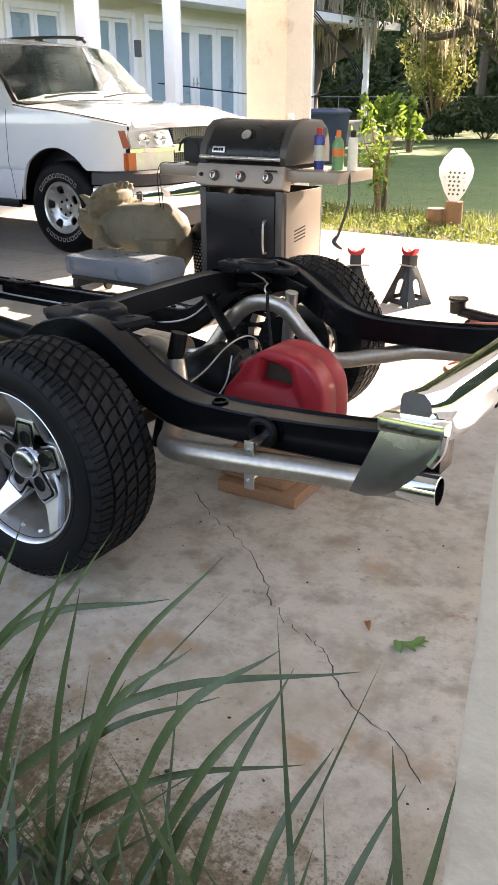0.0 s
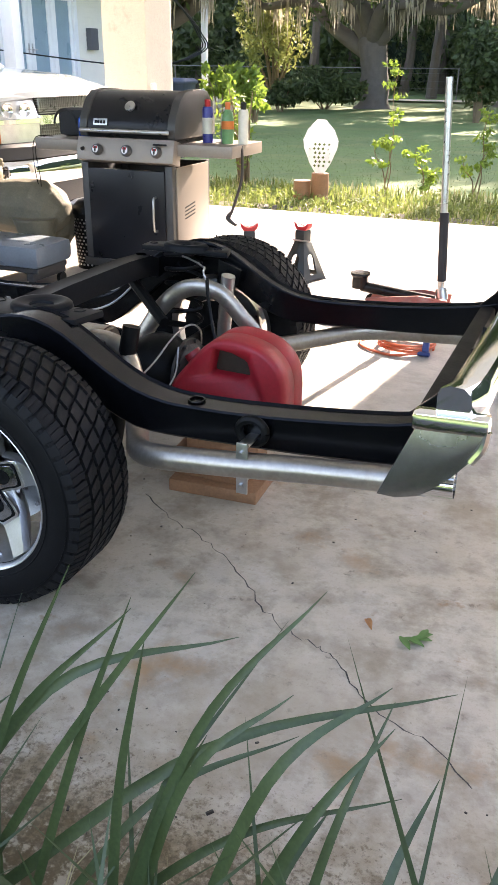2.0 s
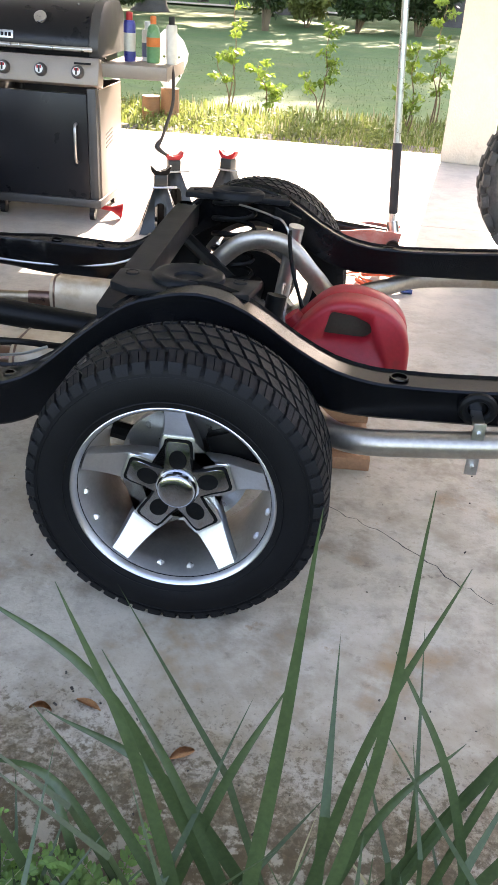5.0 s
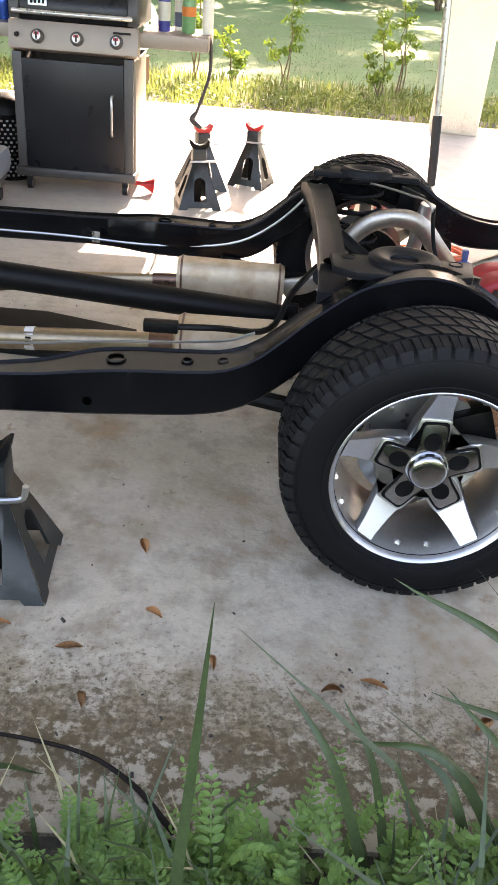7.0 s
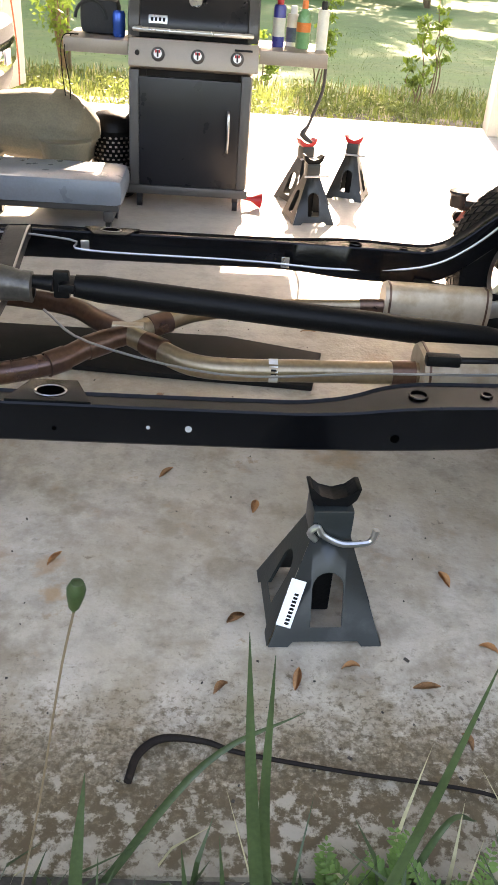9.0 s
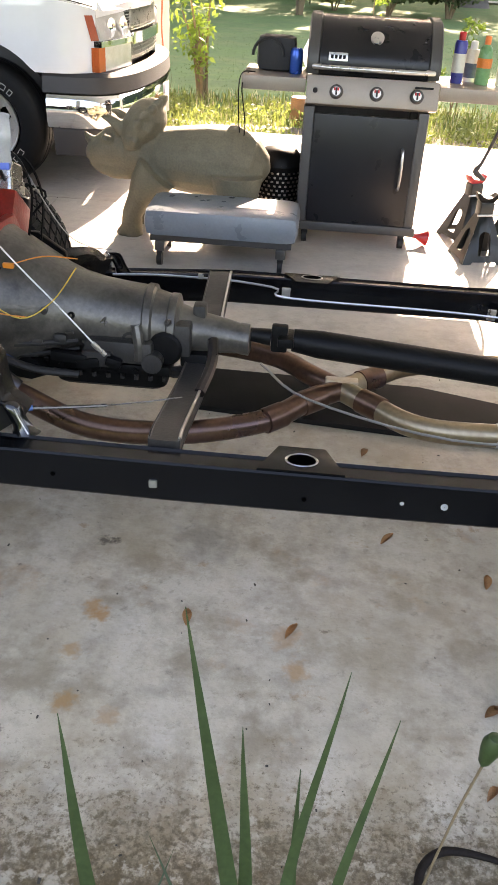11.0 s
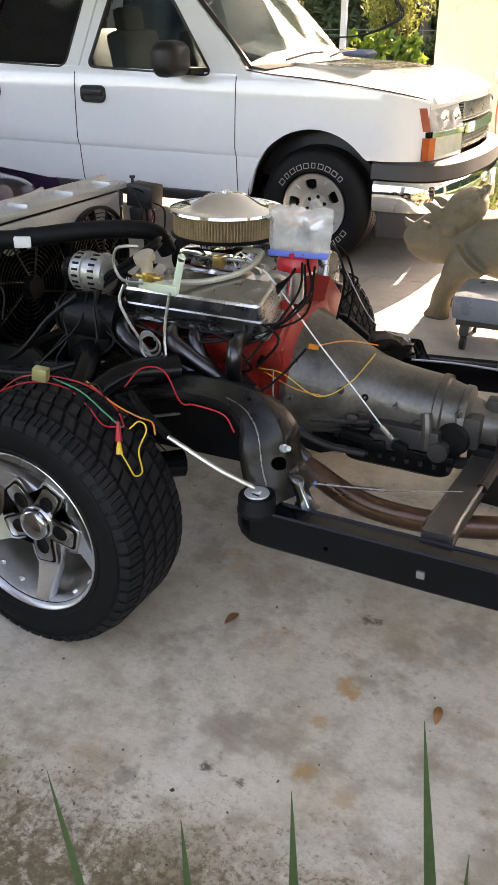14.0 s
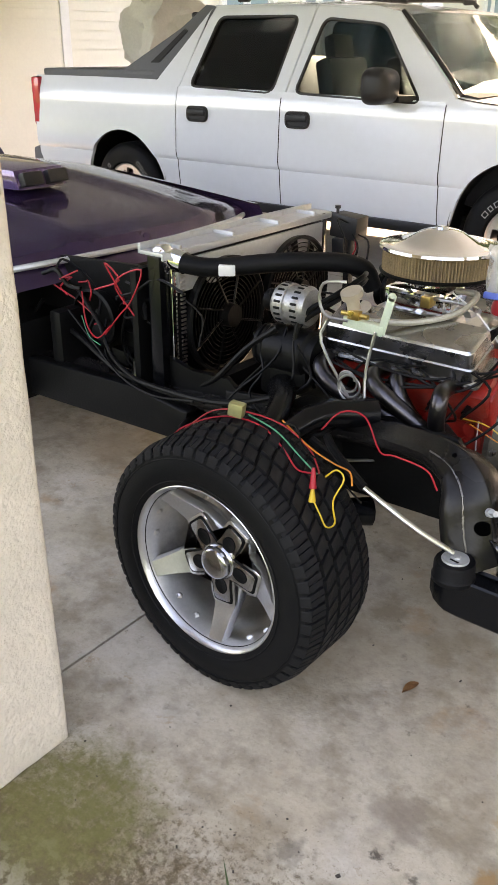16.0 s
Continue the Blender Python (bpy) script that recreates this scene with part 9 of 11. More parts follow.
# body, neck, skull, snout and jaw
lump(((-0.44, 0, 0.40), (-0.36, 0, 0.40), (-0.24, 0, 0.395), (-0.10, 0, 0.395), (0.03, 0, 0.395), (0.12, 0, 0.375), (0.18, 0, 0.35), (0.21, 0, 0.33)), (0.09, 0.145, 0.170, 0.186, 0.186, 0.155, 0.10, 0.04), 1.05)
lump(((-0.36, 0, 0.41), (-0.45, 0, 0.44), (-0.53, 0, 0.44)), (0.135, 0.135, 0.13), 0.9)
lump(((-0.47, 0, 0.45), (-0.56, 0, 0.435), (-0.63, 0, 0.425), (-0.69, 0, 0.405), (-0.735, 0, 0.395), (-0.765, 0, 0.39)), (0.10, 0.115, 0.108, 0.080, 0.058, 0.026), 0.95)
lump(((-0.47, 0, 0.38), (-0.54, 0, 0.345), (-0.62, 0, 0.333), (-0.69, 0, 0.34), (-0.745, 0, 0.352)), (0.085, 0.082, 0.068, 0.050, 0.018), 0.9)
# dewlap folds
for x, z, r in ((-0.46, 0.36, 0.085), (-0.435, 0.35, 0.095)):
    lump(((x - 0.012, 0, z), (x, 0, z), (x + 0.012, 0, z)), (r * 0.9, r * 1.12, r * 0.9), 1.1)
# frill with a knobbed edge, brow horns, brows and nose horn
lump(((-0.52, 0, 0.49), (-0.475, 0, 0.535), (-0.435, 0, 0.58), (-0.40, 0, 0.625), (-0.375, 0, 0.66), (-0.365, 0, 0.675)), (0.075, 0.098, 0.105, 0.088, 0.052, 0.015), 1.9)
for k in range(9):
    u = math.radians(-84 + 21 * k)
    q = Vector((-0.46 + 0.105 * math.cos(u), 0.185 * math.sin(u), 0.575 + 0.105 * math.cos(u)))
    lump((q, q + Vector((0.014, 0.02 * math.sin(u), 0.014)), q + Vector((0.024, 0.034 * math.sin(u), 0.026))), (0.026, 0.019, 0.003))
for s in (-1, 1):
    lump(((-0.545, 0.080 * s, 0.535), (-0.58, 0.098 * s, 0.572), (-0.615, 0.104 * s, 0.594), (-0.655, 0.106 * s, 0.600)), (0.045, 0.030, 0.020, 0.005))
    lump(((-0.665, 0.072 * s, 0.482), (-0.64, 0.092 * s, 0.492), (-0.605, 0.098 * s, 0.490)), (0.010, 0.020, 0.010))
    lump(((-0.632, 0.092 * s, 0.488), (-0.617, 0.099 * s, 0.488), (-0.602, 0.099 * s, 0.488)), (0.010, 0.021, 0.010))
    lump(((-0.50, 0.10 * s, 0.49), (-0.475, 0.15 * s, 0.50), (-0.46, 0.19 * s, 0.51)), (0.05, 0.045, 0.012))
lump(((-0.715, 0, 0.445), (-0.755, 0, 0.475), (-0.775, 0, 0.505)), (0.034, 0.020, 0.003))
# legs and toes
for y, fx in ((-0.125, 0.0), (0.125, 0.05)):
    lump(((-0.36, y, 0.34), (-0.42 + fx, y, 0.27), (-0.455 + fx, y, 0.20), (-0.495 + fx, y, 0.12), (-0.50 + fx, y, 0.05), (-0.50 + fx, y, 0.0)), (0.115, 0.092, 0.066, 0.055, 0.058, 0.060))
    lump(((-0.47 + fx, y, 0.15), (-0.52 + fx, y, 0.13), (-0.55 + fx, y, 0.115)), (0.05, 0.03, 0.006))
    for k in (-1, 0, 1):
        lump(((-0.53 + fx, y + 0.034 * k, 0.03), (-0.56 + fx, y + 0.040 * k, 0.022), (-0.575 + fx, y + 0.042 * k, 0.016)), (0.028, 0.024, 0.008))
    lump(((0.06, y, 0.36), (0.06, y, 0.24), (0.02, y, 0.13), (0.0, y, 0.05), (-0.01, y, 0.0)), (0.145, 0.115, 0.08, 0.06, 0.066))
statue = solo("dinosaur_statue", bm, STATUE, "weathered tan horned dinosaur garden statue", "statue", "", pose(-2.10, 3.20, 0), 50)
md = statue.modifiers.new("blend", "REMESH")
md.mode, md.voxel_size, md.use_smooth_shade = "VOXEL", 0.0075, True
md = statue.modifiers.new("soften", "SMOOTH")
md.factor, md.iterations = 0.5, 3

# ---- low padded seat on a wheeled frame ----
VINYL = mk("blue_grey_vinyl", (0.15, 0.175, 0.20), 0.3, var=0.12, scale=9, bump=0.1, bscale=200)
stool = thing("creeper_seat", pose(-2.065, 2.77, 0), "grey padded low workshop seat on a wheeled frame", "seat")
bm = bm_new()
box(bm, (0, 0, 0.218), (0.755, 0.38, 0.14), bev=0.05)
part("cushion", bm, VINYL, stool, "blue-grey vinyl cushion")
bm = bm_new()
box(bm, (0, 0, 0.135), (0.70, 0.30, 0.03), bev=0.006)
for x in (-0.30, 0.30):
    box(bm, (x, 0, 0.10), (0.05, 0.34, 0.05), bev=0.008)
part("seat_frame", bm, GRILL_GREY, stool)
for x in (-0.30, 0.30):
    for y in (-0.15, 0.15):
        bm = bm_new()
        cyl(bm, (x - 0.012, y, 0.036), (x + 0.012, y, 0.036), 0.036, seg=16)
        box(bm, (x, y, 0.07), (0.03, 0.03, 0.03), bev=0.004)
        part("caster", bm, BLACK_TRIM, stool)

# ---- wire-mesh bucket ----
basket = thing("mesh_basket", pose(-1.83, 3.42, 0), "black perforated basket beside the grill", "basket")
bm = bm_new()
lathe(bm, [(0.115, 0.0), (0.13, 0.36), (0.135, 0.37), (0.125, 0.37), (0.11, 0.02), (0.0005, 0.02)], 30)
part("basket_liner", bm, DULL_BLACK, basket)
# bright steel chips imitate daylight showing through the holes
bm = bm_new()
for k in range(26):
    for j in range(14):
        a = 2 * math.pi * (k + 0.5 * (j % 2)) / 26
        r = 0.119 + 0.013 * j / 14
        box(bm, (r * math.cos(a), r * math.sin(a), 0.03 + j * 0.023), (0.004, 0.013, 0.010), (0, 0, math.degrees(a)))
tagged(part("perforation", bm, STEEL, basket), kind="stuff")
bm = bm_new()
lathe(bm, [(0.137, 0.36), (0.13, 0.40), (0.09, 0.44), (0.03, 0.455), (0.0005, 0.455)], 28)
part("basket_lid", bm, DULL_BLACK, basket)


# ---- jack stands ----
def jack_stand(name, m, label, size, head, group=""):
    """A pressed-steel stand: four sloping faces with cut-outs, a column and a cradle."""
    s = thing(name, m, label, "jack stand", group)
    h, b, t = size
    bm = bm_new()
    for k in range(4):
        rot = Matrix.Rotation(k * math.pi / 2, 4, "Z")
        def P(x, z, off=0.0):
            w = np.interp(z, (0, h), (b / 2, t / 2))
            return rot @ Vector((x, -float(w) + off, z))
        n = 8
        arch = [(0.035 * math.cos(math.pi * j / n) * b / 0.26, h * 0.53 + 0.035 * math.sin(math.pi * j / n)) for j in range(n + 1)]
        lowz = h * 0.18
        # frame of quads round an arched opening
        L = [(-b / 2 * 0.98, 0.0), (-b / 2 * 0.98 + 0.045, 0.0), (-b / 2 * 0.98 + 0.055, 0.012), (b / 2 * 0.98 - 0.055, 0.012), (b / 2 * 0.98 - 0.045, 0.0), (b / 2 * 0.98, 0.0), (t / 2, h), (-t / 2, h)]
        hole = [(-0.035 * b / 0.26, lowz)] + [(-x, z) for x, z in arch][::1]
        hole = [(0.035 * b / 0.26, lowz)] + arch + [(-0.035 * b / 0.26, lowz)]
        outer = [bm.verts.new(P(x, z)) for x, z in L]
        inner = [bm.verts.new(P(x, z)) for x, z in hole]
        deep = [bm.verts.new(P(x, z, 0.008)) for x, z in hole]
        # right side, left side, top and bottom patches
        i0, i1 = inner[0], inner[-1]
        mid = 1 + n // 2
        bm.faces.new((outer[3], outer[4], outer[5], i0))
        bm.faces.new((outer[2], outer[3], i0, i1))
        bm.faces.new((outer[0], outer[1], outer[2], i1))
        bm.faces.new([outer[5], outer[6]] + inner[mid::-1])
        bm.faces.new([outer[6], outer[7], inner[mid]])
        bm.faces.new([outer[7], outer[0]] + inner[:mid - 1:-1])
        for u, v, uu, vv in zip(inner, inner[1:], deep, deep[1:]):
            bm.faces.new((u, v, vv, uu))
    bmesh.ops.remove_doubles(bm, verts=bm.verts, dist=0.002)
    body = part("stand_base", bm, STAND_GREY, s, "grey painted pressed steel base", 25)
    bm = bm_new()
    box(bm, (0, 0, h + 0.02), (t * 1.05, t * 1.05, 0.09), bev=0.006)
    part("column", bm, STAND_GREY, s)
    bm = bm_new()
    box(bm, (0, 0, h * 0.46), (t * 0.55, t * 0.55, h * 0.84), bev=0.006)
    part("ratchet_bar", bm, DULL_BLACK, s)
    z = h + 0.06
    bm = bm_new()
    prism(bm, [(-0.058, 0.05), (-0.05, 0.02), (-0.03, 0.0), (0.03, 0.0), (0.05, 0.02), (0.058, 0.05), (0.048, 0.05), (0.03, 0.028), (0.0, 0.02), (-0.03, 0.028), (-0.048, 0.05)], 0.05, Matrix.Translation((0, 0.025, z)) @ Matrix(((1, 0, 0, 0), (0, 0, -1, 0), (0, 1, 0, 0), (0, 0, 0, 1))), 0.003)
    part("cradle", bm, head, s)
    bm = bm_new()
    if "handle" in label:
        tube(bm, ((-0.035, -t * 0.62, h - 0.005), (-0.05, -t * 0.62, h + 0.014), (-0.035, -t * 0.62, h + 0.03), (-0.02, -t * 0.62, h + 0.008), (0.02, -t * 0.66, h - 0.012), (0.06, -t * 0.72, h - 0.008), (0.085, -t * 0.72, h), (0.092, -t * 0.72, h + 0.03)), 0.0075, 8, 4)
    else:
        tube(bm, ((-0.05, -t * 0.55, h), (0.09, -t * 0.55, h + 0.005)), 0.006, 8, 1)
    part("pin", bm, STEEL, s)
    return s


near_stand = jack_stand("jack_stand", pose(-0.965, -0.035, 0, 0, 0, 3), "grey steel jack stand with a bent pin handle", (0.245, 0.262, 0.085), DULL_BLACK)
bm = bm_new()
prism(bm, ((-0.017, -0.055), (0.017, -0.055), (0.017, 0.055), (-0.017, 0.055)), 0.0012, Matrix.Translation((-0.083, -0.1065, 0.108)) @ pose(0, 0, 0, 67, 0, 0) @ pose(0, 0, 0, 0, 0, -17))
part("label", bm, WHITE_PLASTIC, near_stand, "white paper label")
bm = bm_new()
for k in range(9):
    prism(bm, ((0.0, -0.004), (0.010, -0.004), (0.010, 0.0015), (0.0, 0.0015)), 0.0006, Matrix.Translation((-0.083, -0.1065, 0.108)) @ pose(0, 0, 0, 67, 0, 0) @ pose(0, 0, 0.0013, 0, 0, -17) @ Matrix.Translation((0, -0.045 + 0.0085 * k, 0)))
part("label_print", bm, DULL_BLACK, near_stand)
jack_stand("jack_stand", pose(-0.725, 3.49, 0, 0, 0, 24), "silver-grey jack stand with a red cradle", (0.25, 0.25, 0.07), RED_PAINT, "far jack stands")
jack_stand("jack_stand", pose(-0.72, 3.12, 0, 0, 0, 12), "large silver-grey steel jack stand", (0.24, 0.24, 0.07), DULL_BLACK, "far jack stands")
jack_stand("jack_stand", pose(-0.425, 3.66, 0, 0, 0, -20), "silver-grey jack stand with a red cradle", (0.25, 0.23, 0.07), RED_PAINT, "far jack stands")

# ---- floor jack ----
JACK_RED = mk("worn_red_jack_paint", (0.30, 0.10, 0.08), 0.5, metal=0.3, var=0.25, scale=14, col2=(0.3, 0.29, 0.28), stain=0.35)
jack = thing("floor_jack", pose(0.36, 3.12, 0), "worn red trolley jack with an upright handle", "jack")
bm = bm_new()
for y in (-0.08, 0.08):
    prism(bm, ((-0.22, 0.02), (0.24, 0.02), (0.26, 0.12), (0.10, 0.13), (-0.18, 0.09)), 0.012, Matrix.Translation((0, y, 0)) @ Matrix(((1, 0, 0, 0), (0, 0, -1, 0), (0, 1, 0, 0), (0, 0, 0, 1))), 0.003)
box(bm, (0.15, 0, 0.07), (0.16, 0.12, 0.07), bev=0.012)
part("jack_body", bm, JACK_RED, jack)
bm = bm_new()
tube(bm, ((0.18, 0, 0.09), (-0.05, 0, 0.11), (-0.24, 0, 0.13)), 0.03, 10, 1)
part("lift_arm", bm, GREY_PAINT, jack)
bm = bm_new()
cyl(bm, (-0.25, 0, 0.12), (-0.25, 0, 0.19), 0.045, 0.045)
lathe(bm, [(0.05, 0.0), (0.058, 0.012), (0.056, 0.022), (0.04, 0.018), (0.0005, 0.018)], 24, pose(-0.25, 0, 0.185))
part("saddle", bm, GREY_PAINT, jack)
for x, r in ((-0.20, 0.035), (0.22, 0.04)):
    for y in (-0.10, 0.10):
        bm = bm_new()
        cyl(bm, (x, y - 0.018, r), (x, y + 0.018, r), r, seg=20)
        part("jack_wheel", bm, DULL_BLACK, jack)
bm = bm_new()
tube(bm, ((0.22, 0, 0.10), (0.205, 0.01, 0.16)), 0.032, 12, 1)
part("handle_socket", bm, STEEL, jack)
bm = bm_new()
tube(bm, ((0.205, 0.01, 0.15), (0.125, 0.08, 1.22)), 0.019, 14, 1)
handle = part("handle", bm, STEEL, jack, "long steel jack handle")
bm = bm_new()
tube(bm, ((0.204, 0.011, 0.20), (0.177, 0.035, 0.56)), 0.025, 14, 1)
part("foam_sleeve", bm, CLOTH_BLACK, handle, "black foam handle sleeve")
# air hose coil beside it
HOSE = mk("orange_air_hose", (0.6, 0.12, 0.05), 0.45, var=0.15, scale=20)
coil = thing("air_hose", pose(0.53, 2.50, 0) @ Matrix.Scale(0.78, 4), "coiled orange air hose on the slab", "hose")
bm = bm_new()
tube(bm, [((0.17 + 0.012 * math.sin(a * 0.7)) * math.cos(a), (0.15 + 0.012 * math.cos(a * 0.9)) * math.sin(a), 0.012 + 0.0026 * a) for a in (k * 0.3 for k in range(64))], 0.0085, 8, 1)
tube(bm, ((0.10, -0.12, 0.015), (-0.05, -0.20, 0.010), (-0.24, -0.12, 0.010), (-0.30, 0.02, 0.010), (-0.22, 0.16, 0.012), (-0.10, 0.14, 0.03)), 0.0085, 8, 6)
part("hose_loop", bm, HOSE, coil)
bm = bm_new()
cyl(bm, (0.10, -0.12, 0.016), (0.17, -0.13, 0.018), 0.014)
box(bm, (0.14, -0.10, 0.055), (0.04, 0.04, 0.09), bev=0.01)
part("hose_fitting", bm, mk("blue_plastic", (0.03, 0.06, 0.2), 0.4), coil, "blue and steel hose fitting")

# ---- fuel can on a stack of boards ----
stack_z = (0.0215, 0.0645, 0.1075, 0.1505)
for k, (x, y, rz, w, d) in enumerate(((0.30, 0.83, 3, 0.30, 0.25), (0.275, 0.84, -2, 0.26, 0.20), (0.28, 0.83, 5, 0.27, 0.21), (0.31, 0.85, 1, 0.25, 0.15))):
    bm = bm_new()
    box(bm, (0, 0, 0), (w, d, 0.042), bev=0.004)
    solo("board", bm, WOOD, "short stained wooden board in a stack", "board", "", pose(x, y, stack_z[k], 0, 0, rz), group="stacked boards")
fuel = thing("fuel_can", pose(0.345, 0.85, 0.172), "scuffed red plastic fuel can on wooden boards", "fuel can")
outline = [(0.88 * p - 0.02, 0.84 * q) for p, q in ((-0.20, 0.0), (0.17, 0.0), (0.17, 0.13), (0.18, 0.155), (0.195, 0.155), (0.197, 0.02), (0.225, 0.02), (0.232, 0.20), (0.222, 0.29), (0.19, 0.345), (0.14, 0.385), (0.06, 0.408), (-0.01, 0.408), (-0.06, 0.388), (-0.11, 0.338), (-0.17, 0.262), (-0.208, 0.215), (-0.215, 0.18), (-0.215, 0.03))]
bm = bm_new()
mxz = Matrix(((1, 0, 0, 0), (0, 0, -1, 0), (0, 1, 0, 0), (0, 0, 0, 1)))
for k in range(2):
    outline = [q for a, b in zip(outline, outline[1:] + outline[:1]) for q in ((a[0] * 0.75 + b[0] * 0.25, a[1] * 0.75 + b[1] * 0.25), (a[0] * 0.25 + b[0] * 0.75, a[1] * 0.25 + b[1] * 0.75))]
inward = []
for k in range(len(outline)):
    a, b = Vector(outline[k - 1]), Vector(outline[(k + 1) % len(outline)])
    t = (b - a).normalized()
    inward.append(Vector((-t.y, t.x)))
loft(bm, [[(p[0] + n.x * i, y, p[1] + n.y * i) for p, n in zip(outline, inward)] for y, i in ((-0.09, 0.016), (-0.088, 0.009), (-0.082, 0.003), (-0.072, 0.0), (-0.004, 0.0), (-0.002, 0.002), (0.002, 0.002), (0.004, 0.0), (0.072, 0.0), (0.082, 0.003), (0.088, 0.009), (0.09, 0.016))])
bmesh.ops.recalc_face_normals(bm, faces=bm.faces[:])
body = part("can_body", bm, RED_PLASTIC, fuel, "scuffed translucent red plastic", 55)
cut = bm_new()
prism(cut, [(-0.075, 0.222), (0.045, 0.218), (0.072, 0.235), (0.06, 0.285), (0.01, 0.305), (-0.055, 0.312)], 0.30, Matrix.Translation((0, 0.15, 0)) @ mxz, 0.012)
cutter = new("handle_opening", finish(cut, "handle_opening", RED_PLASTIC))
dg_tmp = body.modifiers.new("opening", "BOOLEAN")
dg_tmp.object, dg_tmp.operation, dg_tmp.solver = cutter, "DIFFERENCE", "EXACT"
cutter.parent = fuel
bpy.context.view_layer.update()
baked = bpy.data.meshes.new_from_object(body.evaluated_get(bpy.context.evaluated_depsgraph_get()))
body.modifiers.clear()
body.data = baked
bpy.data.objects.remove(cutter)
bm = bm_new()
cyl(bm, (-0.145, 0, 0.225), (-0.172, 0, 0.258), 0.030, 0.027)
part("can_cap", bm, RED_PLASTIC, fuel)
bm = bm_new()
box(bm, (-0.005, 0, 0.262), (0.15, 0.05, 0.11), bev=0.012)
part("handle_recess", bm, mk("dim_olive_plastic", (0.05, 0.042, 0.026), 0.6, var=0.3, scale=14), fuel, "dark olive block in the handle opening")

# ---- knobby off-road tyre, mat, rod, loose bits ----
kt = thing("knobby_tyre", pose(1.42, 3.02, 0), "mud-greyed knobby off-road tyre standing on the slab", "tyre")
MUD = mk("muddy_rubber", (0.05, 0.048, 0.045), 0.8, var=0.3, scale=14, col2=(0.2, 0.18, 0.16), stain=0.4, bump=0.3)
bm = bm_new()
lathe(bm, [(0.24, 0.10), (0.30, 0.13), (0.38, 0.13), (0.42, 0.10), (0.425, 0.0), (0.42, -0.10), (0.38, -0.13), (0.30, -0.13), (0.24, -0.10)], 48, pose(0, 0, 0.455, 90, 0, 0))
part("carcass", bm, MUD, kt)
bm = bm_new()
for k in range(26):
    for j, w in enumerate((-0.10, -0.03, 0.04, 0.10)):
        a = 2 * math.pi * (k + 0.5 * (j % 2)) / 26
        box(bm, (0.432 * math.cos(a), w, 0.455 + 0.432 * math.sin(a)), (0.035, 0.055, 0.06), (0, -math.degrees(a), 0), 0.006)
part("tread", bm, MUD, kt)
bm = bm_new()
lathe(bm, [(0.24, 0.09), (0.23, 0.05), (0.10, 0.03), (0.0005, 0.03)], 32, pose(0, 0, 0.455, 90, 0, 0))
part("rim", bm, DULL_BLACK, kt)

bm = bm_new()
prism(bm, ((-2.06, 1.46), (-1.18, 1.44), (-0.82, 1.33), (-0.88, 1.05), (-1.32, 1.09), (-2.06, 1.16)), 0.018, Matrix.Translation((0, 0, 0.001)), 0.004)
solo("rubber_mat", bm, mk("black_rubber_mat", (0.008, 0.0077, 0.0073), 0.65, var=0.25, scale=10, spec=0.1), "flat black rubber mat under the exhaust", "mat")
bm = bm_new()
tube(bm, ((-1.36, -0.53, 0.012), (-1.345, -0.47, 0.014), (-1.30, -0.435, 0.015), (-1.22, -0.44, 0.014), (-1.148, -0.464, 0.013), (-0.95, -0.50, 0.012), (-0.701, -0.538, 0.012), (-0.58, -0.60, 0.012), (-0.491, -0.694, 0.012)), 0.007, 10, 5, True, (0.008, 0.0085, 0.008, 0.006, 0.005, 0.004, 0.004, 0.005, 0.006))
solo("dead_stem", bm, mk("dark_dry_stem", (0.016, 0.0115, 0.009), 0.7, var=0.4, scale=30, spec=0.15), "dark hooked dry plant stem on the slab", "stem")
spray = thing("red_funnel", pose(-1.05, 3.27, 0), "red plastic funnel lying on the slab", "funnel")
bm = bm_new()
lathe(bm, [(0.045, 0.0), (0.04, 0.01), (0.014, 0.06), (0.011, 0.13)], 20, pose(0.07, 0, 0.045, 0, -82, 10))
part("cone", bm, RED_PAINT, spray)

# ---- leaves and litter on the slab ----
LEAF = mk("dry_leaf", (0.40, 0.19, 0.075), 0.7, var=0.4, scale=40, obrand=0.8)
GREEN_LEAF = mk("fresh_leaf", (0.10, 0.2, 0.05), 0.5, var=0.2, scale=40, trans=0.2)


def leaf_mesh(l, w, curl):
    bm = bm_new()
    rows = []
    for i in range(7):
        t = i / 6
        hw = w / 2 * math.sin(math.pi * min(1, t * 0.97 + 0.03)) ** 0.8 + 0.0004
        z = curl * math.sin(math.pi * t) + 0.004
        rows.append([bm.verts.new((l * (t - 0.5), -hw, z + 0.4 * curl)), bm.verts.new((l * (t - 0.5), 0, z)), bm.verts.new((l * (t - 0.5), hw, z + 0.5 * curl))])
    ring_faces(bm, rows, False, False)
    bmesh.ops.solidify(bm, geom=bm.faces[:], thickness=0.0006)
    return finish(bm, "leaf", LEAF, 80)


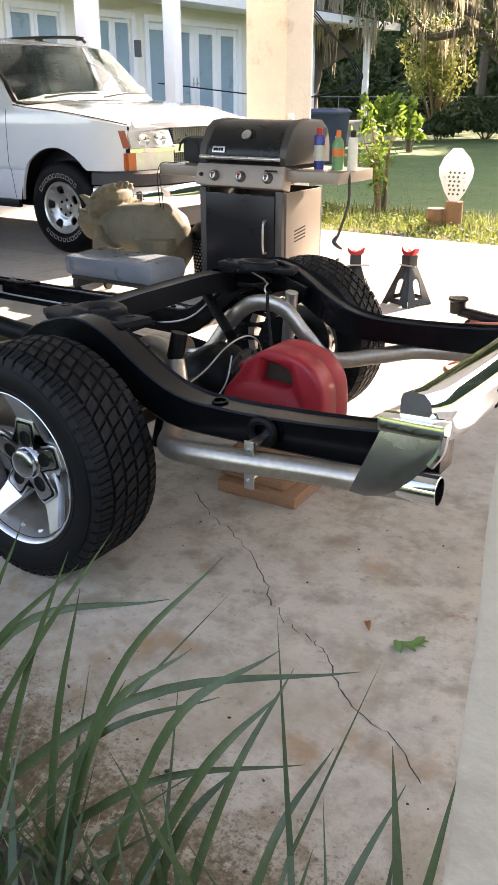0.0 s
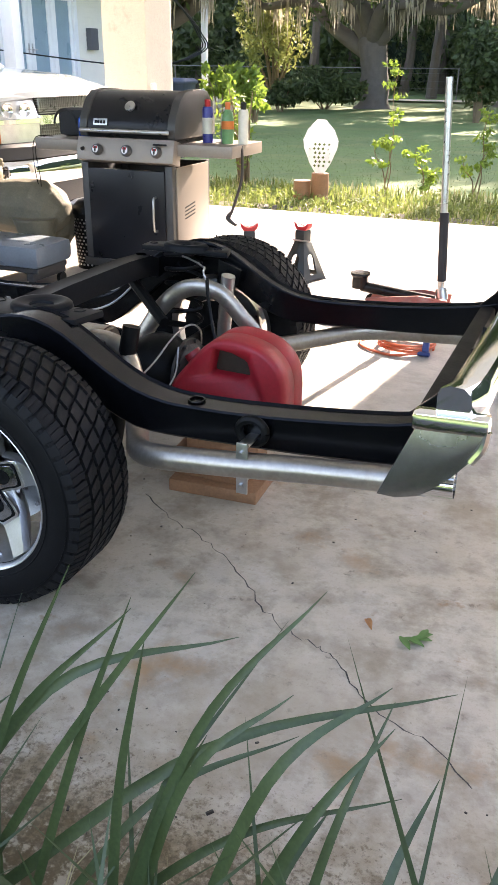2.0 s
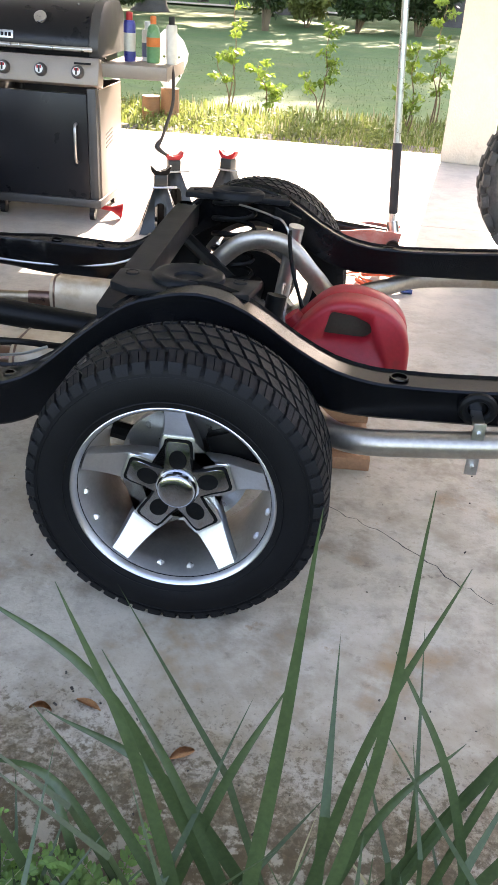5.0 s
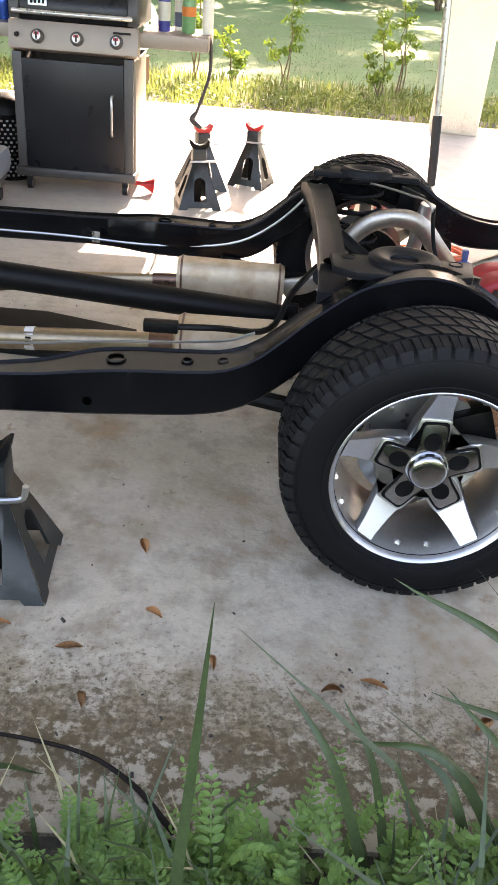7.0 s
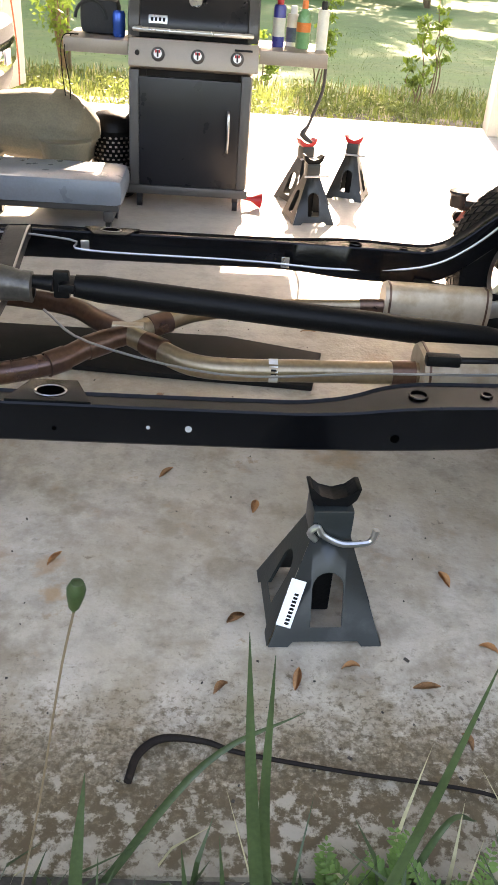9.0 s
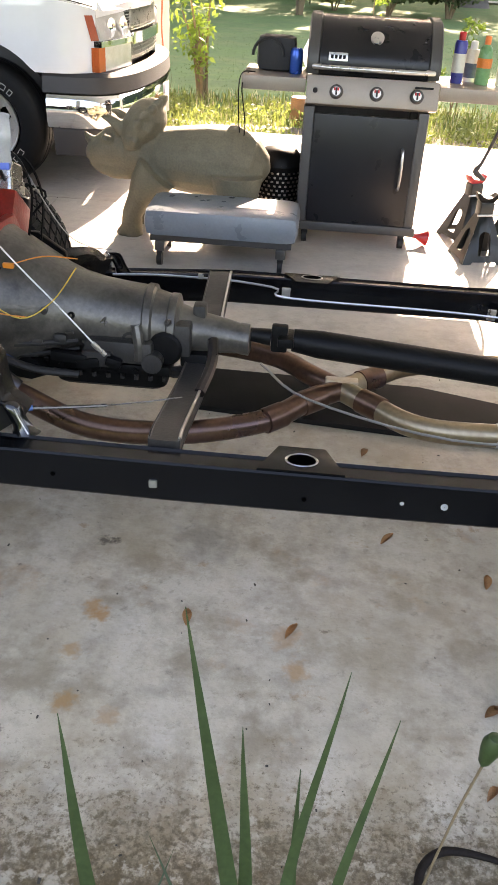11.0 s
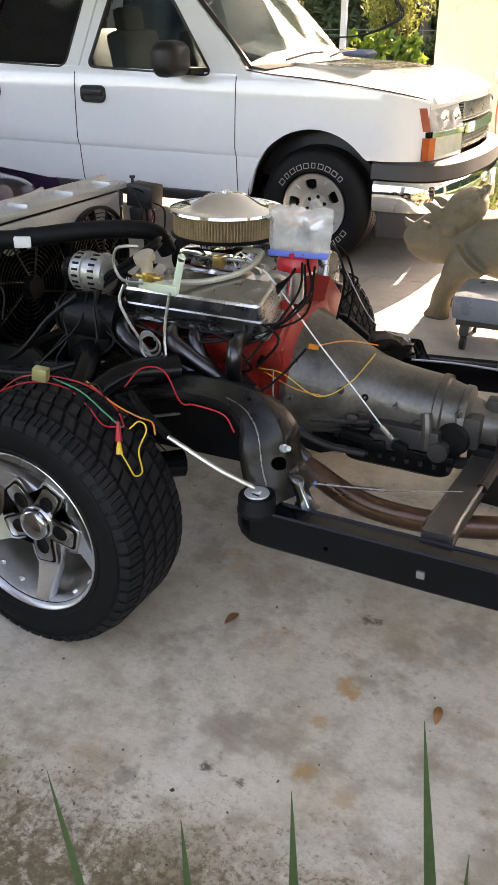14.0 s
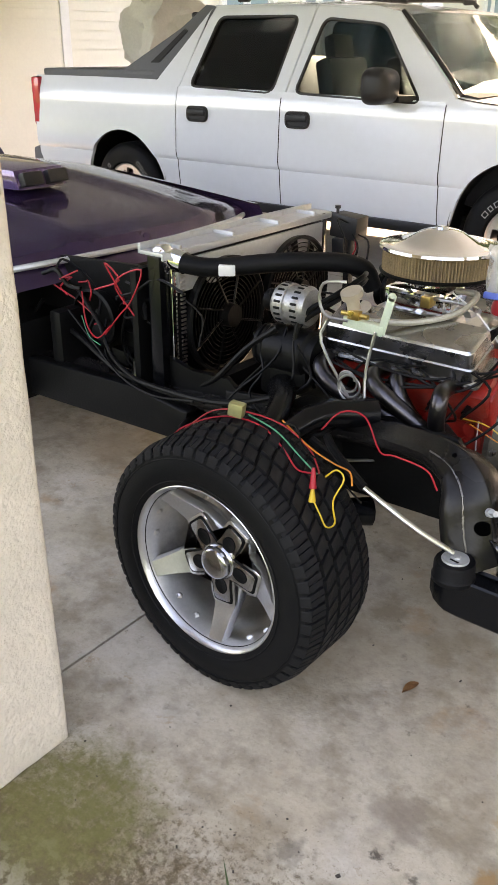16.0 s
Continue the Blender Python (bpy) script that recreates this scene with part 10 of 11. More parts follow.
LEAVES = [leaf_mesh(*a) for a in ((0.055, 0.022, 0.008), (0.045, 0.017, 0.011), (0.06, 0.018, 0.006))]
rnd = random.Random(5)
spots = [(-0.634, 0.072), (-0.585, -0.164), (-0.109, -0.332), (-1.157, -0.091), (-0.909, -0.231), (-1.028, -0.265), (-1.854, 0.113), (-1.19, -0.30), (-0.75, -0.28), (-1.10, 0.35), (-0.7, -0.42), (-1.6, 0.1), (-2.45, 0.22), (-0.45, -0.30), (-1.35, 0.5), (0.1, -0.42), (0.95, 0.25), (-0.85, 1.55), (-1.4, 0.95), (-0.2, -0.36)]
for k, (x, y) in enumerate(spots):
    o = new("leaf", LEAVES[k % 3])
    o.matrix_basis = pose(x, y, 0.0, rnd.uniform(-8, 8), rnd.uniform(-8, 8), rnd.uniform(0, 360))
    tagged(o, "small curled dry brown leaf on the slab", "leaf", "fallen leaves")
sprig = thing("green_sprig", pose(1.03, 0.235, 0), "fresh green leaf sprig dropped on the slab", "sprig")
for k in range(5):
    bm = bm_new()
    a = math.radians(-50 + k * 32)
    L = 0.055
    q = []
    for i in range(6):
        t = i / 5
        hw = 0.010 * math.sin(math.pi * (0.06 + 0.9 * t))
        c = Vector((math.cos(a) * L * t + 0.012 * k, math.sin(a) * L * t, 0.006 + 0.02 * t * (1 - t)))
        n = Vector((-math.sin(a), math.cos(a), 0))
        q.append([bm.verts.new(c - n * hw), bm.verts.new(c + Vector((0, 0, -0.002))), bm.verts.new(c + n * hw)])
    ring_faces(bm, q, False, False)
    part("leaf", bm, GREEN_LEAF, sprig)
# gravel-like specks and seed husks
bm = bm_new()
for k in range(300):
    x, y = rnd.uniform(-3.0, 1.9), rnd.uniform(-0.55, 1.9) if k % 3 else rnd.uniform(-0.58, -0.2)
    s = rnd.uniform(0.0012, 0.0038) * (1.6 if k % 9 == 0 else 1)
    box(bm, (x, y, s * 0.4), (s * rnd.uniform(1, 2.4), s, s * 0.8), (rnd.uniform(-25, 25), rnd.uniform(-25, 25), rnd.uniform(0, 180)))
solo("litter", bm, mk("dark_litter", (0.05, 0.04, 0.03), 0.8, var=0.4, scale=20, island=0.6), "scattered seed husks and grit on the slab", "litter", "stuff")
# crack in the slab
bm = bm_new()
pts = [(0.10, 0.645), (0.25, 0.535), (0.357, 0.482), (0.465, 0.42), (0.557, 0.345), (0.68, 0.22), (0.757, 0.155), (0.85, 0.125), (0.90, 0.105), (0.98, 0.02), (1.06, -0.047), (1.18, -0.087), (1.30, -0.20)]
prev = None
rc = random.Random(9)
fine = []
for (x0, y0), (x1, y1) in zip(pts, pts[1:]):
    for i in range(5):
        t = i / 5
        fine.append((x0 + (x1 - x0) * t + rc.uniform(-0.009, 0.009), y0 + (y1 - y0) * t + rc.uniform(-0.009, 0.009)))
for i, (x, y) in enumerate(fine):
    w = 0.0007 + 0.0012 * rc.random()
    row = (bm.verts.new((x - w, y - w * 0.6, 0.0012)), bm.verts.new((x + w, y + w * 0.6, 0.0012)))
    if prev:
        bm.faces.new((prev[0], prev[1], row[1], row[0]))
    prev = row
solo("slab_crack", bm, mk("crack_shadow", (0.05, 0.045, 0.04), 0.95, var=0.3), "thin branching crack across the concrete", "crack", "structure")


# ---- plants ----
BARK = mk("grey_oak_bark", (0.10, 0.085, 0.07), 0.9, var=0.3, scale=5, bump=0.9, bscale=18)
OAK_LEAF = mk("oak_foliage", (0.05, 0.085, 0.022), 0.55, var=0.35, scale=1.5, island=0.7, trans=0.35)
DARK_LEAF = mk("dark_woods_foliage", (0.06, 0.09, 0.03), 0.6, var=0.35, scale=0.8, island=0.8, trans=0.4)
SUN_LEAF = mk("bright_shrub_leaf", (0.17, 0.25, 0.035), 0.5, var=0.25, scale=3, island=0.6, trans=0.45)
YELLOW_LEAF = mk("yellowing_leaf", (0.24, 0.26, 0.08), 0.55, var=0.3, scale=3, island=0.7, trans=0.4)
MOSS = mk("hanging_grey_moss", (0.42, 0.37, 0.28), 0.9, var=0.3, scale=2, island=0.5, trans=0.45)
WEED = mk("sunlit_weeds", (0.165, 0.20, 0.05), 0.6, var=0.35, scale=1.2, island=0.9, trans=0.45)
BLADE = mk("strap_leaf_blade", (0.052, 0.082, 0.030), 0.36, var=0.3, scale=14, island=0.35, trans=0.3)
DRY_BLADE = mk("dry_blade", (0.40, 0.36, 0.2), 0.6, var=0.25, scale=14, island=0.4, trans=0.3)
FERN = mk("fresh_fern_leaf", (0.13, 0.235, 0.05), 0.5, var=0.3, scale=12, island=0.6, trans=0.4)
LAWN_BLADE = mk("mown_lawn_blade", (0.09, 0.135, 0.035), 0.6, var=0.3, scale=2, island=0.5, trans=0.3)
STEM = mk("brown_stem", (0.16, 0.11, 0.06), 0.7, var=0.25, scale=20)
prng = np.random.default_rng(11)


def cloud_mesh(name, centres, radii, count, size, material, up=0.3):
    """Many small pointed leaves spread through soft clumps."""
    centres, radii = np.array(centres, float), np.array(radii, float)
    which = prng.integers(0, len(centres), count)
    d = prng.normal(size=(count, 3))
    d /= np.linalg.norm(d, axis=1, keepdims=True)
    r = prng.random(count)[:, None] ** 0.45
    p = centres[which] + d * r * radii[which]
    a = prng.normal(size=(count, 3))
    a /= np.linalg.norm(a, axis=1, keepdims=True)
    n = d * 0.5 + prng.normal(size=(count, 3)) * 0.6 + np.array((0, 0, up))
    b = np.cross(n, a)
    b /= np.linalg.norm(b, axis=1, keepdims=True) + 1e-9
    s = size * (0.6 + 0.8 * prng.random(count))[:, None]
    v = np.stack([p - a * s, p + b * s * 0.42, p + a * s, p - b * s * 0.42], 1).reshape(-1, 3)
    me = bpy.data.meshes.new(name)
    me.from_pydata(v.tolist(), [], np.arange(count * 4).reshape(-1, 4).tolist())
    me.materials.append(material)
    return me


def strands(name, tops, count, length, width, material):
    """Hanging strands: narrow tapered strips under the given points."""
    tops = np.array(tops, float)
    w = prng.integers(0, len(tops), count)
    drop = 0.45 + prng.random(len(tops)) * 1.1
    p = tops[w] + prng.normal(size=(count, 3)) * np.array((0.13, 0.13, 0.10))
    away = np.exp(-((p[:, 0] - tops[w, 0]) ** 2 + (p[:, 1] - tops[w, 1]) ** 2) / 0.03)
    L = length * drop[w] * (0.25 + 0.5 * prng.random(count) + 0.6 * away * prng.random(count))
    verts, faces = [], []
    for (x, y, z), l, ang in zip(p.tolist(), L.tolist(), (prng.random(count) * 3.14).tolist()):
        dx, dy = width * math.cos(ang), width * math.sin(ang)
        sw = 0.10 * l * math.sin(ang * 5)
        i = len(verts)
        verts += [(x - dx * 0.5, y - dy * 0.5, z), (x + dx * 0.5, y + dy * 0.5, z), (x + dx + sw * 0.4, y + dy, z - l * 0.5), (x - dx + sw * 0.4, y - dy, z - l * 0.45), (x + sw, y, z - l)]
        faces += [(i, i + 1, i + 2, i + 3), (i + 3, i + 2, i + 4)]
    me = bpy.data.meshes.new(name)
    me.from_pydata(verts, [], faces)
    me.materials.append(material)
    return me


def put(name, me, parent=None, label="", category="", kind=""):
    o = new(name, me)
    if parent:
        o.parent = parent
    return tagged(o, label, category, kind=kind)


def oak(x, y, lean, height, seed, limbs, label):
    """A broad live oak: flared trunk, crooked limbs, leafy crown in clumps and hanging moss."""
    r = random.Random(seed)
    t = thing("oak_tree", pose(x, y, -0.16), label, "tree", "oaks behind the lawn")
    bm = bm_new()
    tube(bm, ((0, 0, -0.1), (0.02, 0, 0.25), (0.05 * lean, 0, 1.2), (0.2 * lean, 0, 2.1), (0.42 * lean, 0.05, 2.75)), 0.5, 18, 6, True, (0.78, 0.54, 0.48, 0.50, 0.30))
    for v in bm.verts:
        v.co += Vector((noise.noise(v.co * 2.1), noise.noise(v.co * 2.1 + Vector((7, 0, 0))), 0)) * 0.06
    trunk = part("trunk", bm, BARK, t)
    tops, clumps, high = [], [], []
    for k in range(limbs):
        a = 2 * math.pi * k / limbs + r.uniform(-0.3, 0.3)
        ln = r.uniform(4.0, 6.5)
        p0 = Vector((0.25 * lean, 0, r.uniform(1.75, 2.35)))
        pts = [p0]
        for i in range(1, 5):
            pts.append(p0 + Vector((math.cos(a) * ln * i / 4, math.sin(a) * ln * i / 4, (height - 3.2) * (i / 4) ** 0.8 * r.uniform(0.35, 0.75))) + Vector((r.uniform(-0.4, 0.4), r.uniform(-0.4, 0.4), 0)))
        bm = bm_new()
        tube(bm, pts, 0.2, 10, 5, True, (0.33, 0.24, 0.18, 0.12, 0.05))
        part("limb", bm, BARK, trunk)
        for i in (1, 2, 3, 4):
            tops += [tuple(pts[i].lerp(pts[i - 1], q) + Vector((r.uniform(-0.5, 0.5), r.uniform(-0.5, 0.5), r.uniform(-0.1, 0.5)))) for q in (0, 0.3, 0.55, 0.8)]
            clumps.append(tuple(pts[i] + Vector((0, 0, 0.5))))
        # unseen leaf clumps set high to throw shade on the near lawn
        for j in range(3):
            q = pts[2] + Vector((r.uniform(-1.5, 1.5), r.uniform(-1.5, 1.5), 3.4 + r.uniform(1.2, 2.0) * (1 + j)))
            high.append(tuple(q))
        for j in range(2):
            q = pts[2 + j]
            e = q + Vector((r.uniform(-1.6, 1.6), r.uniform(-1.6, 1.6), r.uniform(0.3, 1.6)))
            bm = bm_new()
            tube(bm, (q, (q + e) / 2 + Vector((0, 0, 0.15)), e), 0.06, 7, 4, True, (0.08, 0.05, 0.02))
            part("branch", bm, BARK, trunk)
            clumps.append(tuple(e))
            tops.append(tuple(e))
    put("crown", cloud_mesh("crown", clumps, [(1.05, 1.05, 0.6)] * len(clumps), 6500, 0.12, OAK_LEAF), t, "dark green leafy crown")
    put("upper_crown", cloud_mesh("upper_crown", high, [(1.9, 1.9, 1.0)] * len(high), 9500, 0.24, OAK_LEAF), t, "added leaf mass above view that shades the lawn")
    low = [p for p in tops if 3.3 < p[2] < height]
    put("moss", strands("moss", low, 2600, 1.05, 0.02, MOSS), t, "hanging grey-tan moss")
    return t


oak(-6.95, 30.0, -0.8, 9.0, 3, 7, "large live oak hung with grey moss")
oak(-2.6, 34.0, 0.7, 9.5, 8, 7, "large live oak hung with grey moss")
oak(3.6, 33.0, 0.6, 9.0, 21, 6, "large live oak hung with grey moss")
oak(-13.0, 24.0, 0.8, 8.5, 33, 6, "large live oak hung with grey moss")


def shrub(name, x, y, w, h, leaves, size, material, label, seed, stems=6, base=0.0, z=-0.16, tight=0.8):
    """A bush: several stems and leaf clumps with gaps."""
    r = random.Random(seed)
    s = thing(name, pose(x, y, z), label, "shrub")
    cl, rad = [], []
    for k in range(stems):
        bm = bm_new()
        a = r.uniform(0, 6.28)
        top = Vector((math.cos(a) * w * r.uniform(0.2, 0.8), math.sin(a) * w * r.uniform(0.2, 0.8), h * r.uniform(0.55, 0.95)))
        tube(bm, ((math.cos(a) * 0.05, math.sin(a) * 0.05, -0.04), top * 0.5 + Vector((0, 0, 0.08 * h)), top), 0.012 * max(1, h), 6, 3, True, (0.02 * max(1, h), 0.006))
        part("stem", bm, STEM, s)
        for q in (0.55, 0.8, 1.0):
            cl.append(tuple(top * q + Vector((r.uniform(-1, 1), r.uniform(-1, 1), 0)) * w * 0.25 + Vector((0, 0, base))))
            rad.append((w * 0.42 * tight * r.uniform(0.7, 1.2), w * 0.42 * tight * r.uniform(0.7, 1.2), h * 0.22 * tight))
    put("foliage", cloud_mesh("foliage", cl, rad, leaves, size, material), s)
    return s


shrub("shrub", -2.35, 23.6, 1.0, 2.6, 5200, 0.10, DARK_LEAF, "dense dark green evergreen shrub", 1, 8)
shrub("shrub", -8.2, 28.2, 1.5, 1.3, 4200, 0.10, DARK_LEAF, "low dark green shrub under the oak", 2, 8)
shrub("shrub", 0.1, 25.5, 1.3, 1.9, 4200, 0.10, OAK_LEAF, "tangled green shrub at the lawn's edge", 4, 8)
shrub("shrub", 1.9, 26.0, 1.2, 2.0, 4200, 0.10, DARK_LEAF, "tangled dark shrub at the lawn's edge", 5, 8)
shrub("shrub", -1.4, 26.5, 1.0, 1.2, 2500, 0.10, YELLOW_LEAF, "yellow-green low shrub at the lawn's edge", 6, 6)
shrub("shrub", 4.6, 25.0, 1.4, 2.2, 4200, 0.10, DARK_LEAF, "dark shrub at the lawn's edge", 7, 8)
shrub("small_tree", -11.9, 33.0, 1.9, 3.7, 3400, 0.10, YELLOW_LEAF, "small open-crowned tree with yellowing leaves", 9, 13, 0.35, tight=0.6)
shrub("shrub", -7.6, 20.4, 0.75, 1.3, 620, 0.13, SUN_LEAF, "bright green broad-leaved shrub", 10, 8, tight=0.5)
shrub("shrub", -9.3, 22.0, 0.75, 1.4, 620, 0.13, SUN_LEAF, "bright green broad-leaved shrub", 12, 8, tight=0.5)
shrub("shrub", -9.0, 26.0, 1.1, 0.9, 2200, 0.12, DARK_LEAF, "low round dark shrub under the oak", 13, 7)


def rose(x, y, h, seed, label):
    """A lanky rose: a few bare canes with small leaf groups."""
    r = random.Random(seed)
    s = thing("rose_bush", pose(x, y, -0.16), label, "rose bush", "rose bushes along the drive")
    cl = []
    for k in range(3):
        bm = bm_new()
        a = r.uniform(0, 6.28)
        hk = h * (1.0 if k == 0 else r.uniform(0.35, 0.65))
        top = Vector((math.cos(a) * 0.13, math.sin(a) * 0.13, hk))
        tube(bm, ((0.03 * k, 0, -0.05), top * 0.4 + Vector((0.04, 0, 0.03)), top * 0.75 + Vector((-0.03, 0, 0)), top), 0.008, 6, 4, True, (0.010, 0.007, 0.005, 0.003))
        part("cane", bm, STEM, s)
        for q in (0.45, 0.56, 0.66, 0.75, 0.83, 0.91, 1.0) if k == 0 else (0.6, 0.85, 1.0):
            cl.append(tuple(top * q + Vector((r.uniform(-0.10, 0.10), r.uniform(-0.10, 0.10), r.uniform(-0.04, 0.04)))))
    put("leaves", cloud_mesh("leaves", cl, [(0.085, 0.085, 0.05)] * len(cl), 26 * len(cl), 0.036, SUN_LEAF), s)
    return s


rose(-1.17, 8.7, 1.45, 1, "lanky rose bush with bright leaves")
rose(-0.15, 8.9, 1.0, 2, "lanky rose bush with bright leaves")
rose(0.84, 8.0, 0.85, 6, "small lanky rose bush with bright leaves")
rose(1.15, 8.6, 1.25, 4, "lanky rose bush with bright leaves")
rose(-0.75, 9.0, 0.55, 5, "young rose shoot with bright leaves")
shrub("rose_bush", -2.95, 8.7, 0.42, 1.3, 520, 0.042, SUN_LEAF, "full rose bush with bright leaves", 7, 6, tight=0.75)

# woods beyond the lawn, one mass of foliage on trunks
cl, rad = [], []
rw = random.Random(77)
for k in range(150):
    x = rw.uniform(-48, 26)
    y = rw.uniform(44, 54)
    z = rw.uniform(0.3, 7.5) if k % 3 else rw.uniform(0.2, 2.5)
    cl.append((x, y, z))
    rad.append((rw.uniform(1.5, 3), 1.5, rw.uniform(1.0, 2.0)))
put("woods", cloud_mesh("woods", cl, rad, 42000, 0.24, DARK_LEAF), None, "dense dark woods beyond the lawn", "woods", "stuff")
cl = [(rw.uniform(-46, 24), rw.uniform(56, 60), rw.uniform(0.5, 14)) for k in range(190)]
put("far_woods", cloud_mesh("far_woods", cl, [(3.2, 1.5, 2.6)] * len(cl), 26000, 0.42, DARK_LEAF), None, "far wall of dark trees", "woods", "stuff")
bm = bm_new()
for k in range(34):
    x, y = rw.uniform(-46, 24), rw.uniform(39, 50)
    tube(bm, ((x, y, -0.3), (x + rw.uniform(-0.3, 0.3), y, 3), (x + rw.uniform(-0.8, 0.8), y, 9)), 0.2, 8, 3, True, (0.28, 0.2, 0.1))
put("woods_trunks", finish(bm, "woods_trunks", BARK), None, "bare trunks in the woods", "tree trunks", "stuff")
tops = [(rw.uniform(-20, 12), rw.uniform(32, 42), rw.uniform(4.2, 7.5)) for k in range(130)]
put("woods_moss", strands("woods_moss", tops, 2200, 1.2, 0.025, MOSS), None, "grey moss hanging from the far boughs", "moss", "stuff")
# dark colour for shade between trees; unseen rear half blocks low sky
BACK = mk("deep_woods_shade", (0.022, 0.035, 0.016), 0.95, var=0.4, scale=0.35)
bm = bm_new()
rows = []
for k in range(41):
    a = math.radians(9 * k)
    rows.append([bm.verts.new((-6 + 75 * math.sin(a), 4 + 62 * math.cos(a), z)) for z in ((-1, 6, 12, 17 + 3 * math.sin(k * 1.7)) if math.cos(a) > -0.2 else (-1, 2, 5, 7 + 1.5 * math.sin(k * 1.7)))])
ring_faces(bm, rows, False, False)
solo("backdrop", bm, BACK, "dark wall for woodland shade, added all round", "backdrop", "structure")

# pale sandy track before the fence
SAND = mk("pale_sand", (0.42, 0.37, 0.29), 0.9, var=0.2, scale=2, bump=0.3, bscale=20)
bm = bm_new()
pts = [(-30 + 2.0 * k, 36.6 + 0.5 * noise.noise(Vector((k * 0.6, 3, 0)))) for k in range(24)]
lower = [bm.verts.new((x, y - 0.8 - 0.3 * noise.noise(Vector((x, 0, 0))), -0.085)) for x, y in pts]
upper = [bm.verts.new((x, y + 0.8, -0.085)) for x, y in pts]
ring_faces(bm, [lower, upper], False, False)
solo("sandy_track", bm, SAND, "pale sandy track along the fence", "path", "structure")

# chain-link fence along the back
FENCE_GREY = mk("dull_galvanised_wire", (0.16, 0.165, 0.17), 0.55, metal=0.4, var=0.2, scale=4)
fence = thing("chain_link_fence", pose(0, 38.0, -0.16), "grey chain-link fence before the woods", "fence")
for k in range(16):
    bm = bm_new()
    x = -36 + 3.4 * k
    cyl(bm, (x, 0, 0), (x, 0, 1.35), 0.03, seg=8)
    part("post", bm, FENCE_GREY, fence)
bm = bm_new()
cyl(bm, (-36, 0, 1.3), (15, 0, 1.3), 0.02, seg=6)
part("top_rail", bm, FENCE_GREY, fence)
for z in (0.2, 0.5, 0.8, 1.1):
    bm = bm_new()
    cyl(bm, (-36, 0, z), (15, 0, z), 0.006, seg=4)
    part("wire", bm, FENCE_GREY, fence)


def tufts(name, n, x0, x1, yfun, h, width, material, label, lean=0.5, z=-0.14):
    """A strip of grassy weeds: thousands of thin bent blades."""
    verts, faces = [], []
    xs = prng.uniform(x0, x1, n)
    for x in xs.tolist():
        y = yfun(x)
        l = h * float(prng.uniform(0.4, 1.2))
        a = float(prng.uniform(0, 6.28))
        dx, dy = math.cos(a), math.sin(a)
        w = width * float(prng.uniform(0.6, 1.3))
        b = lean * float(prng.uniform(0.2, 1.0)) * l
        i = len(verts)
        sx, sy = -dy * w, dx * w
        verts += [(x - sx, y - sy, z), (x + sx, y + sy, z), (x + sx * 0.8 + dx * b * 0.35, y + sy * 0.8 + dy * b * 0.35, z + l * 0.6), (x - sx * 0.8 + dx * b * 0.35, y - sy * 0.8 + dy * b * 0.35, z + l * 0.6), (x + dx * b, y + dy * b, z + l)]
        faces += [(i, i + 1, i + 2, i + 3), (i + 3, i + 2, i + 4)]
    me = bpy.data.meshes.new(name)
    me.from_pydata(verts, [], faces)
    me.materials.append(material)
    return put(name, me, None, label, "grass", "stuff")


tufts("weeds", 15000, -9, 5, lambda x: EDGE_Y + 0.02 + 2.6 * float(prng.random()) ** 1.5, 0.125, 0.008, WEED, "yellow-green sunlit weeds along the driveway")
tufts("dry_grass", 5000, -9, 5, lambda x: EDGE_Y + 0.05 + 2.8 * float(prng.random()), 0.11, 0.006, DRY_BLADE, "straw-coloured dry grass in the weeds")
tufts("lawn_grass", 16000, -12, 6, lambda x: EDGE_Y + 2.0 + 9 * float(prng.random()) ** 1.3, 0.016, 0.005, LAWN_BLADE, "short mown lawn grass")
cl = [(float(prng.uniform(-8, 4)), EDGE_Y + 0.15 + 1.9 * float(prng.random()), -0.08) for k in range(210)]
put("weed_leaves", cloud_mesh("weed_leaves", cl, [(0.17, 0.17, 0.10)] * len(cl), 15000, 0.026, WEED, 0.8), None, "broad sunlit weed leaves", "weeds", "stuff")

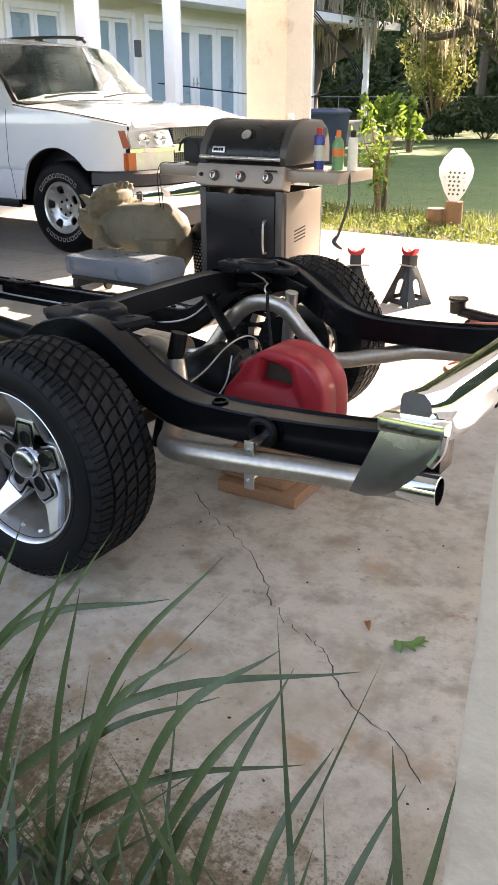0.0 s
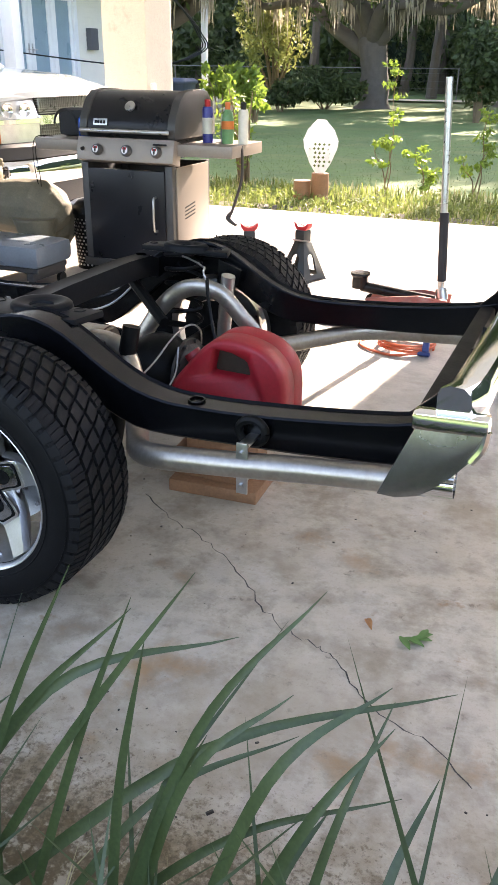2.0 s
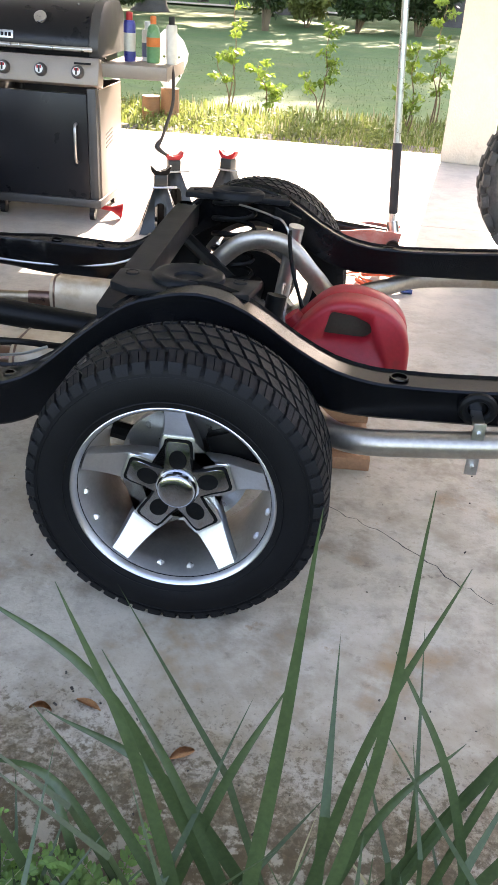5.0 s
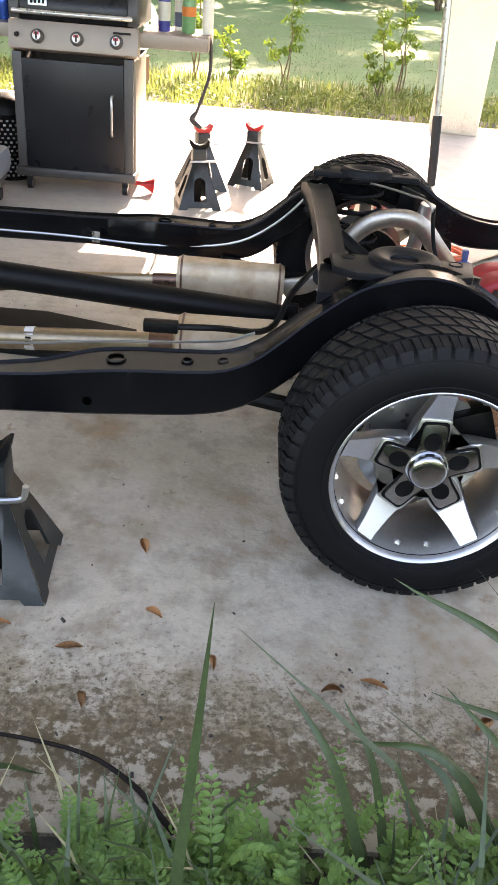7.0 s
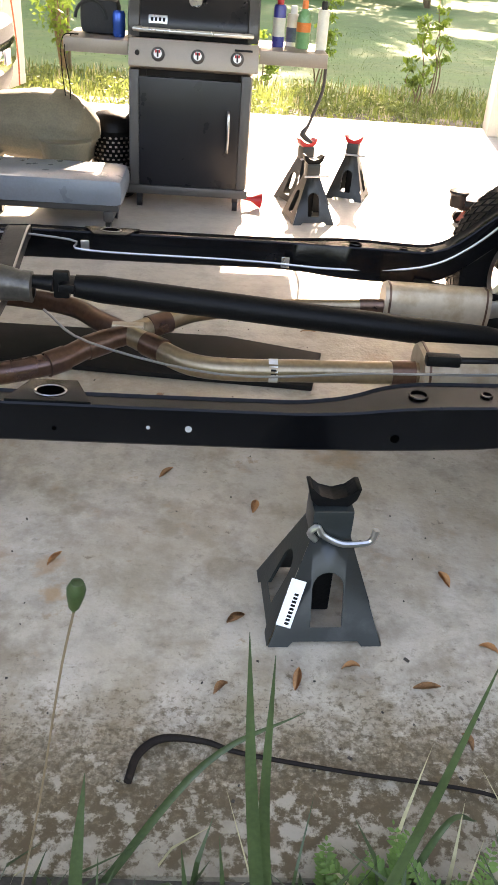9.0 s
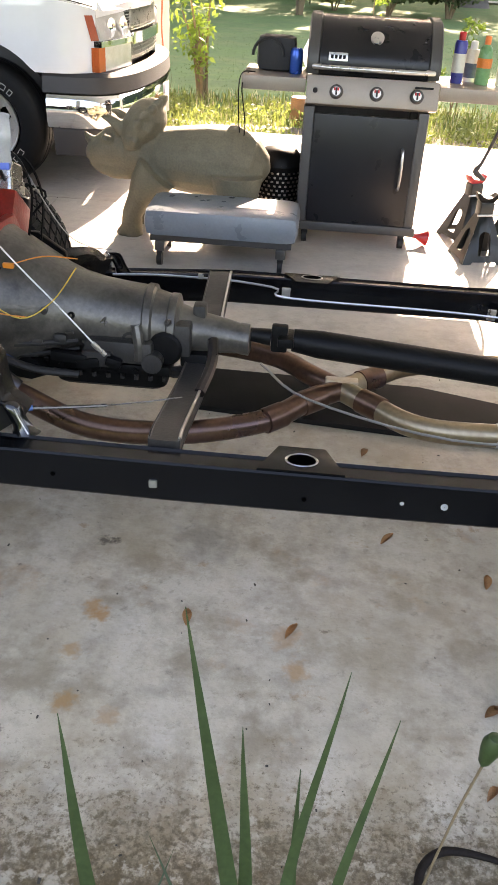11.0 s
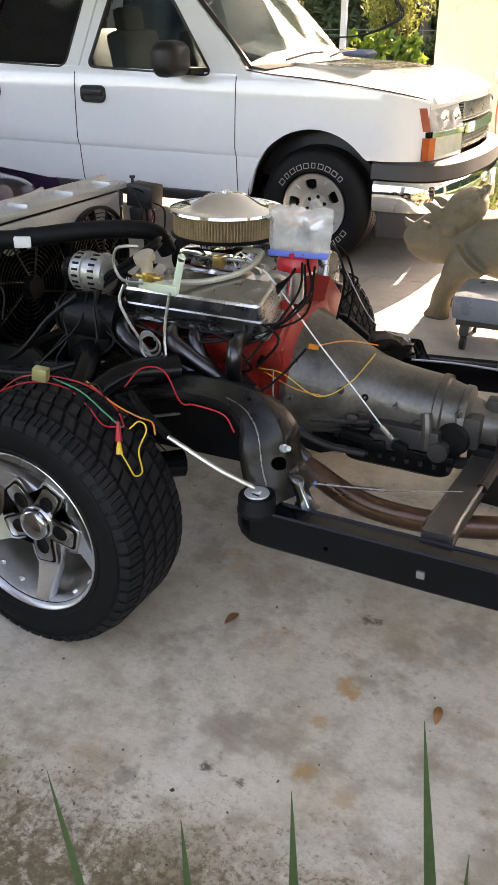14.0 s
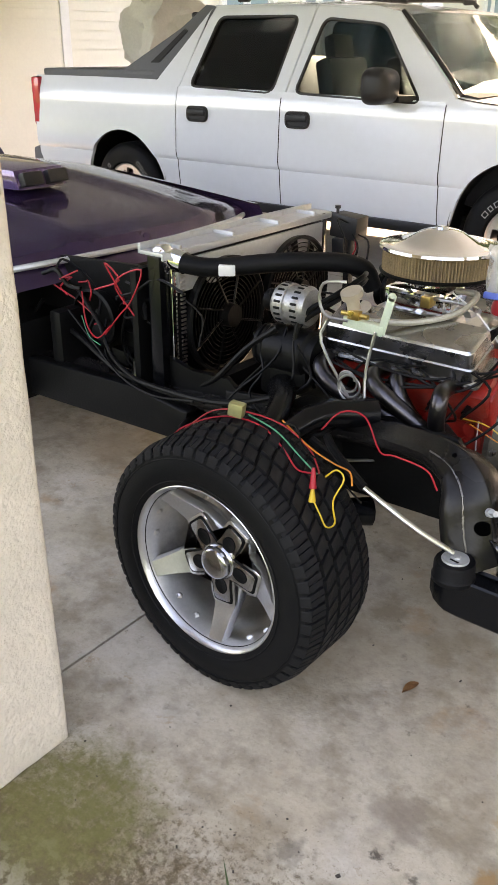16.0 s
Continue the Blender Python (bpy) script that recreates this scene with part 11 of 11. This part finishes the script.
# strap-leaf clumps beside the slab
BLADES = {
    "a": ((0.53, -0.72, 1.237, -0.42, 0.425, 0.05), (0.40, -0.72, 0.918, -0.50, 0.489, 0.05), (1.06, -0.72, 1.160, -0.50, 0.450, 0.01), (1.17, -0.72, 1.235, -0.50, 0.332, 0.01), (1.47, -0.72, 1.349, -0.55, 0.432, -0.01), (1.41, -0.72, 1.444, -0.55, 0.434, 0), (0.71, -0.72, 1.185, -0.50, 0.272, 0.02), (0.51, -0.72, 0.897, -0.60, 0.659, 0.01), (0.66, -0.72, 1.019, -0.50, 0.332, 0.02), (0.99, -0.72, 1.087, -0.55, 0.254, 0.01), (0.43, -0.72, 0.764, -0.55, 0.531, 0.01), (1.39, -0.72, 1.348, -0.50, 0.194, 0.0), (1.28, -0.72, 1.356, -0.50, 0.324, 0.0), ),
    "b": ((0.24, -0.84, 0.306, -0.72, 0.804, 0), (0.32, -0.84, 0.423, -0.72, 0.842, 0), (0.32, -0.77, 0.496, -0.65, 0.693, 0.02), (0.63, -0.72, 0.796, -0.60, 0.592, 0.02), (0.79, -0.72, 0.815, -0.60, 0.529, 0), (0.82, -0.74, 0.921, -0.62, 0.405, 0.01), (0.62, -0.74, 0.429, -0.62, 0.517, 0.02), (0.35, -0.72, 0.559, -0.60, 0.337, 0.01), (0.12, -0.72, 0.292, -0.60, 0.413, 0.0), (0.79, -0.72, 1.065, -0.55, 0.643, 0.03), (0.95, -0.72, 1.172, -0.55, 0.448, 0.03), (0.49, -0.72, 0.697, -0.60, 0.620, 0.01), (0.90, -0.72, 1.163, -0.55, 0.516, 0.04), (0.81, -0.72, 1.041, -0.60, 0.502, 0.03), ),
    "c": ((-0.49, -0.92, -0.448, -0.80, 0.630, 0.01), (0.25, -0.72, -0.187, -0.60, 0.518, 0.05), (0.21, -0.82, -0.016, -0.70, 0.635, 0.02), (0.20, -0.77, -0.084, -0.65, 0.350, 0.02), (0.29, -0.77, 0.025, -0.65, 0.480, 0.01), (-0.16, -0.77, -0.329, -0.65, 0.332, 0.01), (0.09, -0.72, -0.208, -0.60, 0.156, 0.04), (0.32, -0.72, -0.087, -0.60, 0.285, 0.03), (0.02, -0.74, -0.094, -0.62, 0.166, 0.02), (-0.13, -0.74, -0.232, -0.62, 0.279, 0.01), ),
    "d": ((-1.08, -0.95, -0.895, -0.83, 0.661, 0.02), (-1.12, -0.84, -1.179, -0.72, 0.579, 0), (-1.11, -0.84, -1.142, -0.72, 0.540, -0.01), (-1.40, -0.72, -1.048, -0.50, 0.174, 0.03), (-1.60, -0.87, -1.561, -0.75, 0.759, 0), (-1.58, -0.87, -1.501, -0.75, 0.695, 0), (-1.63, -0.87, -1.601, -0.75, 0.599, 0), (-0.89, -0.72, -0.729, -0.60, 0.017, 0.03), (-1.41, -0.87, -1.395, -0.75, 0.329, 0), ),
    "e": ((-1.59, -0.87, -1.736, -0.75, 0.827, 0), (-1.74, -0.87, -1.879, -0.75, 0.651, 0), (-2.09, -0.87, -2.258, -0.75, 0.502, 0.01), (-1.91, -0.87, -2.035, -0.75, 0.518, 0), (-1.68, -0.87, -1.670, -0.75, 0.66, 0)),
}

for key, rows in BLADES.items():
    r = random.Random(ord(key))
    cx = sum(q[0] for q in rows) / len(rows)
    g = thing("grass_clump", pose(cx, -0.85, -0.03), "clump of long green strap-leaf grass beside the slab", "grass", "grass clumps")
    for k, (rx, ry, tx, ty, tz, arch) in enumerate(rows):
        bm = bm_new()
        a, b = Vector((rx, ry, -0.03)), Vector((tx, ty, tz))
        mid = a.lerp(b, 0.5) + Vector((0, 0, arch * 2 + 0.04)) + (b - a).cross(Vector((0, 1, 0))) * r.uniform(-0.04, 0.04)
        line = [p - Vector((cx, -0.85, -0.03)) for p in smooth_line((a, mid, b), 7)]
        ribbon(bm, line, r.uniform(0.024, 0.027) if key == "e" else r.uniform(0.015, 0.023), 0.3, 2.4, Vector((r.uniform(-0.3, 0.3), -1, 0.5)))
        part("blade", bm, BLADE, g)
# shorter filler blades and dry ones in the bed
tufts("bed_grass", 620, -2.0, 2.3, lambda x: -0.72 - 0.32 * float(prng.random()), 0.20, 0.005, BLADE, "short green grass blades in the bed", 0.9, -0.03)
tufts("bed_long_grass", 130, -0.1, 1.5, lambda x: -0.70 - 0.3 * float(prng.random()), 0.40, 0.0075, BLADE, "long dark grass blades in the bed", 1.1, -0.03)
tufts("bed_dry_grass", 150, -1.7, 2.3, lambda x: -0.66 - 0.3 * float(prng.random()), 0.16, 0.003, DRY_BLADE, "dry grass blades in the bed", 1.3, -0.03)
# feathery low weeds and broader-leaved ones in the bed
def leafy(name, n, x0, x1, y0, y1, length, pairs, leaf, material, label, rise):
    """Many small plants: bent stems with paired, slightly folded leaves."""
    verts, faces = [], []
    for k in range(n):
        base = Vector((float(prng.uniform(x0, x1)), float(prng.uniform(y0, y1)), -0.03))
        L = length * float(prng.uniform(0.5, 1.15))
        a = float(prng.uniform(0, 6.28))
        out = Vector((math.cos(a), math.sin(a), 0))
        lift = rise * float(prng.uniform(0.7, 1.2))
        at = lambda t: base + out * (L * (1 - lift * 0.6) * t ** 1.5) + Vector((0, 0, L * lift * t * (1.25 - 0.45 * t)))
        i = len(verts)
        side0 = out.cross(Vector((0, 0, 1))) * 0.0016
        verts += [tuple(base - side0), tuple(base + side0), tuple(at(0.5) + side0), tuple(at(0.5) - side0), tuple(at(1.0))]
        faces += [(i, i + 1, i + 2, i + 3), (i + 3, i + 2, i + 4)]
        for j in range(pairs + 1):
            t = 0.22 + 0.78 * j / pairs
            p = at(t)
            d = (at(min(1.0, t + 0.03)) - at(t - 0.03)).normalized()
            size = leaf * (0.55 + 0.75 * math.sin(math.pi * min(0.95, 0.15 + 0.8 * t))) * float(prng.uniform(0.75, 1.2))
            for sg in ((-1, 1) if j < pairs else (0,)):
                s = d.cross(Vector((0, 0, 1)))
                s = s.normalized() if s.length > 0.05 else Vector((1, 0, 0))
                ax = (s * sg + d * (0.55 if sg else 1.0) + Vector((0, 0, float(prng.uniform(-0.25, 0.3))))).normalized()
                w = ax.cross(Vector((0.2, -0.3, 1))).normalized() * size * 0.25
                dip = Vector((0, 0, -size * 0.07))
                i = len(verts)
                verts += [tuple(p), tuple(p + ax * size * 0.22 + w * 0.75), tuple(p + ax * size * 0.50 + w), tuple(p + ax * size * 0.80 + w * 0.55 + dip), tuple(p + ax * size + dip * 1.8), tuple(p + ax * size * 0.80 - w * 0.55 + dip), tuple(p + ax * size * 0.50 - w), tuple(p + ax * size * 0.22 - w * 0.75), tuple(p + ax * size * 0.52 + dip)]
                faces += [(i + a, i + (a + 1) % 8, i + 8) for a in range(8)]
    me = bpy.data.meshes.new(name)
    me.from_pydata(verts, [], faces)
    me.materials.append(material)
    return put(name, me, None, label, "weeds", "stuff")


leafy("fern_weeds", 260, -1.02, -0.30, -0.92, -0.72, 0.15, 11, 0.017, FERN, "feathery bright green low weeds", 0.75)
leafy("broad_weeds", 120, -0.46, 0.20, -0.92, -0.70, 0.22, 11, 0.018, FERN, "soft green feathery weeds", 0.95)
leafy("sparse_weeds", 60, 0.1, 1.5, -1.0, -0.78, 0.13, 6, 0.022, FERN, "sparse low green weeds in the bed", 0.7)
pod = thing("seed_head", pose(-1.36, -0.80, -0.03), "single stem with a green seed pod", "plant")
bm = bm_new()
tube(bm, ((-0.16, -0.02, 0.0), (-0.10, 0.02, 0.30), (-0.06, 0.05, 0.55), (-0.038, 0.06, 0.66)), 0.0017, 6, 5)
part("stem", bm, STEM, pod)
bm = bm_new()
lathe(bm, [(0.0005, -0.028), (0.007, -0.018), (0.011, 0.0), (0.012, 0.012), (0.008, 0.022), (0.003, 0.024)], 14, pose(-0.036, 0.06, 0.68, 0, 8, 0), True)
part("pod", bm, BLADE, pod)

# plastic basket ornament on cut logs
orn = thing("log_stand", pose(-1.70, 7.65, -0.16), "short cut logs in the weeds", "log")
for x, y, h in ((-0.12, 0.0, 0.26), (0.07, 0.05, 0.34)):
    bm = bm_new()
    cyl(bm, (x, y, -0.05), (x, y, h), 0.10, 0.095, 18)
    part("log", bm, WOOD, orn)
deco = thing("white_lattice_ornament", pose(-1.64, 7.70, 0.18), "translucent white plastic lattice ornament on a log", "ornament")
LATT = mk("milky_plastic", (0.74, 0.76, 0.78), 0.3, var=0.08, scale=10, trans=0.3)
bm = bm_new()
prof = [(0.05, 0.0), (0.12, 0.10), (0.19, 0.26), (0.20, 0.34), (0.15, 0.45), (0.05, 0.55)]
loft(bm, [[(x * a, 0.07 * b * x / 0.2, z) for a, b in ((1, 0), (0.7, 0.8), (0, 1), (-0.7, 0.8), (-1, 0), (-0.7, -0.8), (0, -1), (0.7, -0.8))] for x, z in prof])
part("shell", bm, LATT, deco)
for j in range(6):
    for k in range(-2, 3):
        z = 0.08 + 0.045 * j
        wx = float(np.interp(z, [b for a, b in prof], [a for a, b in prof]))
        if abs(k) * 0.05 < wx * 0.8:
            bm = bm_new()
            box(bm, (k * 0.05 + 0.012 * (j % 2), -0.072 * wx / 0.2 * (1 - (k * 0.05 / wx) ** 2) - 0.004, z), (0.022, 0.004, 0.022), (0, 45, 0))
            part("lattice_hole", bm, LAWN_BLADE, deco)

# keep every piece within thing, part and sub-part
for ob in list(bpy.data.objects):
    if ob.parent and ob.parent.parent and ob.parent.parent.parent:
        up = ob.parent
        ob.matrix_basis = up.matrix_basis @ ob.matrix_basis
        ob.parent = up.parent
